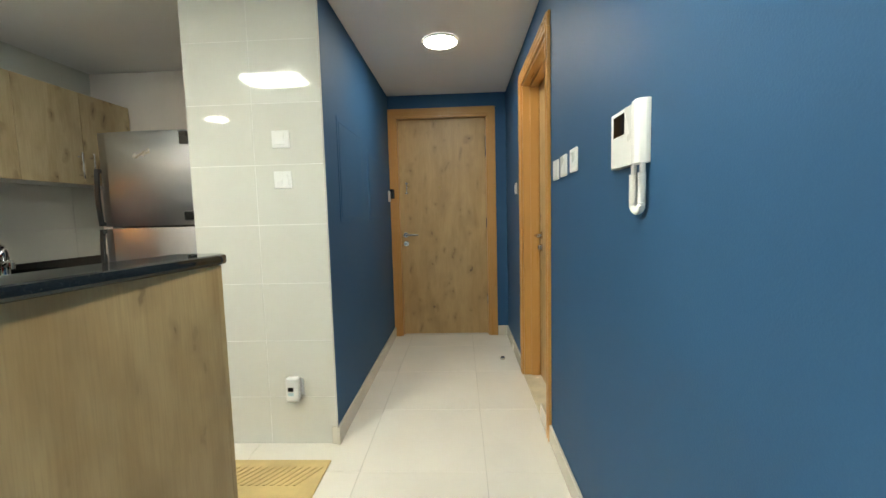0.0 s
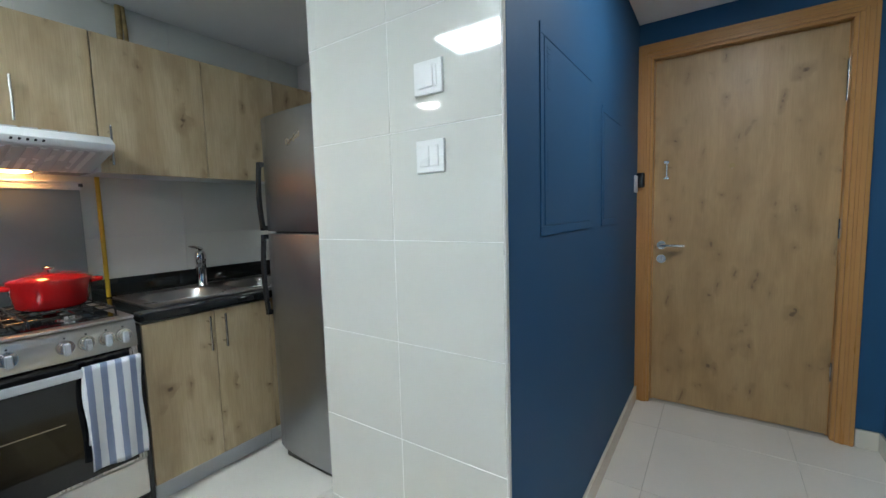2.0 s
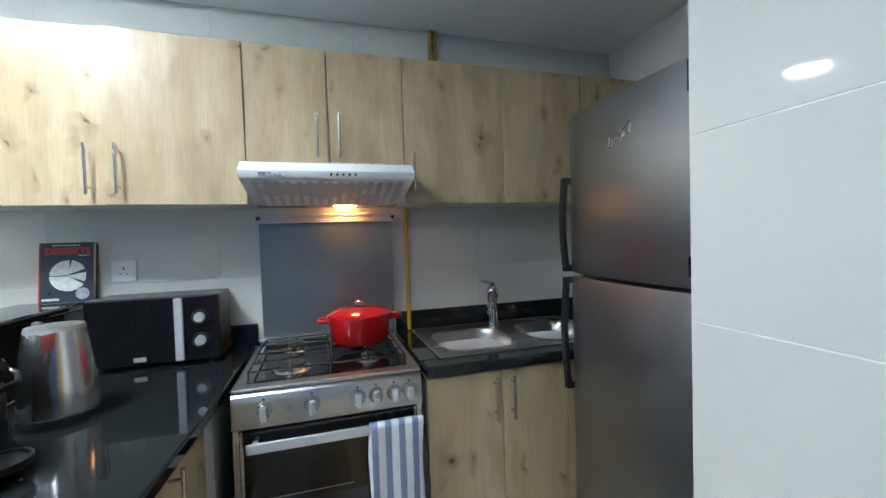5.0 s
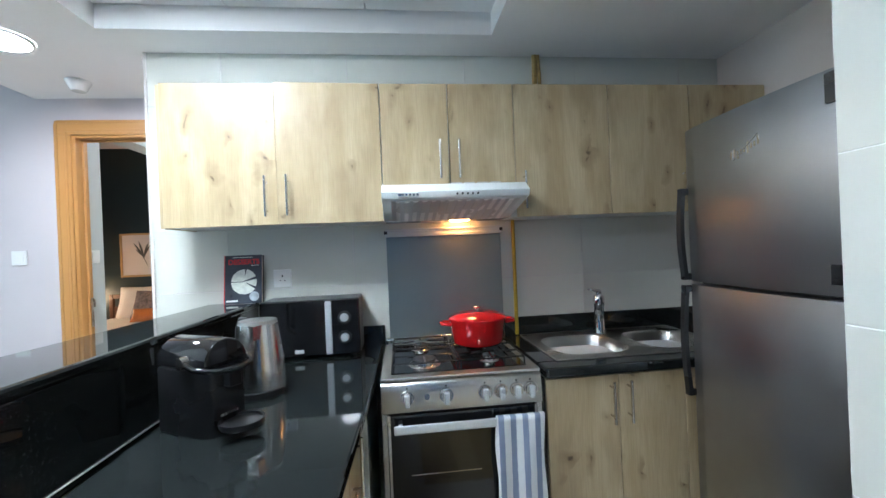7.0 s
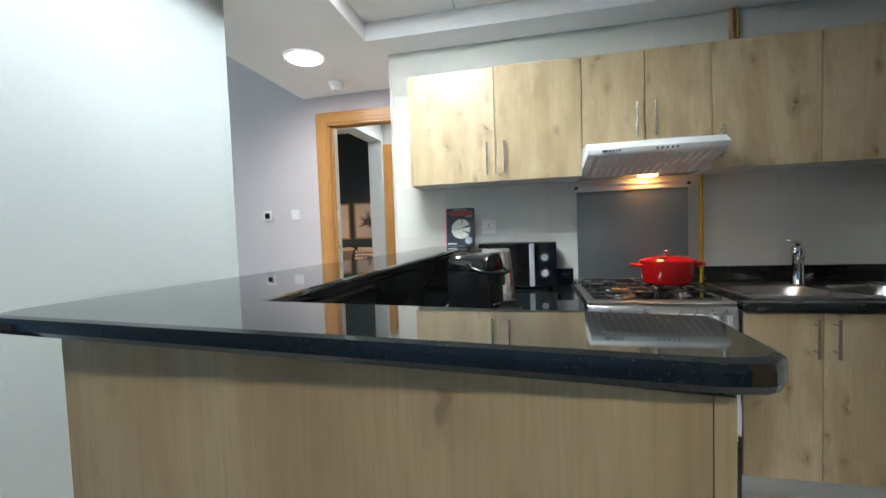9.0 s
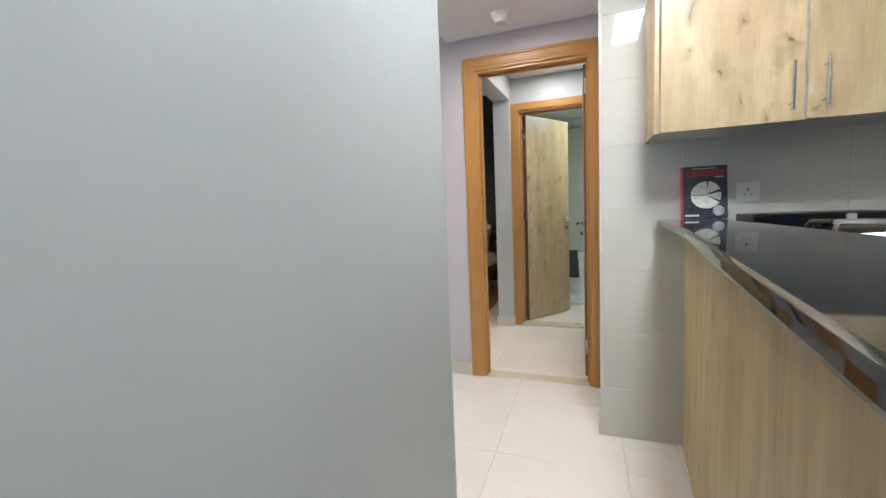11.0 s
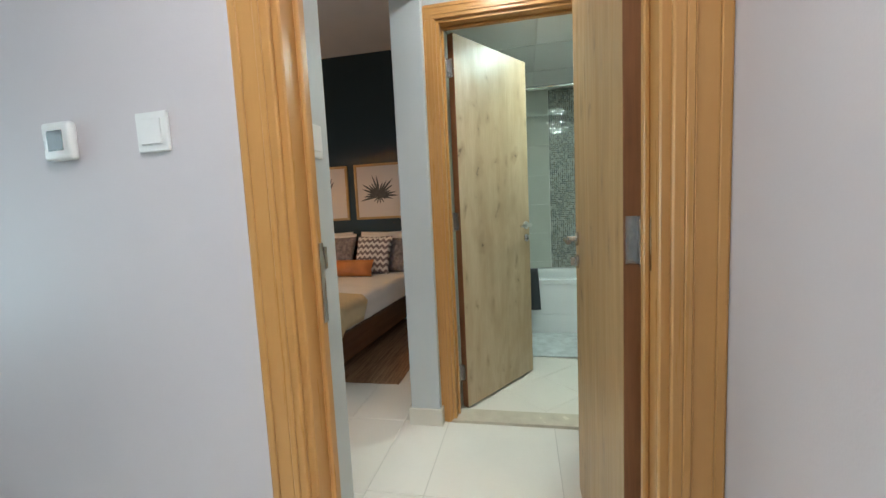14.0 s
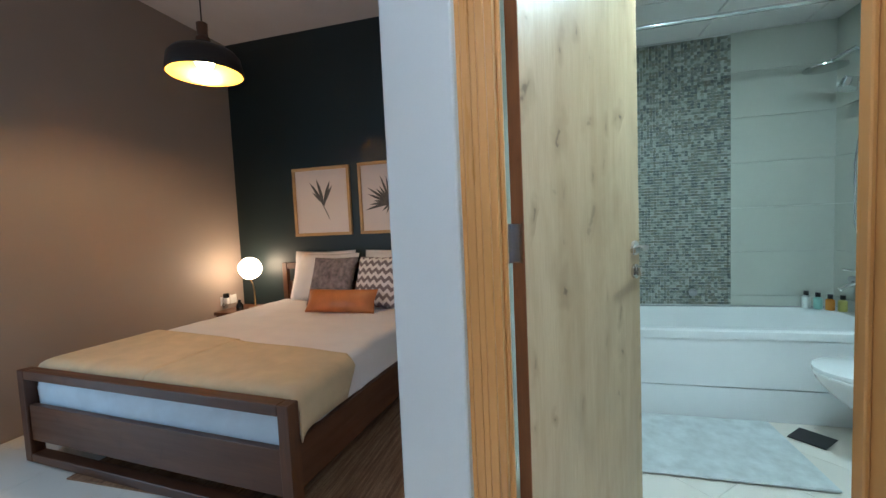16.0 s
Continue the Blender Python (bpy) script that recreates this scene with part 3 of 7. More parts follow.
# the frame's east face looks to +x; its local y runs west
d = thing("door_lobby", "open light oak lobby door with a lever handle", "door", (-2.562, 1.490, 0), 180 + 0.6, kind="structure")
part("leaf", B((0, -0.040, 0.010, 0.722, 0, 2.085), bev=0.002), OAKDOOR, d)
lever(d, 0.662, 0, 1.04, -1, 1)
lever(d, 0.662, -0.04, 1.04, -1, -1)
part("edge_strip", B((-0.0015, -0.0395, 0.011, -0.0002, -0.0005, 2.084)), EDGE, d, "dark orange edge strip")
part("edge_strip", B((0.7222, -0.0395, 0.011, 0.7235, -0.0005, 2.084)), EDGE, d, "dark orange edge strip")
for z in (0.22, 1.09, 1.95):
    bm = bmesh.new()
    cyl(bm, (-0.050, -0.028, z - 0.05), (-0.050, -0.028, z + 0.05), 0.008, n=14)
    for k in range(5):
        cyl(bm, (-0.050, -0.028, z - 0.05 + k * 0.02 + 0.001), (-0.050, -0.028, z - 0.05 + k * 0.02 + 0.019), 0.0090, n=14)
    bx(bm, -0.0035, -0.036, z - 0.05, -0.0016, -0.004, z + 0.05)
    bx(bm, -0.050, -0.0290, z - 0.05, -0.0036, -0.0270, z + 0.05)
    bx(bm, -0.100, -0.0270, z - 0.05, -0.051, -0.0250, z + 0.05)
    for k in range(4):
        cyl(bm, (-0.0035, -0.014 - 0.012 * (k % 2), z - 0.035 + k * 0.023), (-0.0046, -0.014 - 0.012 * (k % 2), z - 0.035 + k * 0.023), 0.004, n=10)
        cyl(bm, (-0.080, -0.0250, z - 0.035 + k * 0.023), (-0.080, -0.0240, z - 0.035 + k * 0.023), 0.004, n=10)
    part("hinge", bm, NICKEL, d, "large satin nickel hinge", 40)
t = thing("strike_plate", "satin nickel strike plates on the lobby door jamb", "door fitting", (-2.488, 0.8405, 1.03), 0)
part("plate", B((-0.010, 0.0, -0.10, 0.010, 0.0015, 0.08)), NICKEL, t)
part("lip", B((-0.022, 0.0, 0.02, -0.0102, 0.003, 0.07)), NICKEL, t)
struct("door_sill_lobby", B((-2.525, 0.80, -0.01, -2.42, 1.545, 0.004), bev=0.002), surface("beige_marble", (0.66, 0.58, 0.43), 0.2, vary=0.08, scale=9), "beige marble sill", "door sill")

# bathroom door, opened into the bathroom
architrave("door_frame_bathroom", "orange beech frame of the bathroom door", 0.771, 2.135, 0.105, (-3.755, 0.866, 0), 90, fw=0.062)
ang = math.degrees(math.atan2(1.323 - 0.942, -4.476 + 3.884))
d = thing("door_bathroom", "open pale oak bathroom door with knots", "door", (-3.884, 0.942, 0), ang, kind="structure")
part("leaf", B((0, 0, 0.014, 0.704, 0.040, 2.108), bev=0.002), OAKPALE, d)
part("edge_strip", B((-0.0015, 0.0005, 0.015, -0.0002, 0.0395, 2.107)), EDGE, d, "dark orange edge strip")
lever(d, 0.655, 0, 1.04, -1, -1)
lever(d, 0.655, 0.04, 1.04, -1, 1)
for z in (0.22, 1.10, 1.93):
    bm = bmesh.new()
    bx(bm, -0.0035, 0.006, z - 0.05, -0.0016, 0.038, z + 0.05)
    bx(bm, -0.022, 0.0365, z - 0.05, -0.0036, 0.038, z + 0.05)
    cyl(bm, (-0.024, 0.037, z - 0.05), (-0.024, 0.037, z + 0.05), 0.007, n=12)
    for k in range(4):
        cyl(bm, (-0.0035, 0.016 + 0.012 * (k % 2), z - 0.035 + k * 0.023), (-0.0045, 0.016 + 0.012 * (k % 2), z - 0.035 + k * 0.023), 0.004, n=10)
    part("hinge", bm, NICKEL, d, "satin nickel hinge", 40)
struct("door_sill_bathroom", B((-3.87, 0.866, -0.01, -3.74, 1.637, 0.016), bev=0.003), surface("sill_marble", (0.62, 0.56, 0.44), 0.2, vary=0.08, scale=9), "beige marble sill", "door sill")

# ---- kitchen ----
def bar_handle(t, face, a, z0, z1, axis="x", parent=None, name="handle"):
    """An upright bar handle on a front: face is the front's place along the axis it looks along, a its place across."""
    bm = bmesh.new()
    def at(out, b, z):
        return (face + out, b, z) if axis == "x" else (b, face + out, z)
    cyl(bm, at(0.032, a, z0), at(0.032, a, z1), 0.0055, n=12)
    for z in (z0 + 0.025, z1 - 0.025):
        cyl(bm, at(0, a, z), at(0.032, a, z), 0.004, n=10)
    part(name, bm, NICKEL, parent or t, "satin steel bar handle", 40)


def wall_unit(y0, y1, z0, doors, label, ajar=None):
    """A wall cabinet: doors is a list of (y0, y1, handle y or None)."""
    t = thing("wall_cabinet", label, "kitchen cabinet", (-1.836, (y0 + y1) / 2, z0), group="kitchen wall cabinets")
    oy = (y0 + y1) / 2
    h = 2.055 - z0
    part("body", B((0.001, y0 - oy + 0.001, 0.0, 0.270, y1 - oy - 0.001, h - 0.004)), CASE, t, "grey melamine carcass")
    for a, b, hy in doors:
        bm = B((0.271, a - oy + 0.0022, -0.004, 0.288, b - oy - 0.0022, h), bev=0.0012)
        dr = part("door", bm, OAK, t, "light oak board door")
        if hy is not None:
            bar_handle(t, 0.288, hy - oy, 0.03, 0.20, parent=dr)
        if a == ajar:
            pivot = Vector((0.271, b - oy, 0.0))
            dr.matrix_basis = Matrix.Translation(pivot) @ Matrix.Rotation(radians(2.2), 4, "Z") @ Matrix.Translation(-pivot)
    return t


t = wall_unit(1.778, 2.681, 1.457, ((1.778, 2.240, 2.195), (2.240, 2.681, 2.285)), "light oak wall cabinet with two tall doors, one barely ajar", 2.240)
part("side", B((0.001, 1.760 - 2.2295, -0.004, 0.271, 1.777 - 2.2295, 0.596)), OAK, t, "light oak end panel")
wall_unit(2.681, 3.281, 1.60, ((2.681, 2.981, 2.938), (2.981, 3.281, 3.022)), "light oak wall cabinet with two short doors over the hood")
wall_unit(3.281, 4.140, 1.457, ((3.281, 3.734, 3.318), (3.734, 4.140, 4.095)), "light oak wall cabinet with two tall doors above the sink")
wall_unit(4.140, 4.545, 1.457, ((4.140, 4.545, 4.18),), "light oak corner wall cabinet above the fridge's side")

# range hood
t = thing("range_hood", "white slanted range hood with five buttons above the cooker", "range hood", (-1.836, 2.981, 1.46))
bm = bmesh.new()
prism(bm, [(0.0, 0.0), (0.16, 0.0), (0.470, 0.066), (0.482, 0.092), (0.43, 0.128), (0.0, 0.138)], -0.30, 0.30, "y", 0.005)
part("body", bm, WHITEGLOSS, t, "", 35)
bm = bmesh.new()
for k in range(14):
    y = -0.245 + k * 0.036
    prism(bm, [(0.175, -0.0035), (0.445, 0.0535), (0.445, 0.0570), (0.175, 0.0)], y, y + 0.018, "y")
part("grille", bm, WHITE, t, "light slats of the grease filter")
bm = bmesh.new()
prism(bm, [(0.165, -0.0022), (0.455, 0.0590), (0.455, 0.0640), (0.165, 0.003)], -0.265, 0.265, "y")
part("filter", bm, CASE, t, "grey filter sheet")
for k in range(5):
    bm = bmesh.new()
    cyl(bm, (0.478, 0.000 + k * 0.021, 0.078), (0.485, 0.000 + k * 0.021, 0.080), 0.0040, n=12)
    part("button", bm, DARKMETAL, t, "small dark push button", 40)
bm = bmesh.new()
for k in range(4):
    bx(bm, 0.30, -0.01 + k * 0.056, 0.1355, 0.39, 0.035 + k * 0.056, 0.1385)
part("vent", bm, CASE, t, "row of grey vent slots")
bm = bmesh.new()
for k, w in enumerate((0.014, 0.008, 0.008, 0.008, 0.008, 0.008)):
    bx(bm, 0.480, -0.235 + k * 0.0145, 0.074, 0.4845, -0.235 + k * 0.0145 + w, 0.083)
part("badge", bm, NICKEL, t, "small bars of a maker's badge")
bm = bmesh.new()
lathe(bm, [(0.0, -0.004), (0.044, -0.004), (0.050, -0.001), (0.050, 0.0)], (0.085, 0.065, 0.0), 28)
part("lamp", bm, glow("glow_hood", (1.0, 0.42, 0.12), POWER["hood"]), t, "round glowing orange hood lamp", 40)

# steel splash panel behind the cooker
t = thing("splash_panel", "brushed steel splash panel behind the cooker", "splash back", (-1.80, 2.972, 0.86))
part("sheet", B((-0.004, -0.292, 0.0, 0.0, 0.290, 0.535)), surface("splash_steel", (0.24, 0.27, 0.275), 0.36, 0.8, 0.05, 4.0, 120, 0.0), t, "grey brushed steel sheet")
part("cap", B((-0.012, -0.296, 0.530, 0.010, 0.294, 0.545), (-0.012, -0.296, 0.560, 0.010, 0.294, 0.570), (-0.012, -0.290, 0.545, 0.002, 0.290, 0.560), bev=0.002), SATIN, t, "double metal top rail")
for s in (-1, 1):
    part("end_cap", B((-0.006, 0.294 * s - 0.008, 0.544, 0.004, 0.294 * s + 0.008, 0.561)), DARKMETAL, t, "dark rail end")
    part("bracket", B((-0.046, 0.25 * s - 0.02, 0.10, -0.004, 0.25 * s + 0.02, 0.13)), DARKMETAL, t, "hidden wall bracket")

# gas pipe on the wall, above and below the cabinets
t = thing("gas_pipe", "thin yellow gas pipe running down the kitchen wall", "pipe", (-1.825, 3.337, 0.86))
bm = bmesh.new()
cyl(bm, (0, 0, 0.0), (0, 0, 0.60), 0.010, n=14)
part("pipe", bm, YELLOWPIPE, t, "yellow painted pipe", 40)
bm = bmesh.new()
tube(bm, [(0, 0.15, 1.20), (0.004, 0.15, 1.33), (0.002, 0.152, 1.458)], 0.014, 10)
tube(bm, [(0, 0.178, 1.20), (0.004, 0.177, 1.33), (0.004, 0.170, 1.458)], 0.010, 10)
part("upper_pipe", bm, surface("ochre_pipe", (0.33, 0.22, 0.07), 0.5, vary=0.25, scale=30), t, "ochre taped pipe near the ceiling", 40)

# worktop and cabinet with the sink
WZ = 0.855
def sink_opening():
    bm = bmesh.new()
    zt, zb = WZ, WZ - 0.04
    bx(bm, -1.834, 3.270, zb, -1.790, 4.545, zt, 0.003)
    bx(bm, -1.330, 3.270, zb, -1.232, 4.545, zt, 0.010, 2)
    bx(bm, -1.790, 3.270, zb, -1.330, 3.350, zt)
    bx(bm, -1.790, 4.20, zb, -1.330, 4.545, zt)
    return bm


t = thing("sink_worktop", "black granite worktop with an upstand on oak cabinets", "worktop")
part("slab", sink_opening(), GRANITE, t, "black granite slab", 15)
part("upstand", B((-1.834, 3.272, WZ + 0.0005, -1.823, 4.545, WZ + 0.095), bev=0.002), GRANITE, t, "black granite upstand")
t = thing("base_cabinet", "light oak base cabinet with two doors under the sink", "kitchen cabinet", (-1.25, 3.55, 0))
part("body", B((-0.59, -0.275, 0.10, -0.021, 0.290, 0.812)), CASE, t, "grey carcass")
for a, b, hy in ((-0.277, 0.014, -0.02), (0.014, 0.292, 0.05)):
    dr = part("door", B((-0.019, a + 0.0015, 0.105, 0.0, b - 0.0015, 0.808), bev=0.0012), OAK, t, "light oak board door")
    bar_handle(t, 0.0, hy, 0.63, 0.79, parent=dr)
part("plinth", B((-0.56, -0.277, 0.0, -0.055, 0.292, 0.099)), CASE, t, "pale grey plinth")
t = thing("corner_cabinet", "light oak base cabinet beside the fridge", "kitchen cabinet", (-1.25, 4.19, 0))
part("body", B((-0.59, -0.345, 0.10, -0.021, 0.355, 0.812)), CASE, t, "grey carcass")
part("door", B((-0.019, -0.3465, 0.105, 0.0, 0.355, 0.808), bev=0.0012), OAK, t, "light oak board door")
part("plinth", B((-0.56, -0.347, 0.0, -0.055, 0.355, 0.099)), CASE, t, "pale grey plinth")
single("cabinet_side_panel", B((-1.83, 3.252, 0.0, -1.255, 3.271, 0.814)), GRANITE, "dark panel between cooker and sink cabinet", "panel")

# double sink
t = thing("sink", "double bowl stainless steel sink set into black granite", "sink", (-1.56, 3.775, WZ))


def bowl_rim(bm, cx, cy, w, h, r, z):
    pts = rounded(w, h, r, 6)
    return [bm.verts.new((cx + a, cy + b, z)) for a, b in pts]


bm = bmesh.new()
# deck with two openings, as strips around rounded bowls
for cy, w, h in ((-0.215, 0.34, 0.335), (0.165, 0.34, 0.30)):
    outer = rounded(0.475, 0.42 if cy < 0 else 0.38, 0.008, 6)
    a = [bm.verts.new((x, cy + y + (0 if cy < 0 else 0.017), 0.006)) for x, y in outer]
    b = bowl_rim(bm, 0.02, cy + (0 if cy < 0 else 0.017), w, h, 0.10, 0.006)
    c = bowl_rim(bm, 0.02, cy + (0 if cy < 0 else 0.017), w - 0.02, h - 0.02, 0.09, -0.006)
    d2 = bowl_rim(bm, 0.02, cy + (0 if cy < 0 else 0.017), w - 0.035, h - 0.035, 0.08, -0.13)
    e2 = bowl_rim(bm, 0.02, cy + (0 if cy < 0 else 0.017), w - 0.09, h - 0.09, 0.06, -0.15)
    for p_, q_ in ((a, b), (b, c), (c, d2), (d2, e2)):
        n_ = len(p_)
        for i in range(n_):
            bm.faces.new((p_[i], p_[(i + 1) % n_], q_[(i + 1) % n_], q_[i]))
    bm.faces.new(e2[::-1])
part("basin", bm, BASINSTEEL, t, "rounded steel double basin", 40)
bm = B((-0.240, -0.430, 0.0005, 0.240, -0.424, 0.007), (-0.240, 0.370, 0.0005, 0.240, 0.376, 0.007), (-0.245, -0.430, 0.0005, -0.238, 0.376, 0.007), (0.238, -0.430, 0.0005, 0.245, 0.376, 0.007), bev=0.002)
part("rim", bm, STEEL, t, "folded steel rim")
for cy in (-0.215, 0.182):
    bm = bmesh.new()
    lathe(bm, [(0.0, -0.148), (0.036, -0.148), (0.040, -0.1495)], (0.02, cy, 0), 20)
    part("drain", bm, CHROME, t, "round chrome drain", 40)

# tap
t = thing("kitchen_tap", "chrome single lever tap at the back of the sink", "tap", (-1.715, 3.735, WZ + 0.006))
bm = bmesh.new()
lathe(bm, [(0.030, 0), (0.030, 0.006), (0.026, 0.012), (0.0245, 0.135), (0.028, 0.145), (0.029, 0.172), (0.024, 0.192), (0.012, 0.203), (0.0, 0.205)], n=24)
part("body", bm, CHROME, t, "", 40)
bm = bmesh.new()
tube(bm, [(0.006, -0.004, 0.098), (0.045, -0.026, 0.112), (0.090, -0.050, 0.124), (0.118, -0.064, 0.124), (0.127, -0.069, 0.112)], 0.0145, 16)
cyl(bm, (0.128, -0.070, 0.122), (0.128, -0.070, 0.086), 0.0165, 0.0155, n=20)
part("spout", bm, CHROME, t, "", 40)
bm = bmesh.new()
prism(bm, [(-0.014, 0.198), (0.010, 0.206), (0.085, 0.226), (0.088, 0.232), (0.082, 0.236), (0.0, 0.222), (-0.020, 0.212)], -0.011, 0.011, "y", 0.003)
bmesh.ops.rotate(bm, verts=bm.verts, cent=(0, 0, 0), matrix=Matrix.Rotation(radians(-55), 3, "Z"))
part("lever", bm, CHROME, t, "", 30)

# cooker
t = thing("gas_cooker", "stainless steel gas cooker with a black glass oven door", "cooker", (-1.245, 2.953, 0))
part("body", B((-0.575, -0.297, 0.08, -0.022, 0.297, 0.80)), DARKMETAL, t, "dark enamel body")
for a, b in ((-0.298, -0.278), (0.278, 0.298)):
    part("side_trim", B((-0.022, a, 0.257, 0.006, b, 0.735), bev=0.002), NICKEL, t, "steel edge strip")
part("control_panel", (lambda b: (prism(b, [(-0.03, 0.735), (0.012, 0.735), (0.007, 0.815), (0.002, 0.834), (-0.006, 0.842), (-0.016, 0.846), (-0.03, 0.846)], -0.299, 0.299, "y", 0.003), b)[1])(bmesh.new()), STEEL, t, "brushed steel control panel", 35)
for k, y in enumerate((-0.205, -0.062, 0.082, 0.142, 0.202, 0.255)):
    bm = bmesh.new()
    c = Vector((0.008, y, 0.788))
    cyl(bm, c, c + Vector((0.012, 0, 0.001)), 0.027, 0.025, n=28)
    cyl(bm, c + Vector((0.012, 0, 0.001)), c + Vector((0.020, 0, 0.0015)), 0.021, 0.019, n=24)
    kn = part("knob", bm, NICKEL, t, "round steel knob", 40)
    part("grip", B((0.028, y - 0.009, 0.762, 0.044, y + 0.009, 0.806), bev=0.003), SATIN, kn, "flat knob grip")
bm = bmesh.new()
cyl(bm, (0.008, -0.133, 0.788), (0.020, -0.133, 0.789), 0.010, n=18)
part("ignition_button", bm, NICKEL, t, "small steel ignition button", 40)
for y in (-0.205, -0.062, 0.082, 0.142, 0.202, 0.255):
    part("marking", B((0.0050, y - 0.003, 0.818, 0.0078, y + 0.003, 0.824)), DARKMETAL, t, "small dark mark")
part("hob_plate", B((-0.575, -0.299, 0.846, 0.0, 0.299, 0.858), bev=0.004, seg=2), STEEL, t, "steel hob tray")
part("hob_glass", B((-0.515, -0.262, 0.8585, -0.045, 0.262, 0.8605), bev=0.001), BLACKGLOSS, t, "black recessed hob surface")
for x, y, r in ((-0.405, -0.13, 0.032), (-0.15, -0.13, 0.048), (-0.405, 0.125, 0.038), (-0.15, 0.135, 0.024)):
    bm = bmesh.new()
    lathe(bm, [(r + 0.018, 0.861), (r + 0.015, 0.864), (r + 0.004, 0.866), (r + 0.002, 0.877), (0.0, 0.877)], (x, y, 0), 28)
    bu = part("burner", bm, NICKEL, t, "round gas burner", 40)
    bm = bmesh.new()
    lathe(bm, [(r, 0.8775), (r, 0.884), (r - 0.004, 0.886), (0.0, 0.886)], (x, y, 0), 28)
    part("burner_cap", bm, RUBBER, bu, "black burner cap", 40)
for s in (-1, 1):
    bm = bmesh.new()
    y0, y1 = (-0.255, -0.006) if s < 0 else (0.006, 0.255)
    for y in (y0, y1):
        tube(bm, [(-0.51, y, 0.863), (-0.505, y, 0.892), (-0.055, y, 0.892), (-0.05, y, 0.863)], 0.0035, 8)
    for x in (-0.505, -0.278, -0.055):
        tube(bm, [(x, y0, 0.892), (x, y1, 0.892)], 0.0035, 8)
    ym = (y0 + y1) / 2
    for x in (-0.405, -0.15):
        tube(bm, [(x, y0, 0.892), (x, ym - 0.03, 0.897)], 0.0035, 8)
        tube(bm, [(x, y1, 0.892), (x, ym + 0.03, 0.897)], 0.0035, 8)
        tube(bm, [(x - 0.1, ym, 0.892), (x - 0.03, ym, 0.897)], 0.0035, 8)
        tube(bm, [(x + 0.1, ym, 0.892), (x + 0.03, ym, 0.897)], 0.0035, 8)
    part("grate", bm, BLACKPL, t, "black wire pan support", 40)
bm = bmesh.new()
tube(bm, [(-0.548, -0.29, 0.86), (-0.548, -0.29, 0.882), (-0.548, 0.29, 0.882), (-0.548, 0.29, 0.86)], 0.008, 10)
part("back_rail", bm, CHROME, t, "chrome rail at the hob's back", 40)
part("oven_door", B((-0.021, -0.277, 0.262, 0.008, 0.277, 0.728), bev=0.003), BLACKGLOSS, t, "black glass oven door")
part("door_trim", B((0.0085, -0.277, 0.262, 0.0105, 0.277, 0.271), (0.0085, -0.277, 0.271, 0.0105, -0.268, 0.728), (0.0085, 0.268, 0.271, 0.0105, 0.277, 0.728)), NICKEL, t, "thin steel edge of the oven door")
part("oven_shelf", B((0.0082, -0.20, 0.505, 0.0088, 0.06, 0.508)), NICKEL, t, "faint wire shelf behind the glass")
bm = bmesh.new()
bx(bm, 0.040, -0.255, 0.672, 0.050, 0.268, 0.704, 0.004, 2)
bx(bm, 0.008, -0.240, 0.683, 0.040, -0.225, 0.697, 0.002)
bx(bm, 0.008, 0.240, 0.683, 0.040, 0.255, 0.697, 0.002)
part("oven_handle", bm, SATIN, t, "flat satin oven handle")
part("drawer", B((-0.021, -0.297, 0.100, 0.004, 0.297, 0.255), bev=0.004), STEEL, t, "steel pan drawer front")
for x in (-0.52, -0.06):
    for y in (-0.26, 0.26):
        bm = bmesh.new()
        cyl(bm, (x, y, 0), (x, y, 0.08), 0.016, n=12)
        part("foot", bm, BLACKPL, t, "black foot", 40)

# striped towel over the oven handle
bm = bmesh.new()
YN, ZN = 26, 22
def towel(front):
    grid = []
    for i in range(YN + 1):
        row = []
        for j in range(ZN + 1):
            u, v = i / YN, j / ZN
            y = 3.063 + 0.178 * u + 0.004 * math.sin(7 * v + 2)
            z = (0.708 - v * (0.395 if front else 0.30)) - 0.010 * u * v
            x = -1.245 + (0.054 if front else 0.034) + (0.005 * math.sin(2 * math.pi * u * 1.6 + 2.2 * v) * (0.35 + v) if front else 0)
            x += 0.0022 * (1 if abs(v - 0.55) < 0.02 else 0)
            row.append(bm.verts.new((x, y, z)))
        grid.append(row)
    return grid


g1, g2 = towel(True), towel(False)
for g in (g1, g2):
    for i in range(YN):
        for j in range(ZN):
            bm.faces.new((g[i][j], g[i + 1][j], g[i + 1][j + 1], g[i][j + 1]))
for i in range(YN):
    bm.faces.new((g1[i][0], g1[i + 1][0], g2[i + 1][0], g2[i][0]))


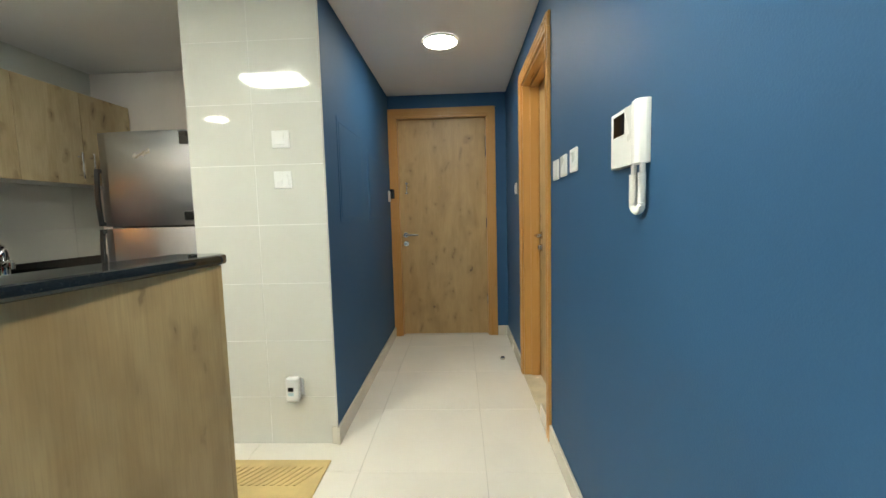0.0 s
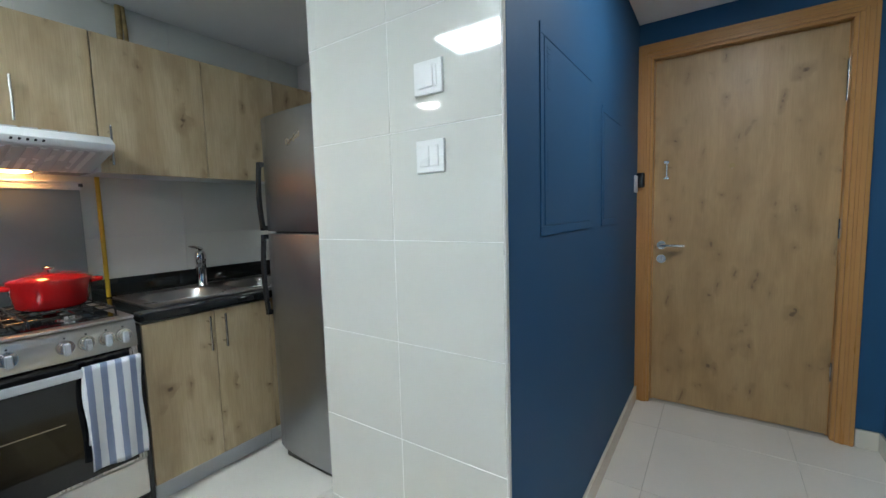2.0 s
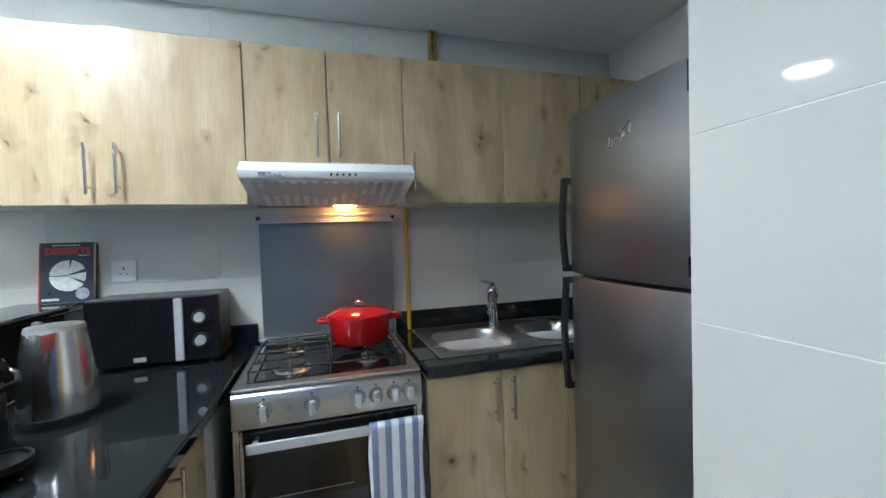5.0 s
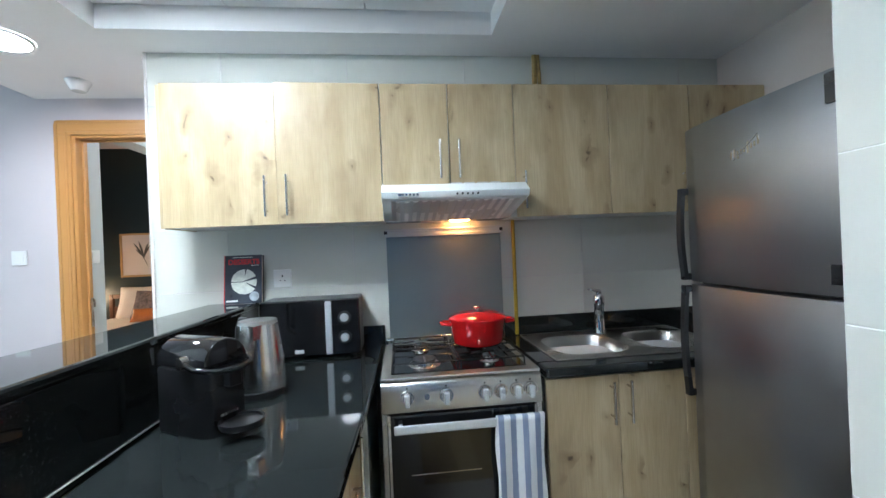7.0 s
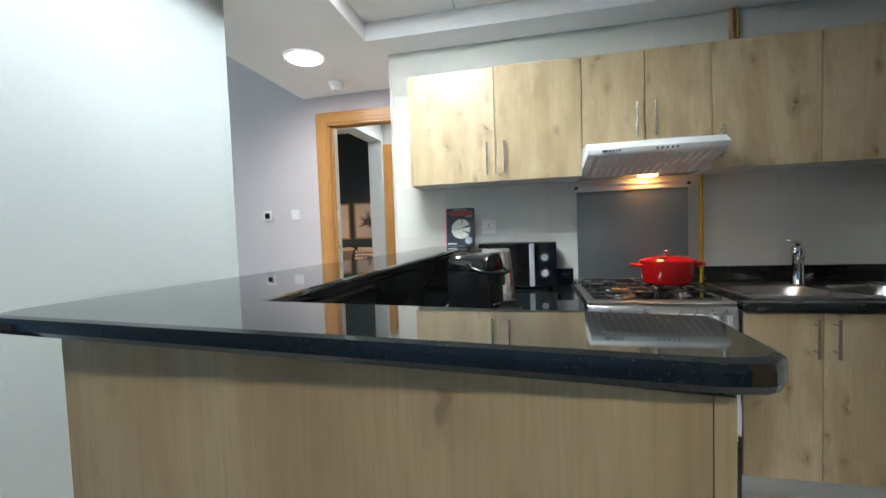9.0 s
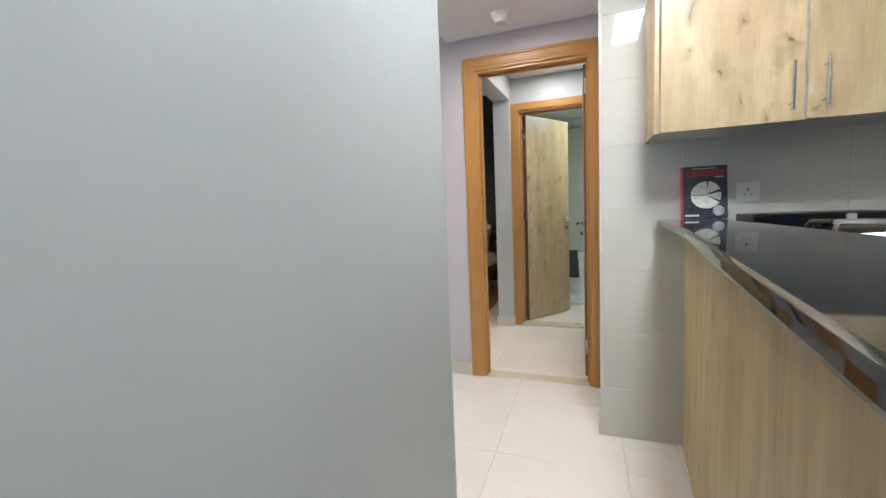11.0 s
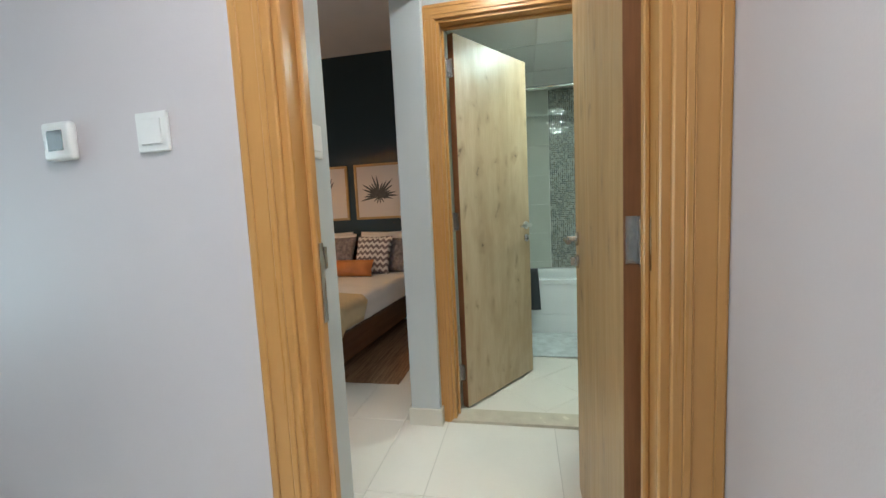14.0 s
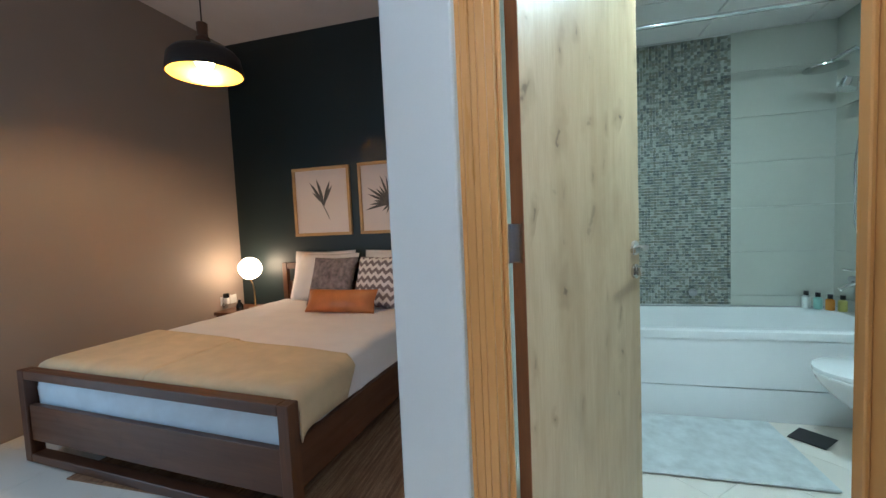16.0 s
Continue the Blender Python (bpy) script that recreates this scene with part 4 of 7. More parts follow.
def stripes():
    m, nt, n, l, p = nodes_of("striped_cotton")
    tc = n.new("ShaderNodeTexCoord")
    sp = n.new("ShaderNodeSeparateXYZ")
    l.new(tc.outputs["Object"], sp.inputs[0])
    v = mapped(nt, (1, 1, 1), False)
    wob = n.new("ShaderNodeMath")
    wob.operation = "MULTIPLY_ADD"
    l.new(noise_tex(nt, v, 40.0), wob.inputs[0])
    wob.inputs[1].default_value = 0.004
    l.new(sp.outputs["Y"], wob.inputs[2])
    fr = n.new("ShaderNodeMath")
    fr.operation = "PINGPONG"
    fr.inputs[1].default_value = 0.0225
    l.new(wob.outputs[0], fr.inputs[0])
    c = mix(nt, ramp(nt, fr.outputs[0], 0.0115, 0.0125), (0.74, 0.75, 0.76), (0.20, 0.24, 0.36))
    w = noise_tex(nt, v, 600.0, 2)
    c = mix(nt, ramp(nt, w, 0.3, 0.7, 0.0, 0.2), c, (0.4, 0.42, 0.48))
    l.new(c, p.inputs["Base Color"])
    p.inputs["Roughness"].default_value = 0.9
    bump(nt, w, 0.4, 0.0008)
    return m


ob = single("dish_towel", bm, stripes(), "blue and white striped cotton towel hanging over the oven handle", "towel", smooth=180)
sd = ob.modifiers.new("thick", "SOLIDIFY")
sd.thickness = 0.003

# red cast iron casserole on the back burner
t = thing("casserole_pot", "glossy red enamel casserole with lid on the cooker", "cooking pot", (-1.245 - 0.300, 3.075, 0.897))
t.scale = (1.16, 1.16, 1.08)
bm = bmesh.new()
lathe(bm, [(0.0, 0.0), (0.085, 0.0), (0.098, 0.012), (0.108, 0.095), (0.110, 0.100), (0.104, 0.100), (0.098, 0.02), (0.0, 0.01)], n=40)
part("body", bm, RED, t, "", 45)
bm = bmesh.new()
lathe(bm, [(0.112, 0.1005), (0.113, 0.108), (0.104, 0.114), (0.080, 0.124), (0.040, 0.131), (0.0, 0.133)], n=40)
lid = part("lid", bm, RED, t, "red domed lid", 45)
bm = bmesh.new()
lathe(bm, [(0.006, 0.131), (0.006, 0.141), (0.017, 0.145), (0.018, 0.151), (0.012, 0.155), (0.0, 0.156)], n=20)
part("lid_knob", bm, CHROME, lid, "metal lid knob", 45)
for s in (-1, 1):
    bm = bmesh.new()
    tube(bm, [(-0.028, s * 0.104, 0.086), (-0.026, s * 0.134, 0.089), (0.0, s * 0.142, 0.090), (0.026, s * 0.134, 0.089), (0.028, s * 0.104, 0.086)], 0.0075, 10)
    part("handle", bm, RED, t, "red loop handle", 60)

# fridge
t = thing("fridge", "tall grey steel fridge freezer facing the bar", "fridge", (-0.785, 3.775, 0))
part("body", B((-0.33, 0.045, 0.02, 0.335, 0.715, 1.700), bev=0.006), surface("fridge_side_paint", (0.12, 0.12, 0.125), 0.45, 0.2, 0.06), t, "dark grey fridge body")


def curved_front(z0, z1):
    bm = bmesh.new()
    n_ = 12
    pts = [(-0.337, 0.042), (0.340, 0.042)]
    pts += [(0.340 - 0.677 * i / n_, 0.0 - 0.020 * math.sin(math.pi * i / n_) + 0.010 * (1 if i in (0, n_) else 0)) for i in range(n_ + 1)]
    prism(bm, pts, z0, z1, "z", 0.002)
    return bm


up = part("freezer_door", curved_front(1.170, 1.706), STEELV, t, "grey brushed steel freezer door", 30)
lo = part("fridge_door", curved_front(0.075, 1.158), STEELV, t, "grey brushed steel fridge door", 30)
for nm, z0, z1, dr in (("freezer_handle", 1.175, 1.50, up), ("fridge_handle", 0.76, 1.153, lo)):
    bm = bmesh.new()
    k = 10
    arc = [(-0.020 - 0.012 * math.sin(math.pi * i / k), z0 + (z1 - z0) * i / k) for i in range(k + 1)]
    prism(bm, arc + [(y_ + 0.015, z_) for y_, z_ in reversed(arc)], -0.347, -0.325, "x")
    bx(bm, -0.3475, -0.023, z0 - 0.001, -0.3245, 0.006, z0 + 0.022, 0.002)
    bx(bm, -0.3475, -0.023, z1 - 0.022, -0.3245, 0.006, z1 + 0.001, 0.002)
    part(nm, bm, BLACKPL, dr, "dark curved plastic handle", 20)
part("kick_plate", B((-0.32, 0.03, 0.012, 0.325, 0.045, 0.07)), BLACKPL, t, "black kick plate")
part("hinge_cover", B((0.26, 0.0, 1.702, 0.335, 0.06, 1.722), bev=0.004), BLACKPL, t, "black top hinge cover")
bm = bmesh.new()
random.seed(5)
for k in range(9):
    bx(bm, -0.110 + k * 0.0115, -0.0205, 1.555 + 0.003 * k - (0.008 if k in (2, 5) else 0), -0.110 + k * 0.0115 + 0.007, -0.0165, 1.570 + 0.003 * k + (0.010 if k in (0, 1, 5, 8) else 0))
tube(bm, [(-0.10, -0.019, 1.552), (-0.05, -0.020, 1.585), (-0.015, -0.020, 1.610)], 0.0022, 6)
part("badge", bm, NICKEL, t, "small slanted metal badge")
part("energy_label", B((0.166, -0.0235, 1.198, 0.235, -0.006, 1.246)), BLACKPL, t, "small black label")
part("top_label", B((0.168, -0.0235, 1.625, 0.215, -0.006, 1.695)), BLACKPL, t, "small black label")
for x in (-0.29, 0.29):
    for y in (0.08, 0.66):
        bm = bmesh.new()
        cyl(bm, (x, y, 0), (x, y, 0.022), 0.02, n=12)
        part("foot", bm, BLACKPL, t, "black foot", 40)

# ---- peninsula ----
# low worktop, raised bar top on wood panels
t = thing("kitchen_peninsula", "kitchen peninsula in light oak with a raised black granite bar", "kitchen counter", (0, 0, 0))
bm = bmesh.new()
prism(bm, [(-1.834, 2.045), (0.155, 2.045), (0.155, 2.575), (-1.235, 2.632), (-1.834, 2.640)], WZ - 0.035, WZ, "z", 0.006)
part("worktop", bm, GRANITE, t, "black polished granite worktop", 15)
part("upstand", B((-1.834, 2.09, WZ + 0.0005, -1.816, 2.655, WZ + 0.095), bev=0.002), GRANITE, t, "black granite upstand")
BARZ = 1.10
bm = bmesh.new()
prism(bm, [(-1.835, 1.815), (-1.0, 1.757), (0.165, 1.605), (0.202, 1.616), (0.218, 1.648), (0.326, 2.530), (0.322, 2.566), (0.302, 2.584), (0.165, 2.588), (0.084, 1.990), (-1.835, 2.052)], BARZ - 0.028, BARZ, "z", 0.009)
part("bar_top", bm, GRANITE, t, "raised black granite bar top", 15)


def leaf(name, pts, z0, z1, mat_, label):
    bm = bmesh.new()
    prism(bm, pts, z0, z1, "z")
    return part(name, bm, mat_, t, label)


leaf("bar_panel", [(-1.834, 1.93), (-0.9, 1.850), (0.170, 1.737), (0.170, 1.775), (-1.834, 1.97)], 0.0, BARZ - 0.0285, BAROAK, "light oak bar front panel")
leaf("end_panel", [(0.172, 1.735), (0.194, 1.732), (0.318, 2.525), (0.294, 2.530)], 0.0, BARZ - 0.0285, BAROAK, "light oak end panel")
leaf("side_panel", [(0.165, 2.535), (0.293, 2.531), (0.318, 2.526), (0.320, 2.540), (0.170, 2.555)], 0.0, BARZ - 0.0285, BAROAK, "light oak narrow panel")
leaf("upstand", [(-1.834, 2.020), (0.060, 1.975), (0.075, 2.00), (-1.834, 2.044)], WZ - 0.02, BARZ - 0.0285, GRANITE, "black granite upstand")
leaf("joint", [(-1.814, 2.0442), (0.070, 2.0010), (0.070, 2.0045), (-1.814, 2.0477)], WZ - 0.001, WZ + 0.002, GROUT, "pale silicone joint")
leaf("end_upstand", [(0.082, 2.0), (0.112, 1.99), (0.200, 2.50), (0.170, 2.505)], WZ - 0.02, BARZ - 0.0285, GRANITE, "black granite upstand")
# drawers and doors under the low worktop, facing the cooker side
t = thing("drawer_cabinet", "light oak drawer and door cabinet under the peninsula worktop", "kitchen cabinet", (-1.0, 2.56, 0))
part("body", B((-0.245, -0.5, 0.10, 0.45, 0.0, 0.815)), CASE, t, "grey carcass")
part("plinth", B((-0.245, -0.45, 0.0, 0.45, -0.03, 0.0995)), CASE, t, "pale grey plinth")
dr = part("door", B((-0.245, 0.0005, 0.105, 0.098, 0.019, 0.810), bev=0.0012), OAK, t, "light oak board door")
bar_handle(t, 0.019, 0.05, 0.62, 0.79, "y", dr)
for z0, z1 in ((0.105, 0.335), (0.338, 0.57), (0.573, 0.81)):
    dr = part("drawer", B((0.101, 0.0005, z0, 0.45, 0.019, z1), bev=0.0012), OAK, t, "light oak drawer front")
    bm = bmesh.new()
    zc = (z0 + z1) / 2 + 0.02
    cyl(bm, (0.19, 0.051, zc), (0.36, 0.051, zc), 0.0055, n=12)
    for x in (0.215, 0.335):
        cyl(bm, (x, 0.019, zc), (x, 0.051, zc), 0.004, n=10)
    part("handle", bm, NICKEL, dr, "satin steel bar handle", 40)
single("filler_panel", B((-1.83, 2.02, 0.0, -1.249, 2.60, 0.818)), CASE, "grey corner panel under the worktop", "panel")

# washing machine under the worktop's end
t = thing("washing_machine", "white front loading washing machine under the worktop", "washing machine", (-0.22, 2.06, 0))
part("body", B((-0.30, 0.0, 0.01, 0.30, 0.50, 0.815), bev=0.01, seg=2), WHITEGLOSS, t, "white enamelled body")
bm = bmesh.new()
cyl(bm, (0, 0.5005, 0.42), (0, 0.545, 0.42), 0.19, 0.16, n=40)
dr = part("door", bm, WHITE, t, "round white porthole door", 40)
bm = bmesh.new()
cyl(bm, (0, 0.5455, 0.42), (0, 0.555, 0.42), 0.13, 0.11, n=40)
part("glass", bm, BLACKGLOSS, dr, "dark porthole glass", 40)
part("detergent_drawer", B((-0.29, 0.5005, 0.71, -0.12, 0.506, 0.80), bev=0.002), WHITE, t, "white detergent drawer")
bm = bmesh.new()
cyl(bm, (0.05, 0.5005, 0.755), (0.05, 0.525, 0.755), 0.028, n=24)
part("dial", bm, NICKEL, t, "round programme dial", 40)

# ---- things on the counters ----
t = thing("microwave", "black microwave oven with two dials on the worktop", "microwave", (-1.635, 2.335, WZ), 0)
part("body", B((-0.18, -0.215, 0.012, 0.0, 0.215, 0.262), bev=0.004), surface("microwave_case", (0.06, 0.063, 0.063), 0.3, 0.5, 0.05), t, "dark grey metal case")
part("door", B((0.0005, -0.213, 0.016, 0.018, 0.080, 0.258), bev=0.003), BLACKGLOSS, t, "black glass door")
part("handle", B((0.019, 0.068, 0.020, 0.034, 0.096, 0.255), bev=0.003), SATIN, t, "flat silver handle strip")
part("control_panel", B((0.0005, 0.082, 0.016, 0.016, 0.213, 0.258), bev=0.003), BLACKGLOSS, t, "black control panel")
for z in (0.178, 0.090):
    bm = bmesh.new()
    cyl(bm, (0.016, 0.150, z), (0.019, 0.150, z), 0.030, n=28)
    kn = part("dial_ring", bm, BLACKPL, t, "black dial ring", 40)
    bm = bmesh.new()
    cyl(bm, (0.0192, 0.150, z), (0.036, 0.150, z), 0.019, 0.0165, n=24)
    part("dial", bm, SATIN, kn, "silver dial", 40)
part("badge", B((0.0182, -0.07, 0.028, 0.0195, -0.030, 0.045)), CASE, t, "small grey badge")
for x, y in ((-0.16, -0.18), (-0.16, 0.18), (-0.02, -0.18), (-0.02, 0.18)):
    bm = bmesh.new()
    cyl(bm, (x, y, 0), (x, y, 0.0125), 0.014, n=12)
    part("foot", bm, RUBBER, t, "rubber foot", 40)

t = thing("kettle", "brushed steel jug kettle with a black base on the worktop", "kettle", (-1.215, 2.250, WZ))
t.scale = (1.10, 1.10, 1.03)
bm = bmesh.new()
lathe(bm, [(0.0, 0), (0.080, 0), (0.082, 0.006), (0.080, 0.022), (0.0, 0.022)], n=36)
part("base", bm, BLACKPL, t, "black kettle base", 40)
bm = bmesh.new()
lathe(bm, [(0.0, 0.023), (0.076, 0.023), (0.077, 0.03), (0.072, 0.11), (0.064, 0.19), (0.058, 0.232), (0.0, 0.232)], n=40)
part("jug", bm, KETTLESTEEL, t, "brushed steel jug", 40)
bm = bmesh.new()
lathe(bm, [(0.057, 0.2325), (0.055, 0.243), (0.0, 0.246)], n=36)
part("lid", bm, STEEL, t, "flat steel lid", 40)
bm = bmesh.new()
prism(bm, [(-0.02, -0.052), (0.0, -0.088), (0.02, -0.052)], 0.19, 0.234, "z")
bmesh.ops.rotate(bm, verts=bm.verts, cent=(0, 0, 0), matrix=Matrix.Rotation(radians(100), 3, "Z"))
part("spout", bm, KETTLESTEEL, t, "pointed steel spout")
bm = bmesh.new()
tube(bm, [(-0.035, -0.045, 0.235), (-0.07, -0.075, 0.235), (-0.085, -0.09, 0.20), (-0.08, -0.09, 0.09), (-0.06, -0.06, 0.055)], 0.011, 10)
part("handle", bm, BLACKPL, t, "black loop handle", 50)

t = thing("coffee_machine", "small glossy black capsule coffee machine on the worktop", "coffee machine", (-0.955, 2.195, WZ), -30)
t.scale = (0.9, 0.9, 1.02)
part("body", (lambda b: (prism(b, [(-0.075, -0.115), (0.075, -0.115), (0.075, 0.055), (0.055, 0.10), (-0.055, 0.10), (-0.075, 0.055)], 0.0, 0.175, "z", 0.008), b)[1])(bmesh.new()), BLACKPL, t, "matt black housing", 40)
bm = bmesh.new()
k = 16
prof = [(-0.072, 0.176)] + [(-0.072 * math.cos(math.pi * i / k), 0.185 + 0.062 * math.sin(math.pi * i / k)) for i in range(k + 1)] + [(0.072, 0.176)]
prism(bm, prof, -0.12, 0.095, "y", 0.006)
part("cover", bm, BLACKGLOSS, t, "glossy rounded black cover", 40)
bm = bmesh.new()
tube(bm, [(-0.085, 0.02, 0.195), (-0.09, 0.08, 0.182), (-0.06, 0.125, 0.174), (0.0, 0.14, 0.171), (0.06, 0.125, 0.174), (0.09, 0.08, 0.182), (0.085, 0.02, 0.195)], 0.008, 10)
part("lever", bm, BLACKGLOSS, t, "black loop lever", 60)
for s in (-1, 1):
    bm = bmesh.new()
    cyl(bm, (s * 0.072, 0.02, 0.195), (s * 0.094, 0.02, 0.195), 0.016, n=20)
    part("pivot", bm, NICKEL, t, "metal lever pivot", 40)
bm = bmesh.new()
lathe(bm, [(0.0, 0.026), (0.058, 0.026), (0.062, 0.032), (0.062, 0.042), (0.056, 0.042), (0.054, 0.036), (0.0, 0.036)], (0.0, 0.150, 0), 28)
part("drip_tray", bm, BLACKPL, t, "round black drip tray", 40)
part("spout", B((-0.02, 0.10, 0.125, 0.02, 0.135, 0.172), bev=0.004), BLACKPL, t, "black coffee outlet")
part("badge", B((-0.03, 0.1005, 0.05, 0.03, 0.1015, 0.056)), NICKEL, t, "thin metal line")

# cookery book standing at the bar's end
COVER = surface("book_cover_dark", (0.035, 0.04, 0.055), 0.35, vary=0.15, scale=12, relief=0.0)
COVERRED = surface("book_spine_red", (0.55, 0.02, 0.025), 0.4, vary=0.05, relief=0.0)
PAPER = surface("book_paper", (0.75, 0.72, 0.64), 0.8, vary=0.05)
PRINTWHITE = surface("print_white", (0.72, 0.73, 0.66), 0.6, vary=0.1, scale=60, relief=0.0)
t = thing("cookery_book", "red and black cookery book standing upright on the granite bar", "book", (-1.770, 2.012, BARZ + 0.001), 0)
t.matrix_world = pose(-1.778, 1.912, BARZ + 0.001, 0, -7, 0)
bw, bh, bt = 0.168, 0.232, 0.028
part("cover", B((-0.002, 0.0, 0.0, 0.0005, bw, bh), (-bt - 0.002, 0.0, 0.0, -bt, bw, bh)), COVER, t, "dark printed cover")
part("spine", B((-bt - 0.003, -0.004, 0.0, 0.0008, -0.0002, bh)), COVERRED, t, "red spine")
part("pages", B((-bt + 0.0005, 0.001, 0.003, -0.0025, bw - 0.004, bh - 0.003)), PAPER, t, "paper block")
bm = bmesh.new()
for a0, a1, off in ((0.0, 92, 0.002), (104, 158, 0.004), (168, 205, 0.003), (215, 360, 0.002)):
    mid_ = radians((a0 + a1) / 2)
    c0 = (0.088 - off * math.cos(mid_) * -1, 0.104 + off * math.sin(mid_))
    n_ = max(4, int((a1 - a0) / 9))
    pts = [(c0[0], c0[1])] + [(c0[0] + 0.060 * math.cos(radians(a0 + (a1 - a0) * i / n_)) * -1, c0[1] + 0.058 * math.sin(radians(a0 + (a1 - a0) * i / n_))) for i in range(n_ + 1)]
    prism(bm, pts, 0.0006, 0.0016, "x")
part("cake_print", bm, PRINTWHITE, t, "printed white round cake cut in slices")
bm = bmesh.new()
lathe(bm, [(0.0, 0.0022), (0.021, 0.0020), (0.0225, 0.0006)], n=24)
bmesh.ops.rotate(bm, verts=bm.verts, cent=(0, 0, 0), matrix=Matrix.Rotation(radians(90), 3, "Y"))
bmesh.ops.translate(bm, verts=bm.verts, vec=(0, 0.134, 0.033))
part("bowl_print", bm, surface("print_grey", (0.45, 0.48, 0.52), 0.6, vary=0.2, scale=40, relief=0.0), t, "printed small bowl", 40)


def lettering(text, size, at, material, parent, rot, label, name="title", bold=0.0, squeeze=1.0):
    cu = bpy.data.curves.new(name, "FONT")
    cu.body, cu.size, cu.extrude, cu.align_x, cu.offset = text, size, 0.0004, "CENTER", bold
    tmp = bpy.data.objects.new(name, cu)
    scene.collection.objects.link(tmp)
    me = bpy.data.meshes.new_from_object(tmp.evaluated_get(bpy.context.evaluated_depsgraph_get()))
    bpy.data.objects.remove(tmp)
    me.transform(pose(*at) @ Euler([radians(a) for a in rot]).to_matrix().to_4x4() @ Matrix.Diagonal((squeeze, 1, 1, 1)))
    me.materials.clear()
    me.materials.append(material)
    ob = new(name, me)
    ob.parent = parent
    return tagged(ob, label)


lettering("DESSERTS", 0.034, (0.0012, bw / 2 + 0.002, 0.188), COVERRED, t, (90, 0, 90), "red printed title", bold=0.0012, squeeze=0.98)
for q_ in ((0.0006, 0.006, 0.010, 0.0012, 0.060, 0.018), (0.0006, 0.035, 0.220, 0.0012, 0.125, 0.2225), (0.0006, 0.12, 0.180, 0.0012, 0.155, 0.1825)):
    part("caption", B(q_), PRINTWHITE, t, "small printed line")
part("spine_print", B((-0.022, -0.0046, 0.185, -0.006, -0.0041, 0.188), (-0.022, -0.0046, 0.195, -0.006, -0.0041, 0.198), (-0.022, -0.0046, 0.205, -0.006, -0.0041, 0.208), (-0.022, -0.0046, 0.215, -0.006, -0.0041, 0.218)), PRINTWHITE, t, "small marks on the spine")


# ---- wall fittings ----
def plate(name, label, cat, at, rz, w, h, rockers=1, group=""):
    """A wall plate whose face looks along local -y; at is its centre on the wall."""
    t = thing(name, label, cat, at, rz, group)
    part("plate", B((-w / 2, -0.009, -h / 2, w / 2, -0.0002, h / 2), bev=0.003, seg=2), WHITE, t)
    for k in range(rockers):
        ww = (w - 0.03) / rockers
        x0 = -w / 2 + 0.015 + k * ww
        part("rocker", B((x0 + 0.0006, -0.0125, -h / 2 + 0.016, x0 + ww - 0.0006, -0.0092, h / 2 - 0.016), bev=0.001), WHITE, t, "white rocker")
    return t


def socket3(name, label, at, rz):
    t = thing(name, label, "wall socket", at, rz)
    part("plate", B((-0.043, -0.009, -0.043, 0.043, -0.0002, 0.043), bev=0.003, seg=2), WHITE, t)
    part("socket_hole", B((-0.003, -0.0095, 0.006, 0.003, -0.0088, 0.015), (-0.015, -0.0095, -0.014, -0.008, -0.0088, -0.010), (0.008, -0.0095, -0.014, 0.015, -0.0088, -0.010)), BLACKPL, t, "dark pin slots")
    part("rocker", B((0.024, -0.011, 0.018, 0.036, -0.0092, 0.034), bev=0.001), WHITE, t, "white rocker")


YC = 3.516
t = plate("wall_switch", "white wall switch with a protruding key slot on the tiled column", "light switch", (0.0715, YC, 1.583), 0, 0.09, 0.086, 1)
part("key_slot", B((-0.02, -0.016, -0.026, 0.02, -0.0126, 0.030), bev=0.001), WHITE, t, "raised white key slot")
plate("wall_switch", "white double rocker wall switch on the tiled column", "light switch", (0.0715, YC, 1.383), 0, 0.09, 0.086, 2)
t = thing("control_unit", "white plug-in socket unit with a tiny dark display", "wall socket", (0.075, YC, 0.315))
part("plate", B((-0.043, -0.009, -0.043, 0.043, -0.0002, 0.043), bev=0.003), WHITE, t)
part("housing", B((-0.035, -0.052, -0.065, 0.030, -0.0092, 0.058), bev=0.006, seg=2), WHITE, t, "white plug-in housing")
part("display", B((-0.022, -0.0528, -0.008, 0.006, -0.0521, 0.014)), BLACKGLOSS, t, "small dark display")
part("button", B((-0.022, -0.0535, -0.030, 0.006, -0.0521, -0.014), bev=0.001), surface("pale_blue_plastic", (0.45, 0.62, 0.66), 0.4), t, "pale blue button")
for k, y in enumerate((3.425, 3.29, 3.14)):
    t = plate("hall_switch", ("white wall switch on the blue wall by the side door", "white switch next to the hall switch", "larger white wall switch next to the intercom side")[k], "light switch", (1.40, y - 0.028, 1.378 + 0.004 * k), -90, 0.09, 0.09, 1, "row of hall switches")
plate("corner_switch", "white wall switch beyond the side door", "light switch", (1.40, 4.727, 1.38), -90, 0.086, 0.086, 1)
plate("living_switch", "white wall switch beside the lobby door", "light switch", (wall_x(0.494), 0.494, 1.372), 87.25, 0.086, 0.086, 1)
plate("lobby_switch", "white wall switch inside the lobby", "light switch", (-2.640, 0.755, 1.365), 180, 0.086, 0.086, 1)
socket3("kitchen_socket", "white three pin socket on the tiled kitchen wall", (-1.8355, 2.166, 1.210), 90)
t = thing("thermostat", "white rounded thermostat with a dark display on the lavender wall", "thermostat", (wall_x(0.226), 0.226, 1.373), 87.25)
part("housing", B((-0.045, -0.022, -0.045, 0.045, -0.0002, 0.045), bev=0.010, seg=3), WHITE, t, "", 40)
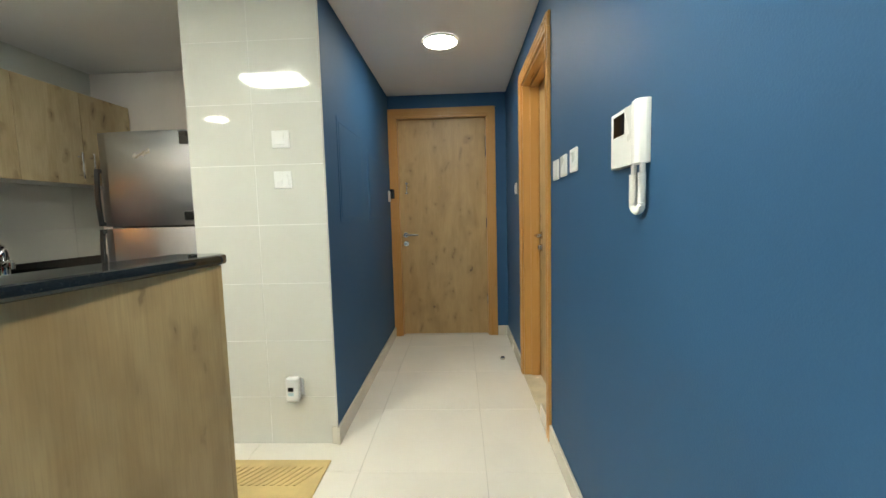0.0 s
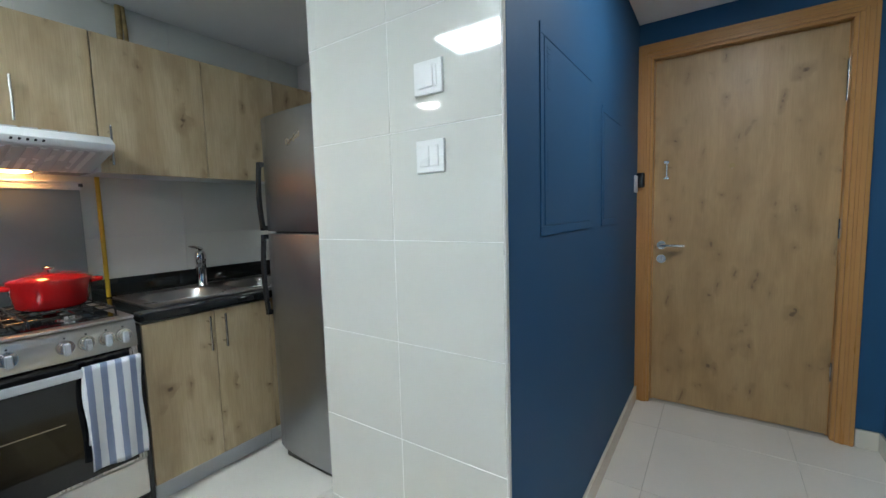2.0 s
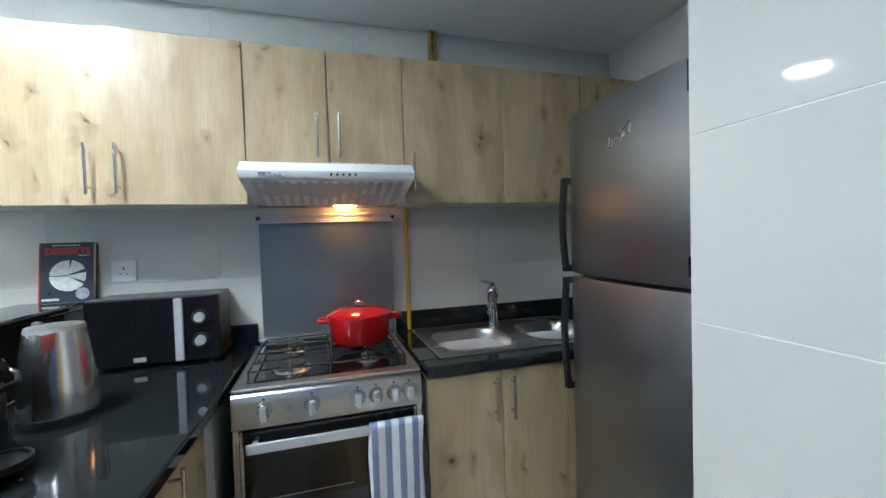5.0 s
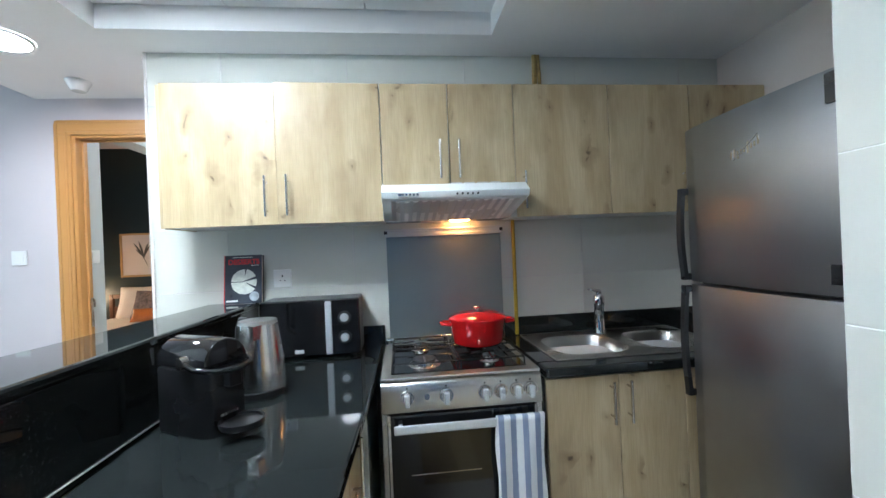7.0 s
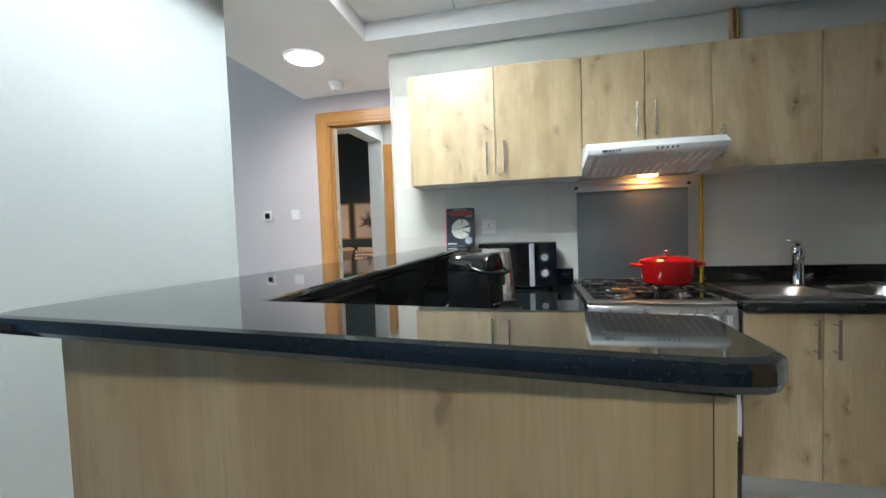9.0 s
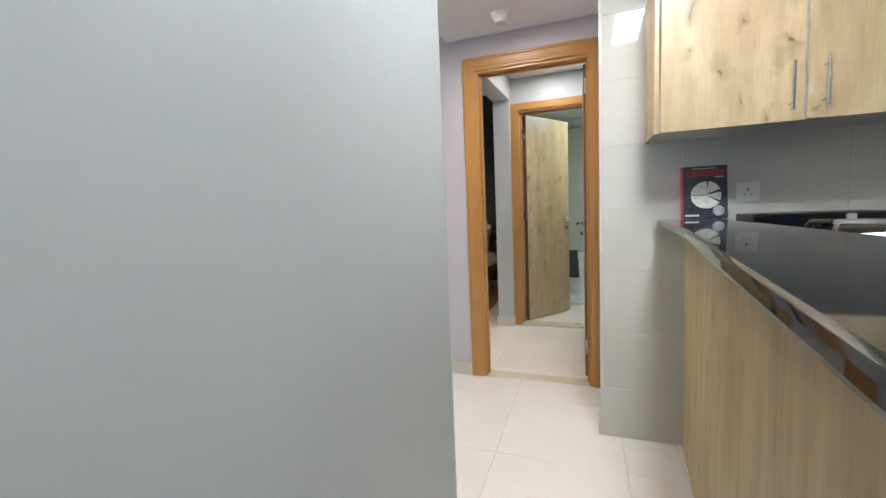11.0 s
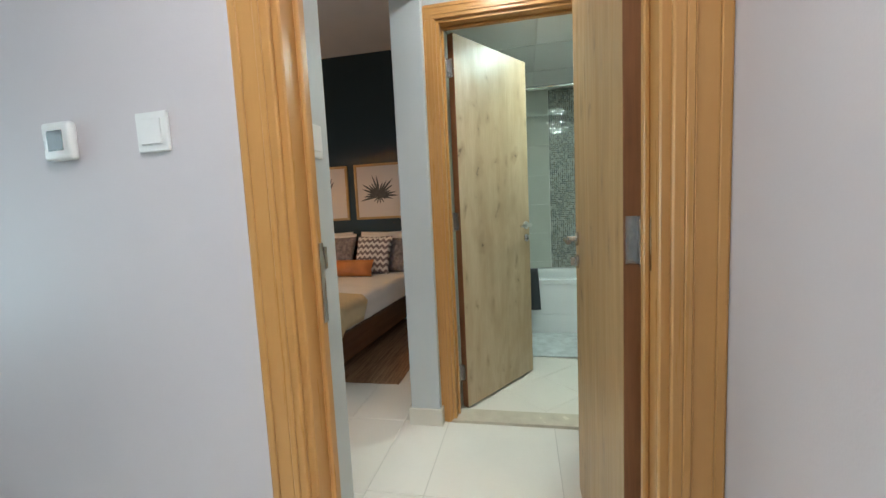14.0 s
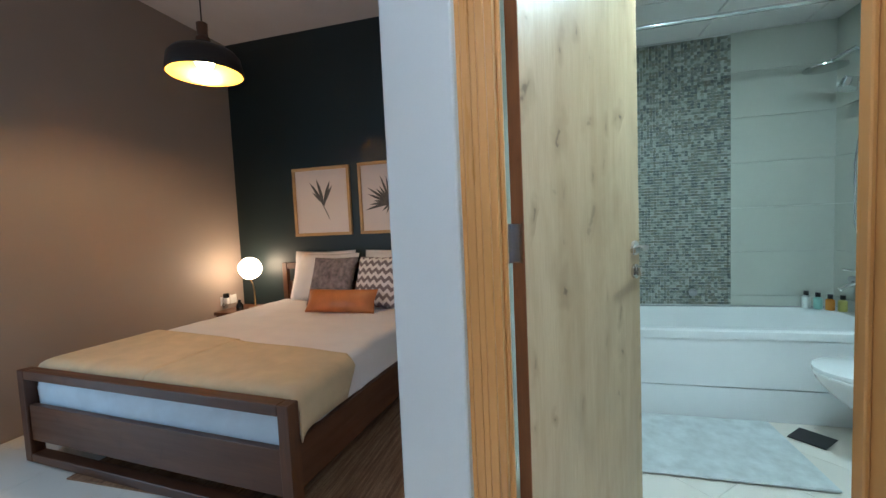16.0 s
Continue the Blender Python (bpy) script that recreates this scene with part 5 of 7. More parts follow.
part("display", B((-0.024, -0.0232, -0.022, 0.024, -0.0222, 0.024), bev=0.0004), BLACKGLOSS, t, "dark square display")
t = thing("smoke_detector", "white conical smoke detector on the ceiling", "smoke detector", (-2.17, 1.04, CZ))
bm = bmesh.new()
lathe(bm, [(0.058, -0.0005), (0.056, -0.010), (0.036, -0.050), (0.032, -0.056), (0.0, -0.058)], n=32)
part("housing", bm, WHITE, t, "", 40)

# intercom
t = thing("intercom", "white video intercom with a corded handset on the blue wall", "intercom", (1.40, 2.575, 1.30), -90)
part("panel", B((-0.100, -0.024, 0.0, 0.034, -0.0005, 0.147), bev=0.003, seg=2), WHITE, t, "white square housing")
part("screen", B((-0.078, -0.0255, 0.082, -0.008, -0.0242, 0.136), bev=0.0005), BLACKGLOSS, t, "dark small screen")
bm = bmesh.new()
prism(bm, [(0.0345, -0.0005), (0.0345, -0.024), (0.050, -0.030), (0.070, -0.032), (0.083, -0.026), (0.088, -0.012), (0.088, -0.0005)], -0.001, 0.148, "z", 0.002)
part("handset", bm, WHITE, t, "white rounded handset", 40)
for x in (0.030, 0.078):
    part("cord_plug", B((x - 0.007, -0.020, -0.024, x + 0.007, -0.010, 0.001), bev=0.002), CASE, t, "grey cord plug")
bm = bmesh.new()
path, radii = [], []
for k in range(144):
    a = k / 143
    if a < 0.40:
        x, z = 0.028 + 0.004 * a, -0.024 - 0.070 * a / 0.40
    elif a < 0.60:
        b = (a - 0.40) / 0.20 * math.pi
        x, z = 0.053 - 0.0235 * math.cos(b), -0.094 - 0.020 * math.sin(b)
    else:
        x, z = 0.0765, -0.094 + 0.070 * (a - 0.60) / 0.40
    path.append((x, -0.016, z))
    radii.append(0.0102 if k % 2 else 0.0080)
tube(bm, path, radii, 14)
part("cord", bm, WHITE, t, "white coiled cord", 60)

# painted cover plates of the distribution boards
for x0, y0, y1, z0, z1 in ((0.285, 3.735, 4.275, 1.160, 1.745), (0.285, 4.455, 4.86, 1.160, 1.67)):
    t = thing("meter_cover", "flat cover panel painted in the blue of the hall wall", "panel", (x0, (y0 + y1) / 2, z0), group="hall cover panels")
    hw, hh = (y1 - y0) / 2, z1 - z0
    part("frame", B((0.0002, -hw, 0, 0.0040, hw, 0.028), (0.0002, -hw, hh - 0.028, 0.0040, hw, hh), (0.0002, -hw, 0.028, 0.0034, -hw + 0.028, hh - 0.028), (0.0002, hw - 0.028, 0.028, 0.0034, hw, hh - 0.028), bev=0.0012), BLUE, t)
    bm = B((0.0002, -hw + 0.030, 0.030, 0.0046, hw - 0.030, hh - 0.030), bev=0.0012)
    dr = part("door", bm, BLUE, t)
    bm = bmesh.new()
    for k in range(9):
        for j in (0.12, 0.40):
            bx(bm, 0.0047, -hw + 0.05, j * hh / 0.56 + k * 0.014, 0.0056, -hw + 0.075, j * hh / 0.56 + k * 0.014 + 0.006)
    part("louvre", bm, BLUE, dr, "row of small pressed slots")

# key hook and switch by the entrance
t = thing("key_switch", "small white switch by the entrance door", "light switch", (0.285, 5.30, 1.375), 90)
part("plate", B((-0.035, -0.012, -0.05, 0.035, -0.0002, 0.05), bev=0.003), WHITE, t)
t = thing("door_buzzer", "small black rounded box beside the entrance door frame", "bell", (0.285, 5.372, 1.40), 90)
part("housing", B((-0.022, -0.045, -0.045, 0.014, -0.0002, 0.045), bev=0.009, seg=3), BLACKPL, t, "", 40)
t = thing("door_stopper", "small steel door stopper on the hall floor", "door stopper", (1.275, 4.73, 0))
bm = bmesh.new()
lathe(bm, [(0.020, 0.0), (0.021, 0.014), (0.014, 0.022), (0.0, 0.023)], n=20)
part("dome", bm, NICKEL, t, "", 40)

# floor drain and ribbed mustard mat
t = thing("floor_drain", "square steel floor drain before the fridge", "floor drain", (-0.885, 3.455, 0), 0)
bm = B((-0.065, -0.065, 0.0005, 0.065, -0.052, 0.004), (-0.065, 0.052, 0.0005, 0.065, 0.065, 0.004), (-0.065, -0.052, 0.0005, -0.052, 0.052, 0.004), (0.052, -0.052, 0.0005, 0.065, 0.052, 0.004))
part("frame", bm, STEEL, t)
bm = bmesh.new()
for k in range(8):
    bx(bm, -0.052, -0.050 + k * 0.0135, 0.0005, 0.052, -0.043 + k * 0.0135, 0.003)
part("grate", bm, STEEL, t, "steel slotted grate")
MUSTARD = surface("mustard_cotton", (0.56, 0.42, 0.19), 0.95, vary=0.1, scale=8, fine=400, relief=0.6, dist=0.001)
t = thing("kitchen_mat", "mustard yellow ribbed cotton mat on the tiled floor", "mat", (-0.02, 3.10, 0), 0)
part("base", B((-0.42, -0.27, 0.0005, 0.316, 0.262, 0.009), bev=0.003), MUSTARD, t)
bm = bmesh.new()
for k in range(-14, 16):
    for j in range(2):
        xc, yc = -0.02 + k * 0.034, 0.13 - j * 0.26
        if not (-0.39 < xc + 0.04 and xc < 0.27):
            continue
        pts = [(xc - 0.05, yc - 0.06), (xc - 0.036, yc - 0.06), (xc + 0.05, yc + 0.07), (xc + 0.036, yc + 0.07)]
        pts = [(max(-0.40, min(0.296, a)), b) for a, b in pts]
        if len({round(a, 4) for a, _ in pts}) < 3:
            continue
        prism(bm, pts, 0.009, 0.013, "z")
part("rib", bm, MUSTARD, t, "raised slanted ribs")

# ---- bedroom ----
LINEN = surface("white_bed_linen", (0.76, 0.73, 0.72), 0.9, vary=0.03, scale=6, fine=500, relief=0.2)
BLANKET = surface("beige_wool_blanket", (0.64, 0.50, 0.31), 0.95, vary=0.06, scale=10, fine=500, relief=0.4)
# Sheet colour is shifted to blue to carry the cool light at the foot
SHEETCOOL = surface("sheet_cool_tint", (0.62, 0.72, 0.80), 0.85, vary=0.05, scale=10, fine=400, relief=0.2)
LEATHER = surface("tan_leather", (0.45, 0.15, 0.035), 0.4, vary=0.12, scale=9, fine=160, relief=0.3)
VELVET = surface("grey_velvet", (0.22, 0.19, 0.20), 0.8, vary=0.35, scale=28, fine=300, relief=0.3)


def chevron():
    m, nt, n, l, p = nodes_of("chevron_cotton")
    tc = n.new("ShaderNodeTexCoord")
    sp = n.new("ShaderNodeSeparateXYZ")
    l.new(tc.outputs["Object"], sp.inputs[0])
    tri = n.new("ShaderNodeMath")
    tri.operation = "PINGPONG"
    tri.inputs[1].default_value = 0.032
    l.new(sp.outputs["Y"], tri.inputs[0])
    add = n.new("ShaderNodeMath")
    l.new(tri.outputs[0], add.inputs[0])
    l.new(sp.outputs["Z"], add.inputs[1])
    st = n.new("ShaderNodeMath")
    st.operation = "PINGPONG"
    st.inputs[1].default_value = 0.034
    l.new(add.outputs[0], st.inputs[0])
    c = mix(nt, ramp(nt, st.outputs[0], 0.0160, 0.0175), (0.70, 0.66, 0.64), (0.19, 0.15, 0.155))
    l.new(c, p.inputs["Base Color"])
    p.inputs["Roughness"].default_value = 0.9
    return m


BED = pose(-5.172, -0.804, 0.006, 0, 0, -4.5)
BEDSIZE = Matrix.Diagonal((0.96, 1.07, 1.0, 1.0))
BEDMOVE = BED @ Matrix.Translation((5.2, 0.82, 0))
t = thing("bed", "made double bed with a dark walnut frame and slatted foot", "bed", (0, 0, 0))
t.matrix_world = BED @ BEDSIZE
FX0, FX1, FY0, FY1 = 0.97, 1.035, -0.775, 0.855
part("foot_post", B((FX0, FY0, 0, FX1, FY0 + 0.05, 0.49), bev=0.003), WALNUTZ, t, "walnut foot post")
part("foot_post", B((FX0, FY1 - 0.05, 0, FX1, FY1, 0.49), bev=0.003), WALNUTZ, t, "walnut foot post")
part("top_rail", B((FX0, FY0 + 0.0505, 0.445, FX1, FY1 - 0.0505, 0.49), bev=0.003), WALNUTY, t, "walnut top rail")
part("foot_board", B((FX0 + 0.02, FY0 + 0.0505, 0.115, FX1 - 0.012, FY1 - 0.0505, 0.305), bev=0.002), WALNUTY, t, "wide walnut foot board")
part("bottom_rail", B((FX0, FY0 + 0.0505, 0.0, FX1, FY1 - 0.0505, 0.045), bev=0.003), WALNUTY, t, "walnut bottom rail")
for y0, y1 in ((FY0 + 0.005, FY0 + 0.04), (FY1 - 0.04, FY1 - 0.005)):
    part("side_rail", B((-1.03, y0, 0.13, FX0 - 0.001, y1, 0.33), bev=0.002), WALNUTX, t, "walnut side rail")
for y0 in (FY0, FY1 - 0.05):
    part("head_post", B((-1.085, y0, 0, -1.035, y0 + 0.05, 0.84), bev=0.003), WALNUTZ, t, "walnut head post")
part("head_rail", B((-1.08, FY0 + 0.0505, 0.78, -1.04, FY1 - 0.0505, 0.84), bev=0.002), WALNUTY, t, "walnut head rail")
part("head_board", B((-1.075, FY0 + 0.0505, 0.40, -1.05, FY1 - 0.0505, 0.66), bev=0.002), WALNUTY, t, "walnut head board")
part("slat_base", B((-1.03, FY0 + 0.045, 0.20, FX0 - 0.002, FY1 - 0.045, 0.25)), WALNUTX, t, "slatted base")


def cloth(x0, x1, y0, y1, z0, z1, r, wob, seed, nx=46, ny=44, side=0.0):
    """A soft slab: rounded rim, gentle creases; side lets its flanks hang."""
    bm = bmesh.new()
    g = []
    for i in range(nx + 1):
        row = []
        for j in range(ny + 1):
            u, v = i / nx, j / ny
            x, y = x0 + (x1 - x0) * u, y0 + (y1 - y0) * v
            e = min(x - x0, x1 - x, y - y0, y1 - y)
            k = min(1.0, max(0.0, e / r))
            z = z0 + (z1 - z0) * math.sqrt(max(0.0, 1 - (1 - k) ** 2))
            z += wob * (noise.noise(Vector((x * 3.1, y * 2.7, seed))) + 0.45 * noise.noise(Vector((x * 9.0, y * 7.0, seed + 5)))) * (0.3 + 0.7 * k)
            row.append(bm.verts.new((x, y, z)))
        g.append(row)
    for i in range(nx):
        for j in range(ny):
            bm.faces.new((g[i][j], g[i + 1][j], g[i + 1][j + 1], g[i][j + 1]))
    rim = [g[i][0] for i in range(nx + 1)] + [g[nx][j] for j in range(1, ny + 1)] + [g[i][ny] for i in range(nx - 1, -1, -1)] + [g[0][j] for j in range(ny - 1, 0, -1)]
    low = [bm.verts.new((v.co.x, v.co.y, z0 - 0.001 + 0.012 * noise.noise(Vector((v.co.x * 12, v.co.y * 12, 1))))) for v in rim]
    m_ = len(rim)
    for i in range(m_):
        bm.faces.new((rim[i], low[i], low[(i + 1) % m_], rim[(i + 1) % m_]))
    bm.faces.new(low)
    return bm


part("mattress", B((-1.03, -0.725, 0.25, 0.968, 0.80, 0.43), bev=0.03, seg=3), SHEETCOOL, t, "mattress in a pale sheet", 50)
bm = bmesh.new()
g = []
for i in range(111):
    row = []
    for j in range(13):
        y, v = -0.718 + 1.512 * i / 110, j / 12
        z = 0.275 + 0.175 * v
        fold = noise.noise(Vector((y * 3.0 + z * 5.0, z * 9.0, 4.0))) + 0.6 * abs(noise.noise(Vector((y * 9.0 - z * 14.0, z * 12.0, 7.0))))
        row.append(bm.verts.new((0.981 + 0.013 * fold - 0.012 * v * v, y, z)))
    g.append(row)
for i in range(110):
    for j in range(12):
        bm.faces.new((g[i][j], g[i + 1][j], g[i + 1][j + 1], g[i][j + 1]))
part("sheet", bm, SHEETCOOL, t, "creased sheet tucked at the foot, tinted blue for cool light", 180)
bm = cloth(-1.03, 0.967, -0.752, 0.832, 0.335, 0.505, 0.07, 0.012, 3.0)
part("duvet", bm, LINEN, t, "white smooth duvet", 70)
bm = bmesh.new()
g = []
for i in range(31):
    row = []
    for j in range(61):
        u, v = i / 30, j / 60
        s_ = -0.98 + 1.96 * v
        y = max(-0.772, min(0.848, s_ + (0.07 if s_ < 0 else 0)))
        drop = max(0.0, abs(s_) - 0.79)
        z = 0.514 - 0.16 * min(1.0, (drop / 0.19)) ** 1.4 if drop else 0.514
        head = 0.40 - 0.10 * math.cos(v * 3.0) + (0.16 if v > 0.9 else 0) * (v - 0.9) * 8
        x = head + (0.962 - head) * u
        x = max(head, x)
        k = min(1.0, (0.967 - x) / 0.07)
        z -= 0.06 * (1 - math.sqrt(max(0.0, 1 - (1 - k) ** 2)))
        z += 0.010 * noise.noise(Vector((x * 3.1 - 5.2, y * 2.7, 3.0)))
        row.append(bm.verts.new((x, y, z)))
    g.append(row)
for i in range(30):
    for j in range(60):
        bm.faces.new((g[i][j], g[i + 1][j], g[i + 1][j + 1], g[i][j + 1]))
bmesh.ops.translate(bm, verts=bm.verts, vec=(-5.2, -0.82, 0))
ob = single("bed_throw", bm, BLANKET, "beige wool throw lying across the bed's foot end", "blanket", smooth=180)
ob.matrix_world = BED @ BEDSIZE @ Matrix.Translation((5.2, 0.82, 0))
sm = ob.modifiers.new("thick", "SOLIDIFY")
sm.thickness = 0.009
sm.offset = 1.0


def cushion(name, label, w, h, th, at, tilt, rz, material, cat="pillow", puff=0.55):
    """A stuffed cushion standing on its edge: local y its width, z its height."""
    bm = bmesh.new()
    n_ = 18
    for s in (-1, 1):
        g = []
        for i in range(n_ + 1):
            row = []
            for j in range(n_ + 1):
                u, v = 2 * i / n_ - 1, 2 * j / n_ - 1
                bulge = (max(0.0, 1 - u * u) * max(0.0, 1 - v * v)) ** 0.42
                pin = 1 - 0.055 * (1 - abs(u)) * (v * v) * 1.0
                pin2 = 1 - 0.055 * (1 - abs(v)) * (u * u)
                x = s * (th / 2 * bulge) + 0.004 * noise.noise(Vector((u * 3, v * 3, w * 9 + s)))
                row.append(bm.verts.new((x if abs(u) < 1 and abs(v) < 1 else 0.0, u * w / 2 * pin2, h / 2 + v * h / 2 * pin)))
            g.append(row)
        for i in range(n_):
            for j in range(n_):
                bm.faces.new((g[i][j], g[i + 1][j], g[i + 1][j + 1], g[i][j + 1]))
    bmesh.ops.remove_doubles(bm, verts=bm.verts, dist=0.0005)
    ob = single(name, bm, material, label, cat, smooth=80)
    ob.matrix_world = Matrix.Translation(at) @ Matrix.Rotation(radians(rz), 4, "Z") @ Matrix.Rotation(radians(tilt), 4, "Y")
    return ob


def bed_cushion(*args):
    ob = cushion(*args)
    ob.matrix_world = BEDMOVE @ ob.matrix_world


for y, a in ((-1.18, -17), (-1.03, -24), (-0.40, -17), (-0.30, -24)):
    back = a == -17
    bed_cushion("bed_pillow", "white cotton bed pillow leaning against the headboard", 0.66, 0.46, 0.15, (-6.13 if back else -6.0, y - (0.0 if back else 0.06), 0.505), a, 2 if back else -3, LINEN)
bed_cushion("velvet_cushion", "square grey crushed velvet cushion leaning on the pillows", 0.43, 0.43, 0.13, (-5.84, -0.885, 0.508), -24, 2, VELVET, "cushion")
bed_cushion("chevron_cushion", "square white and brown chevron cushion on the bed", 0.43, 0.43, 0.13, (-5.80, -0.425, 0.508), -22, -4, chevron(), "cushion")
bed_cushion("velvet_cushion", "square grey velvet cushion tucked behind the chevron cushion", 0.40, 0.40, 0.12, (-5.90, -0.19, 0.508), -22, -8, VELVET, "cushion")
bed_cushion("leather_cushion", "long tan leather lumbar cushion lying before the others", 0.60, 0.19, 0.11, (-5.60, -0.62, 0.510), -28, 3, LEATHER, "cushion")

# nightstand with its things
t = thing("nightstand", "small dark walnut nightstand beside the bed", "nightstand", (-6.07, -1.875, 0))
part("top", B((-0.20, -0.185, 0.395, 0.20, 0.185, 0.425), bev=0.003), WALNUTY, t, "walnut top")
part("drawer", B((-0.18, -0.17, 0.25, 0.185, 0.17, 0.394), bev=0.002), WALNUTY, t, "walnut drawer box")
for x in (-0.17, 0.17):
    for y in (-0.155, 0.155):
        part("leg", B((x - 0.015, y - 0.015, 0, x + 0.015, y + 0.015, 0.2495)), WALNUTZ, t, "walnut leg")
t = thing("table_lamp", "brass table lamp with a glowing opal globe", "table lamp", (-6.10, -1.815, 0.425))
bm = bmesh.new()
lathe(bm, [(0.062, 0), (0.062, 0.008), (0.02, 0.014), (0.0, 0.015)], (0, 0.03, 0), 28)
part("base", bm, BRASS, t, "round brass foot", 40)
bm = bmesh.new()
tube(bm, [(0, 0.03, 0.012), (0, 0.03, 0.17), (0, 0.018, 0.235), (0, 0.0, 0.262), (0, -0.006, 0.285)], 0.007, 12)
part("stem", bm, BRASS, t, "bent brass stem", 40)
bm = bmesh.new()
bmesh.ops.create_uvsphere(bm, u_segments=36, v_segments=20, radius=0.105)
bmesh.ops.translate(bm, verts=bm.verts, vec=(0, 0, 0.386))
part("shade", bm, glow("glow_globe", (1.0, 0.68, 0.40), POWER["globe"]), t, "glowing white glass globe", 180)
t = thing("scent_bottle", "small dark glass scent bottle on the nightstand", "bottle", (-5.98, -1.86, 0.425))
bm = bmesh.new()
lathe(bm, [(0.030, 0), (0.032, 0.01), (0.031, 0.055), (0.014, 0.075), (0.013, 0.10), (0.0, 0.101)], n=24)
part("body", bm, BLACKGLOSS, t, "", 40)
for k, y in enumerate((-6.16, -6.04)):
    t = thing("bedroom_socket", "white wall socket with plugs above the nightstand", "wall socket", (y, -2.10, 0.50), 180)
    part("plate", B((-0.043, -0.009, -0.043, 0.043, -0.0002, 0.043), bev=0.003), WHITE, t)
    if k == 1:
        part("plug", B((-0.02, -0.06, -0.03, 0.02, -0.0092, 0.03), bev=0.006), WHITE, t, "white travel plug")
        part("plug", B((-0.016, -0.055, 0.0305, 0.022, -0.0092, 0.075), bev=0.006), BLACKPL, t, "black plug")
        bm = bmesh.new()
        tube(bm, [(-0.03, -0.03, -0.01), (-0.07, -0.05, -0.03), (-0.06, -0.07, -0.055), (-0.02, -0.06, -0.05)], 0.003, 6)
        part("cable", bm, BLACKPL, t, "short black cable", 60)

# pendant
t = thing("pendant_lamp", "dark metal dome pendant lamp with a gold inside", "pendant lamp", (-4.82, -0.91, 2.085))
GOLD = surface("gold_lacquer", (0.75, 0.42, 0.06), 0.35, 0.6, 0.05)
outer = [(0.200, 0.0), (0.205, 0.010), (0.190, 0.095), (0.165, 0.125), (0.120, 0.145), (0.045, 0.175), (0.040, 0.185)]
bm = bmesh.new()
lathe(bm, outer, n=40, caps=False)
bm2 = bmesh.new()
part("shade", bm, surface("dark_bronze_paint", (0.035, 0.028, 0.025), 0.45, 0.4, 0.1), t, "dark bronze dome shade", 50)
lathe(bm2, [(r - 0.004, z + 0.001) for r, z in outer[:-1]] + [(0.0, 0.177)], n=40, caps=False)
part("lining", bm2, GOLD, t, "gold inner lining", 50)
bm = bmesh.new()
lathe(bm, [(0.040, 0.1855), (0.040, 0.205), (0.028, 0.22), (0.030, 0.29), (0.022, 0.295), (0.0, 0.296)], n=24)
part("neck", bm, WALNUTZ, t, "wooden neck", 40)
bm = bmesh.new()
tube(bm, [(0, 0, 0.295), (0.0, 0, 0.940)], 0.004, 8)
part("cord", bm, BLACKPL, t, "thin black cord", 60)
bm = bmesh.new()
lathe(bm, [(0.05, 0.9465), (0.05, 0.934), (0.0, 0.931)], n=24)
part("ceiling_rose", bm, BLACKPL, t, "black ceiling rose", 40)
bm = bmesh.new()
bmesh.ops.create_uvsphere(bm, u_segments=24, v_segments=14, radius=0.048)
bmesh.ops.translate(bm, verts=bm.verts, vec=(0, 0, 0.075))
part("bulb", bm, glow("glow_pendant", (1.0, 0.62, 0.30), POWER["pendant"]), t, "glowing round bulb", 180)

# framed botanical prints
INK = surface("grey_ink", (0.10, 0.10, 0.10), 0.8, vary=0.3, scale=40, relief=0.0)
MATTE = surface("art_paper", (0.66, 0.60, 0.58), 0.6, vary=0.02, relief=0.0)


def petal(bm, base, ang, length, width, x):
    """A pointed leaf in the picture's plane."""
    d = Vector((0, math.sin(radians(ang)), math.cos(radians(ang))))
    s = Vector((0, d.z, -d.y))
    b = Vector((x, base[0], base[1]))
    left, right = [], []
    for k in range(7):
        f = k / 6
        w = width * math.sin(math.pi * min(1, f * 0.92 + 0.08)) ** 0.8
        c = b + d * length * f + s * 0.10 * length * f * f * (1 if ang > 0 else -1)
        left.append(bm.verts.new(c - s * w / 2))
        right.append(bm.verts.new(c + s * w / 2))
    for k in range(6):
        bm.faces.new((left[k], right[k], right[k + 1], left[k + 1]))


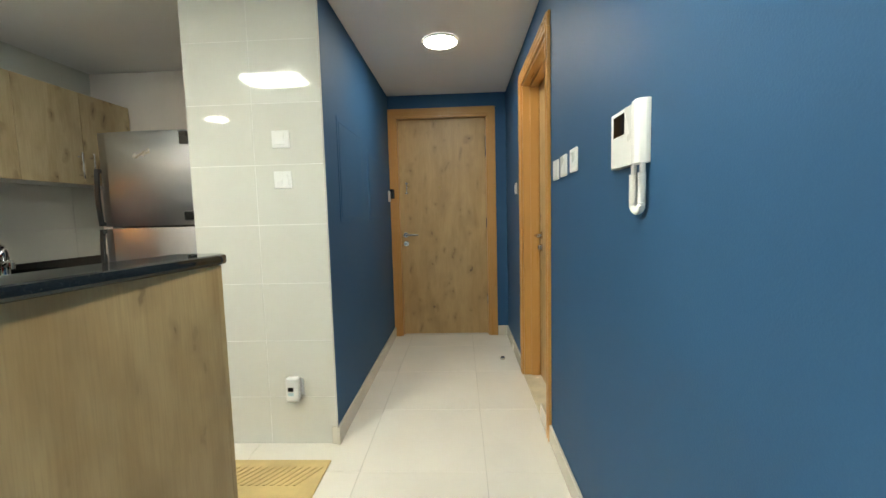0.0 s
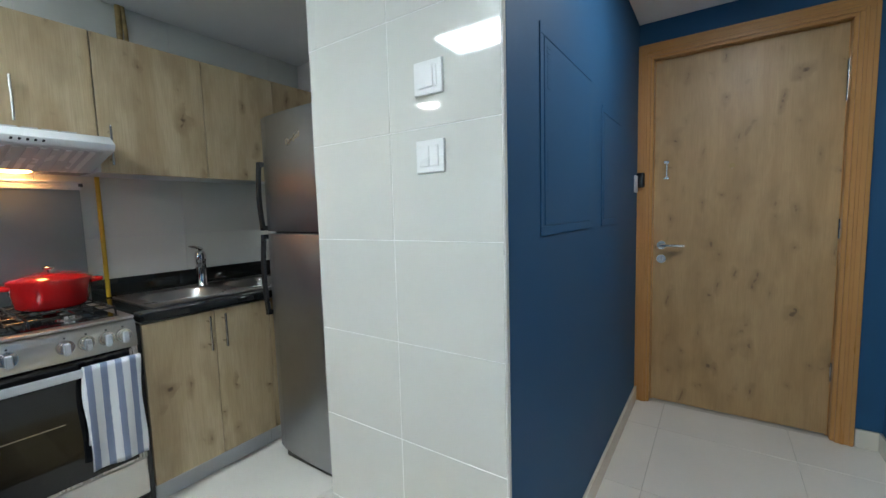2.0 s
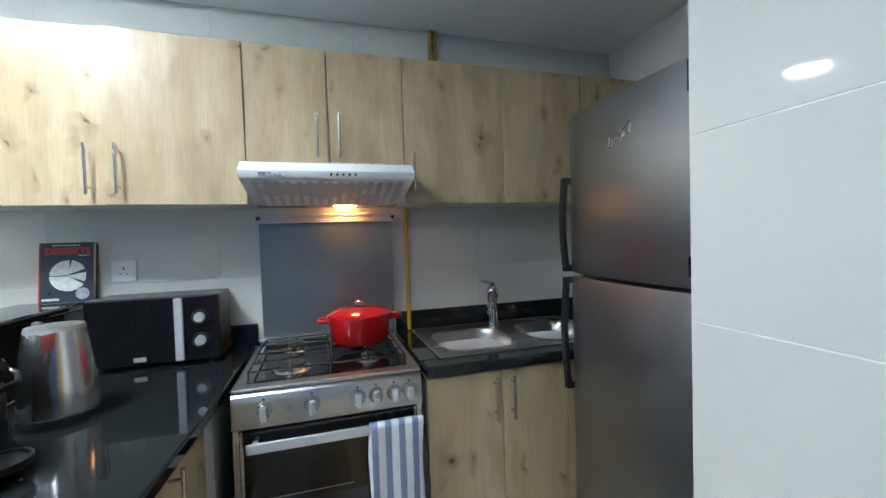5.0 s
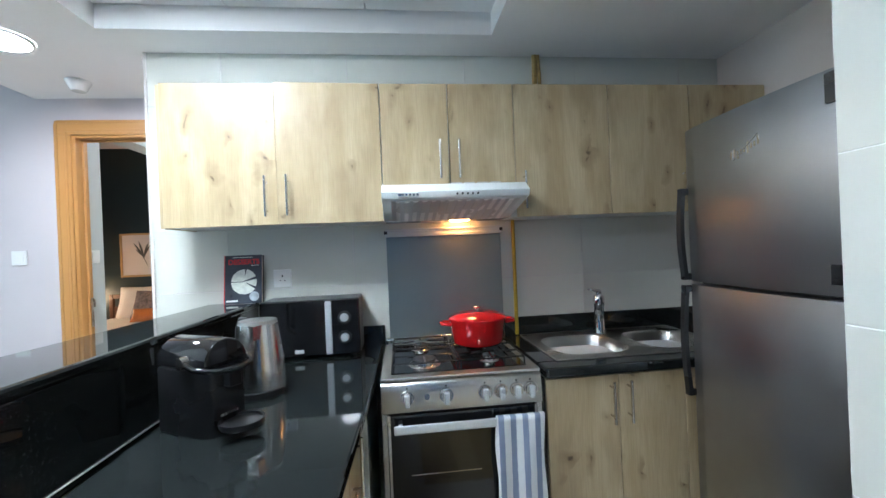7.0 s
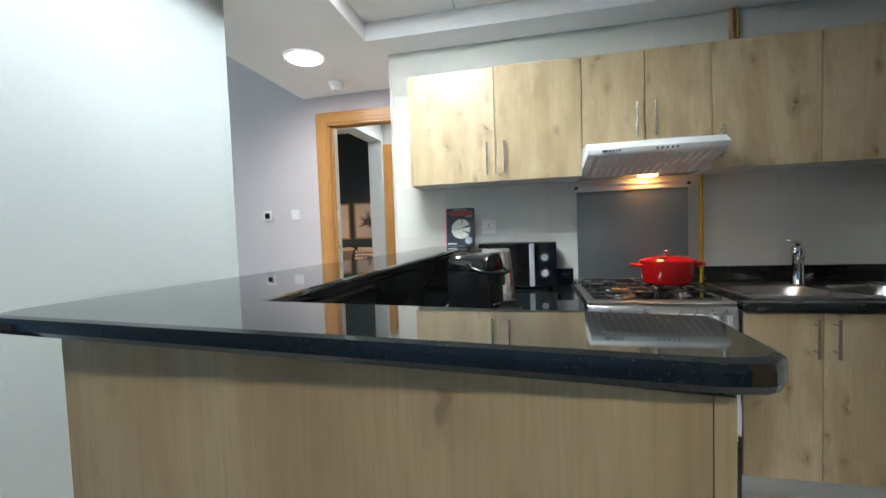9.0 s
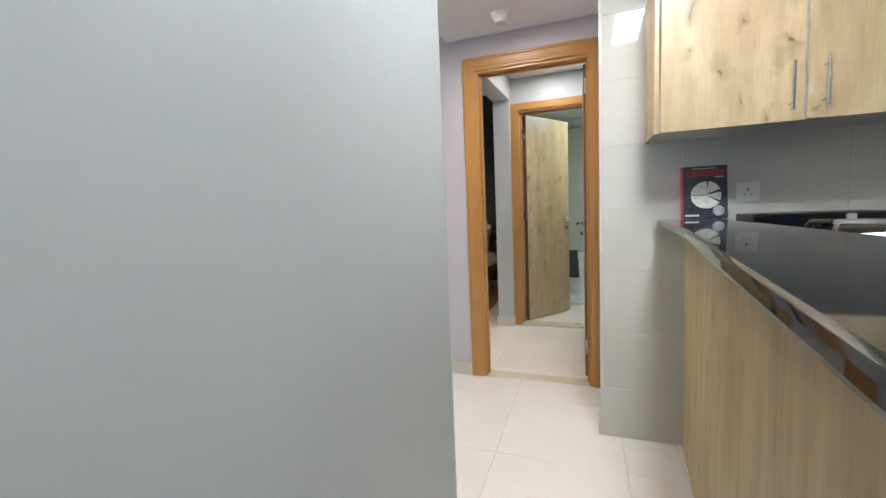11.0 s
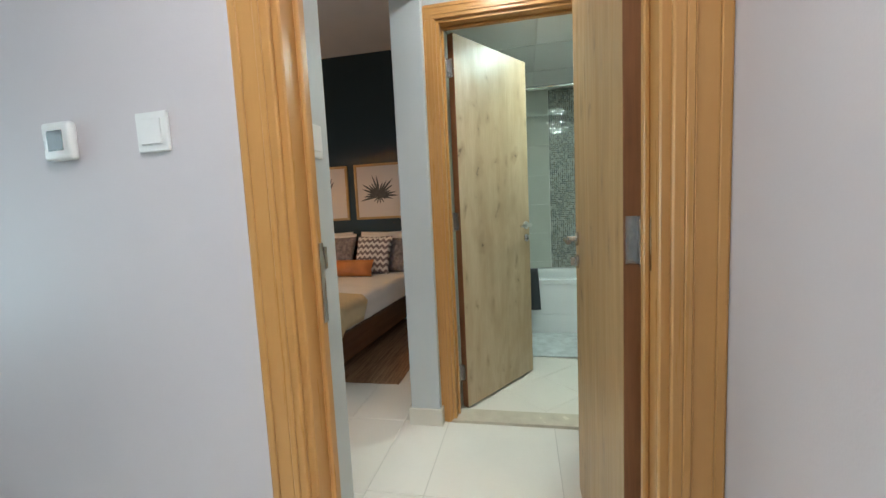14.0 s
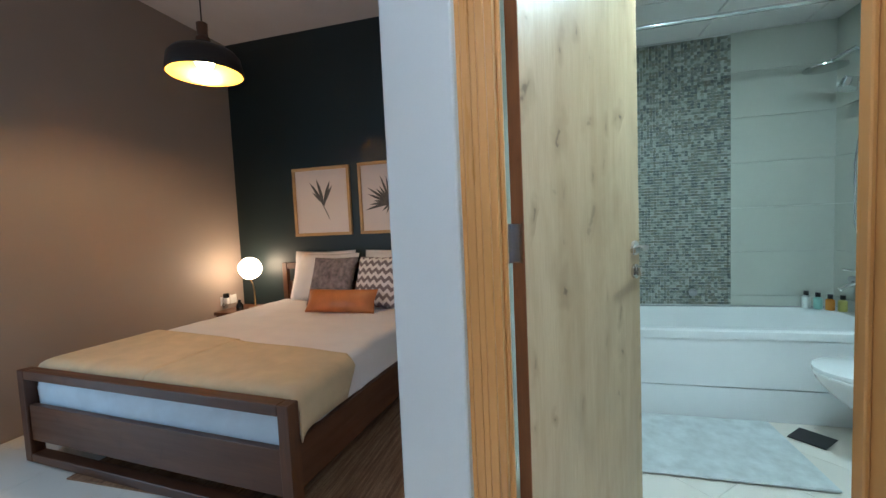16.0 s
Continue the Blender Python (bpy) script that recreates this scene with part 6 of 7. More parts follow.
for k, (y0, z0, w, h) in enumerate(((-1.413, 1.095, 0.61, 0.655), (-0.712, 1.095, 0.60, 0.66))):
    t = thing("framed_print", ("oak framed print of a grey tulip leaf sprig", "oak framed print of a spiky grey agave plant")[k], "picture", (-6.31, y0 + w / 2, z0), group="prints above the bed")
    for a in ((-w / 2, 0, w / 2, 0.028), (-w / 2, h - 0.028, w / 2, h)):
        part("frame_rail", B((0.0005, a[0], a[1], 0.028, a[2], a[3]), bev=0.002), PICWOOD, t, "oak frame rail")
    for s in (-1, 1):
        y_ = s * (w / 2 - 0.014)
        part("frame_stile", B((0.0005, y_ - 0.014, 0.0285, 0.027, y_ + 0.014, h - 0.0285), bev=0.002), PICWOOD, t, "oak frame stile")
    part("paper", B((0.0005, -w / 2 + 0.028, 0.028, 0.012, w / 2 - 0.028, h - 0.028)), MATTE, t, "pale paper")
    if k == 0:
        leaves = [((0.01, 0.30), -26, 0.25, 0.028), ((0.015, 0.28), -8, 0.27, 0.034), ((0.02, 0.28), 12, 0.25, 0.034), ((0.02, 0.30), 24, 0.20, 0.028), ((0.005, 0.31), -38, 0.15, 0.022), ((0.075, 0.15), -20, 0.17, 0.010)]
    else:
        leaves = [((0.0, 0.27), -96 + i * 12, 0.20 + 0.05 * math.cos(i * 1.7) + 0.03 * math.cos(radians(-96 + i * 12)), 0.024) for i in range(17)]
        leaves += [((0.0, 0.275), 110 + i * 28, 0.10, 0.016) for i in range(6)]
    for i, (base, ang, length, width) in enumerate(leaves):
        bm = bmesh.new()
        petal(bm, base, ang, length, width, 0.0124 + 0.0002 * (i % 5))
        part("drawn_leaf", bm, INK, t, "grey ink leaf")


# jute rug, woven in bands
def jute():
    m, nt, n, l, p = nodes_of("jute_weave")
    v = mapped(nt, (3.0, 60.0, 60.0), False)
    w = noise_tex(nt, v, 1.0, 4, 0.7)
    v2 = mapped(nt, (160, 160, 160), False)
    f = noise_tex(nt, v2, 1.0, 2)
    c = mix(nt, ramp(nt, w, 0.35, 0.65), (0.16, 0.075, 0.035), (0.36, 0.21, 0.11))
    c = mix(nt, ramp(nt, f, 0.4, 0.7, 0.0, 0.4), c, (0.1, 0.05, 0.025))
    l.new(c, p.inputs["Base Color"])
    p.inputs["Roughness"].default_value = 0.95
    bump(nt, w, 0.7, 0.003)
    return m


bm = bmesh.new()
rows = [(-1.30 + k * 0.0205 + j * 0.00683, 0.0095 if j else 0.0075) for k in range(84) for j in range(3)] + [(0.424, 0.0075)]
prism(bm, [(-1.30, 0.001)] + rows + [(0.424, 0.001)], -5.75, -4.175, "x")
single("jute_rug", bm, jute(), "brown woven jute rug lying partly under the bed", "rug")

# balcony door of the bedroom, outside the walked view, with the sky's light in its opening
w2 = tagged(new("window_bedroom"), "beige framed bedroom balcony door", "window", "", "structure")
w2.matrix_world = pose(-3.2, -2.175, 0)
FB = surface("beige_frame_paint", (0.55, 0.44, 0.36), 0.5, vary=0.03)
for b in ((-0.55, -0.05, 0, -0.49, 0.05, 2.30), (0.49, -0.05, 0, 0.55, 0.05, 2.30), (-0.489, -0.05, 2.24, 0.489, 0.05, 2.30), (-0.489, -0.05, 0.0, 0.489, 0.05, 0.05)):
    part("window_frame", B(b, bev=0.003), FB, w2, "beige frame bar")
sky_lamp = new("bedroom_window_light", bpy.data.lights.new("bedroom_window_light", "AREA"))
sky_lamp.data.shape, sky_lamp.data.size, sky_lamp.data.size_y = "RECTANGLE", 0.96, 2.1
sky_lamp.data.energy, sky_lamp.data.color = 15.0, (0.62, 0.84, 1.0)
sky_lamp.matrix_world = look((-3.2, -2.11, 1.15), (-3.2, 0.0, 0.9))

# ---- bathroom ----
t = thing("bathtub", "white panelled bathtub along the tiled wall", "bathtub", (-5.68, 1.805, 0))
RW, RL = 0.345, 0.980
bm = bmesh.new()
def ring(w, l_, r, z):
    return [bm.verts.new((x, y, z)) for x, y in rounded(w, l_, r, 6)]


r0 = ring(2 * RW, 2 * RL, 0.01, 0.455)
r1 = ring(2 * RW, 2 * RL, 0.012, 0.498)
r2 = ring(2 * RW - 0.02, 2 * RL - 0.02, 0.02, 0.505)
r3 = ring(2 * RW - 0.12, 2 * RL - 0.14, 0.16, 0.503)
r4 = ring(2 * RW - 0.15, 2 * RL - 0.20, 0.17, 0.46)
r5 = ring(2 * RW - 0.26, 2 * RL - 0.50, 0.14, 0.13)
for a, b in ((r0, r1), (r1, r2), (r2, r3), (r3, r4), (r4, r5)):
    m_ = len(a)
    for i in range(m_):
        bm.faces.new((a[i], a[(i + 1) % m_], b[(i + 1) % m_], b[i]))
bm.faces.new(r5[::-1])
part("tub", bm, WHITEGLOSS, t, "white acrylic tub", 40)
part("front_panel", B((RW - 0.020, -RL, 0.185, RW - 0.006, RL, 0.4545), bev=0.002), WHITEGLOSS, t, "upper white front panel")
part("lower_panel", B((RW - 0.022, -RL, 0.0, RW - 0.010, RL, 0.180), bev=0.002), WHITEGLOSS, t, "lower white front panel")
t = thing("overflow_plate", "round chrome plate on the mosaic above the tub", "fitting", (-6.016, 1.955, 0.60))
bm = bmesh.new()
cyl(bm, (0.0, 0, 0), (0.03, 0, 0), 0.033, 0.028, n=24)
part("disc", bm, CHROME, t, "", 40)

t = thing("bath_mixer", "chrome bath mixer on the tiled wall above the tub", "tap", (-5.66, 2.78, 0.72))
bm = bmesh.new()
cyl(bm, (-0.10, -0.055, 0), (0.10, -0.055, 0), 0.022, n=20)
cyl(bm, (-0.075, 0, 0), (-0.075, -0.055, 0), 0.016, n=16)
cyl(bm, (0.075, 0, 0), (0.075, -0.055, 0), 0.016, n=16)
part("body", bm, CHROME, t, "", 40)
bm = bmesh.new()
tube(bm, [(0, -0.07, -0.01), (0, -0.13, -0.02), (0, -0.17, -0.045)], 0.013, 12)
part("spout", bm, CHROME, t, "", 40)
bm = bmesh.new()
tube(bm, [(0, -0.055, 0.02), (0, -0.065, 0.055), (0, -0.16, 0.075)], 0.007, 10)
part("lever", bm, CHROME, t, "", 40)
t = thing("shower_set", "chrome shower rail with a hand shower and round head", "shower", (-5.66, 2.78, 1.1))
bm = bmesh.new()
cyl(bm, (0, -0.05, 0.0), (0, -0.05, 0.95), 0.010, n=14)
for z in (0.06, 0.90):
    cyl(bm, (0, 0, z), (0, -0.05, z), 0.009, n=12)
part("rail", bm, CHROME, t, "chrome rail", 40)
bm = bmesh.new()
tube(bm, [(0, -0.05, 0.90), (0, -0.12, 0.93), (-0.02, -0.22, 0.88)], 0.010, 12)
lathe(bm, [(0.0, 0.02), (0.02, 0.02), (0.10, 0.0), (0.10, -0.008), (0.0, -0.008)], (-0.03, -0.24, 0.85), 28)
part("shower_head", bm, CHROME, t, "round shower head", 40)
bm = bmesh.new()
tube(bm, [(0.0, -0.05, 0.72), (0.02, -0.09, 0.745), (0.03, -0.18, 0.765)], 0.012, 12)
cyl(bm, (0.03, -0.16, 0.75), (0.035, -0.175, 0.70), 0.035, 0.045, n=24)
part("hand_shower", bm, CHROME, t, "hand shower", 40)
bm = bmesh.new()
tube(bm, [(0.0, -0.06, 0.70), (-0.03, -0.09, 0.3), (-0.02, -0.09, -0.05), (0.03, -0.08, -0.22), (0.0, -0.06, -0.36)], 0.007, 10)
part("hose", bm, CHROME, t, "chrome hose", 60)
bm = bmesh.new()
cyl(bm, (-5.30, 0.8225, 2.165), (-5.30, 2.785, 2.165), 0.0125, n=16)
single("shower_rod", bm, CHROME, "straight chrome shower curtain rod under the ceiling", "curtain rod", smooth=40)
for k, (c, h) in enumerate((((0.70, 0.72, 0.68), 0.09), ((0.30, 0.55, 0.50), 0.085), ((0.60, 0.25, 0.04), 0.08), ((0.45, 0.42, 0.12), 0.08))):
    t = thing("shampoo_bottle", ("small white bottle with a black cap on the tub rim", "small teal bottle with a black cap on the tub rim", "small amber bottle with a black cap on the tub rim", "small olive bottle with a black cap on the tub rim")[k], "bottle", (-5.955 + k * 0.035, 2.60 + k * 0.045, 0.5065), group="bottles on the tub")
    bm = bmesh.new()
    lathe(bm, [(0.0, 0), (0.022, 0), (0.023, 0.006), (0.023, h * 0.8), (0.012, h * 0.9), (0.0, h * 0.9)], n=20)
    part("body", bm, surface("bottle_%d" % k, c, 0.3, relief=0.0), t, "", 40)
    bm = bmesh.new()
    lathe(bm, [(0.0135, h * 0.9 + 0.001), (0.0135, h + 0.02), (0.0, h + 0.02)], n=18)
    part("cap", bm, BLACKPL, t, "black cap", 40)

# dark towel hanging over the rim
bm = bmesh.new()
g = []
for i in range(9):
    row = []
    for j in range(15):
        u, v = i / 8, j / 14
        z = 0.60 - 0.36 * v
        row.append(bm.verts.new((-5.325 + 0.05 * (1 if v > 0 else 0) * min(1, 0.4 + v) + 0.008 * math.sin(u * 9 + v * 2), 1.23 + 0.165 * u + 0.02 * v, z)))
    g.append(row)
for i in range(8):
    for j in range(14):
        bm.faces.new((g[i][j], g[i + 1][j], g[i + 1][j + 1], g[i][j + 1]))
ob = single("shower_curtain", bm, surface("dark_towel", (0.05, 0.055, 0.06), 0.95, vary=0.1), "dark grey gathered shower curtain end hanging over the tub rim", "shower curtain", smooth=180)
sm = ob.modifiers.new("thick", "SOLIDIFY")
sm.thickness = 0.006
BATHMAT = surface("grey_marled_mat", (0.56, 0.60, 0.60), 0.95, vary=0.12, scale=14, fine=250, relief=0.4)
single("bath_mat", B((-5.318, 0.95, 0.006, -4.74, 2.11, 0.018), bev=0.005), BATHMAT, "pale grey marled bath mat on the bathroom floor", "bath mat")

t = thing("toilet", "white wall hung toilet with a closed lid", "toilet", (-5.02, 2.79, 0))
bm = bmesh.new()
secs = []
for k, (z, ln, w) in enumerate(((0.10, 0.30, 0.16), (0.18, 0.40, 0.22), (0.28, 0.52, 0.31), (0.36, 0.585, 0.355), (0.385, 0.59, 0.36))):
    pts = []
    for i in range(19):
        a = math.pi * i / 18
        pts.append((w / 2 * math.cos(a), -(ln - w / 2) - w / 2 * 1.15 * math.sin(a) + 0.0))
    secs.append([bm.verts.new((w / 2, -0.001, z))] + [bm.verts.new((x, y, z)) for x, y in pts] + [bm.verts.new((-w / 2, -0.001, z))])
for a, b in zip(secs, secs[1:]):
    for i in range(len(a)):
        bm.faces.new((a[i], a[(i + 1) % len(a)], b[(i + 1) % len(a)], b[i]))
bm.faces.new(secs[0][::-1])
bm.faces.new(secs[-1])
part("bowl", bm, WHITEGLOSS, t, "white ceramic bowl", 40)
for nm, z0, z1, lab in (("seat", 0.387, 0.402, "white seat"), ("lid", 0.404, 0.424, "white closed lid")):
    bm = bmesh.new()
    w, ln = 0.37, 0.60
    pts = [(w / 2, -0.12)] + [(w / 2 * math.cos(math.pi * i / 18), -(ln - w / 2) - w / 2 * 1.15 * math.sin(math.pi * i / 18)) for i in range(19)] + [(-w / 2, -0.12)]
    prism(bm, pts, z0, z1, "z", 0.004)
    part(nm, bm, WHITEGLOSS, t, lab, 40)
t = thing("bathroom_drain", "square dark steel floor drain beside the toilet", "floor drain", (-5.19, 2.24, 0.004), 45)
part("frame", B((-0.075, -0.075, 0.0, 0.075, 0.075, 0.003)), DARKMETAL, t)

# ---- living room, glimpsed beside the pillar ----
t = thing("tv_console", "low walnut television console on dark metal legs", "tv stand", (-2.341, -1.479, 0), -2.75)
x0, x1, y0, y1 = -0.170, 0.19, -0.86, 0.86
part("top", B((x0, y0, 0.465, x1, y1, 0.49), bev=0.002), CHERRYY, t, "walnut top")
part("bottom", B((x0, y0, 0.155, x1, y1, 0.175), bev=0.002), CHERRYY, t, "walnut bottom")
for y in (y0, y1 - 0.022, -0.011):
    part("side", B((x0, y, 0.1755, x1, y + 0.022, 0.4645)), CHERRYZ, t, "walnut side board")
part("back", B((x0, y0 + 0.0225, 0.176, x0 + 0.012, y1 - 0.0225, 0.464)), CHERRYY, t, "walnut back")
part("shelf", B((x0 + 0.013, y0 + 0.023, 0.345, x1 - 0.01, y1 - 0.023, 0.360)), CHERRYY, t, "walnut shelf")
for y in (y0 + 0.024, 0.013):
    part("drawer", B((x1 - 0.016, y, 0.18, x1, y + 0.822, 0.343), bev=0.002), CHERRYY, t, "walnut drawer front")
for y in (y0 + 0.02, y1 - 0.02):
    for x in (x0 + 0.02, x1 - 0.02):
        bm = bmesh.new()
        cyl(bm, (x, y, 0.1545), (x, y + (0.01 if y > 0 else -0.01), 0.0), 0.013, 0.010, n=12)
        part("leg", bm, DARKMETAL, t, "dark metal leg", 40)
    part("cross_bar", B((x0 + 0.03, y - 0.008, 0.135, x1 - 0.03, y + 0.008, 0.1545)), DARKMETAL, t, "dark metal cross bar")
t = thing("television", "flat black television on the walnut console", "television", (-2.353, -1.524, 0.49), -2.75)
part("panel", B((-0.02, -0.60, 0.085, 0.012, 0.605, 0.61), bev=0.003), BLACKPL, t, "thin black panel")
part("screen", B((0.0122, -0.588, 0.105, 0.0130, 0.593, 0.60)), BLACKGLOSS, t, "dark glossy screen")
for y in (-0.42, 0.50):
    bm = bmesh.new()
    tube(bm, [(0.10, y + 0.02, 0.004), (0.0, y, 0.10), (-0.10, y + 0.02, 0.004)], 0.007, 8)
    part("stand_leg", bm, DARKMETAL, t, "thin dark stand leg", 40)
t = thing("tissue_box", "white and grey marbled box on the console", "box", (-2.370, -0.755, 0.4905))
part("box", B((-0.05, -0.05, 0, 0.05, 0.05, 0.085), bev=0.004), surface("marbled_card", (0.55, 0.56, 0.56), 0.4, vary=0.5, scale=22), t)
t = thing("candle_jar", "short dark candle jar on the console", "candle", (-2.195, -0.770, 0.4905))
bm = bmesh.new()
lathe(bm, [(0.0, 0), (0.042, 0), (0.043, 0.06), (0.038, 0.06), (0.037, 0.045), (0.0, 0.045)], n=28)
part("jar", bm, BLACKGLOSS, t, "", 40)

SOFA = surface("dark_brown_fabric", (0.045, 0.028, 0.028), 0.85, vary=0.1, scale=10, fine=350, relief=0.4)
SEATF = surface("lavender_grey_fabric", (0.23, 0.20, 0.27), 0.9, vary=0.08, scale=10, fine=350, relief=0.4)
t = thing("sofa", "dark brown sofa with lavender grey seat cushions", "sofa", (0, -1.3, 0))
part("base", B((-0.66, -0.95, 0.085, 0.30, 0.56, 0.34), bev=0.02, seg=2), SOFA, t, "dark brown fabric base", 40)
part("trim", B((-0.655, -0.94, 0.065, 0.29, 0.555, 0.0845)), FRAMEY, t, "orange wood plinth strip")
part("seat_cushion", B((-0.65, -0.40, 0.341, 0.10, 0.555, 0.45), bev=0.03, seg=3), SEATF, t, "lavender grey seat cushion", 50)
part("backrest", B((0.101, -0.95, 0.341, 0.30, 0.555, 0.78), bev=0.04, seg=3), SOFA, t, "dark brown backrest", 50)
part("armrest", B((-0.65, -0.60, 0.341, 0.10, -0.42, 0.60), bev=0.04, seg=3), SOFA, t, "dark brown armrest", 50)
for x in (-0.6, 0.24):
    for y in (-0.88, 0.48):
        part("leg", B((x - 0.02, y - 0.02, 0, x + 0.02, y + 0.02, 0.0645)), DARKMETAL, t, "short dark leg")
cushion("sofa_cushion", "square grey patterned cushion on the sofa", 0.42, 0.42, 0.14, (-0.22, -1.42, 0.452), 14, 60, VELVET, "cushion")
single("living_rug", B((-1.7, -3.0, 0.001, 0.6, -0.86, 0.010), bev=0.003), surface("dark_rug", (0.08, 0.08, 0.10), 0.95, vary=0.3, scale=8, fine=300, relief=0.5), "dark blue grey rug before the sofa", "rug")

ALU = surface("beige_window_paint", (0.55, 0.44, 0.36), 0.5, vary=0.03)
w_ = tagged(new("window_balcony"), "beige framed sliding balcony window", "window", "", "structure")
w_.matrix_world = pose(-0.5, -4.28, 0)
for nm, b in (("window_frame", (-1.40, -0.05, 0, -1.33, 0.05, 2.35)), ("window_frame", (1.33, -0.05, 0, 1.40, 0.05, 2.35)), ("window_frame", (-1.33, -0.05, 2.27, 1.33, 0.05, 2.35)), ("window_frame", (-1.33, -0.05, 0.0, 1.33, 0.05, 0.06)), ("mullion", (-0.78, -0.04, 0.06, -0.69, 0.04, 2.27)), ("mullion", (0.30, -0.04, 0.06, 0.39, 0.04, 2.27))):
    part(nm, B(b, bev=0.003), ALU, w_, "beige frame bar")


def clear_glass():
    m, nt, n, l, p = nodes_of("window_glass")
    p.inputs["Base Color"].default_value = (0.75, 0.95, 0.95, 1)
    p.inputs["Roughness"].default_value = 0.0
    p.inputs["Transmission Weight"].default_value = 1.0
    p.inputs["IOR"].default_value = 1.1
    return m


GLASS = clear_glass()
day = new("balcony_window_light", bpy.data.lights.new("balcony_window_light", "AREA"))
day.data.shape, day.data.size, day.data.size_y = "RECTANGLE", 2.6, 2.1
day.data.energy, day.data.color = 75.0, (0.70, 0.88, 1.0)
day.matrix_world = look((-0.5, -4.2, 1.2), (-1.0, 0.0, 1.1))

for a, b in ((-1.33, -0.78), (-0.69, 0.30), (0.39, 1.33)):
    pn = part("pane", B((a, -0.004, 0.06, b, 0.004, 2.27)), GLASS, w_, "tinted glass pane")
    pn.visible_shadow = False
struct("balcony_slab", B((-2.2, -5.7, -0.2, 1.4, -4.36, -0.02)), CEIL, "balcony floor slab", "balcony")
t = thing("balcony_rail", "dark metal balcony railing", "railing", (-0.5, -5.6, 0))
part("top_rail", B((-1.5, -0.02, 1.03, 1.7, 0.02, 1.07)), DARKMETAL, t, "dark top rail")
for k in range(24):
    part("baluster", B((-1.5 + k * 0.135, -0.008, -0.02, -1.484 + k * 0.135, 0.008, 1.03)), DARKMETAL, t, "dark baluster")
t = thing("apartment_building", "pale apartment block across the street", "building", (0, -26, -8.8))
part("wall", B((-16, -6, 0, 14, 0, 18)), surface("render_teal", (0.42, 0.52, 0.55), 0.8, vary=0.08, scale=0.5, fine=12), t, "pale rendered wall")
pane_mesh = None
for i in range(9):
    for j in range(5):
        x, z = -14.2 + i * 3.1, 1.2 + j * 3.3
        if pane_mesh is None:
            ob = part("window", B((0, 0.001, 0, 1.7, 0.05, 1.9)), surface("far_glass", (0.05, 0.14, 0.17), 0.15, relief=0.0), t, "dark window")
            pane_mesh = ob.data
        else:
            ob = new("window", pane_mesh)
            ob.parent = t
            tagged(ob, "dark window")
        ob.location = (x, 0, z)

# ---- tiles, laid one by one ----
MESHES = {}


def tile_at(parent, material, w, h, place, turn, th=0.011, gap=0.0011, name="tile", bev=0.0008):
    """One tile of w by h: its mesh is shared with all others of that size; local x and y across, z outwards."""
    key = (round(w, 3), round(h, 3), material.name, name, round(gap, 4))
    if key not in MESHES:
        bm = bmesh.new()
        g = gap
        b = bev
        lo = [bm.verts.new(p) for p in ((g, g, 0), (w - g, g, 0), (w - g, h - g, 0), (g, h - g, 0))]
        mid_ = [bm.verts.new(p) for p in ((g, g, th - b), (w - g, g, th - b), (w - g, h - g, th - b), (g, h - g, th - b))]
        hi = [bm.verts.new(p) for p in ((g + b, g + b, th), (w - g - b, g + b, th), (w - g - b, h - g - b, th), (g + b, h - g - b, th))]
        for p, q in ((lo, mid_), (mid_, hi)):
            for i in range(4):
                bm.faces.new((p[i], p[(i + 1) % 4], q[(i + 1) % 4], q[i]))
        bm.faces.new(hi)
        MESHES[key] = finish(name, bm, material)
    ob = new(name, MESHES[key])
    ob.parent = parent
    ob.matrix_basis = Matrix.Translation(place) @ turn
    return ob


def cuts(a, b, at, step):
    """The joints between a and b on the grid through at."""
    k = math.ceil((a - at) / step - 1e-6)
    out = [a]
    while at + k * step < b - 1e-6:
        if at + k * step > a + 0.012:
            out.append(at + k * step)
        k += 1
    if b - out[-1] < 0.012:
        out.pop()
    return out + [b]


def lay(parent, material, us, vs, place, turn, **kw):
    """Tiles in every cell of the joints us by vs."""
    for u0, u1 in zip(us, us[1:]):
        for v0, v1 in zip(vs, vs[1:]):
            tile_at(parent, material, u1 - u0, v1 - v0, place(u0, v0), turn, **kw)


OBS = {o.name: o for o in scene.objects}
FLAT = Matrix.Identity(4)
SOUTH = Matrix.Rotation(radians(90), 4, "X")                                  # x east, y up, faces south
EAST = Matrix.Rotation(radians(90), 4, "Z") @ Matrix.Rotation(radians(90), 4, "X")  # x north, y up, faces east
NORTH = Matrix.Rotation(radians(180), 4, "Z") @ Matrix.Rotation(radians(90), 4, "X")
zs = cuts(0.0, 2.32, 1.159, 0.3005)
lay(OBS["wall_column"], TILE, [-0.404, -0.07, 0.277], zs, lambda u, v: (u, 3.526, v), SOUTH, th=0.010)
lay(OBS["wall_kitchen_west"], TILE, cuts(1.577, 4.55, 1.915, 0.6), zs, lambda u, v: (-1.846, u, v), EAST, th=0.010)
struct("corner_trim", B((0.2775, 3.514, 0.0, 0.2845, 3.527, 2.32), bev=0.002), surface("cream_corner_trim", (0.60, 0.59, 0.55), 0.35), "thin cream corner trim", "trim")
struct("corner_trim", B((-1.8375, 1.562, 0.0, -1.834, 1.5765, 2.32), (-1.846, 1.562, 0.0, -1.8377, 1.5668, 2.32), bev=0.0012), surface("cream_trim", (0.66, 0.62, 0.58), 0.35), "thin cream corner trim", "trim")

F = OBS["floor"]
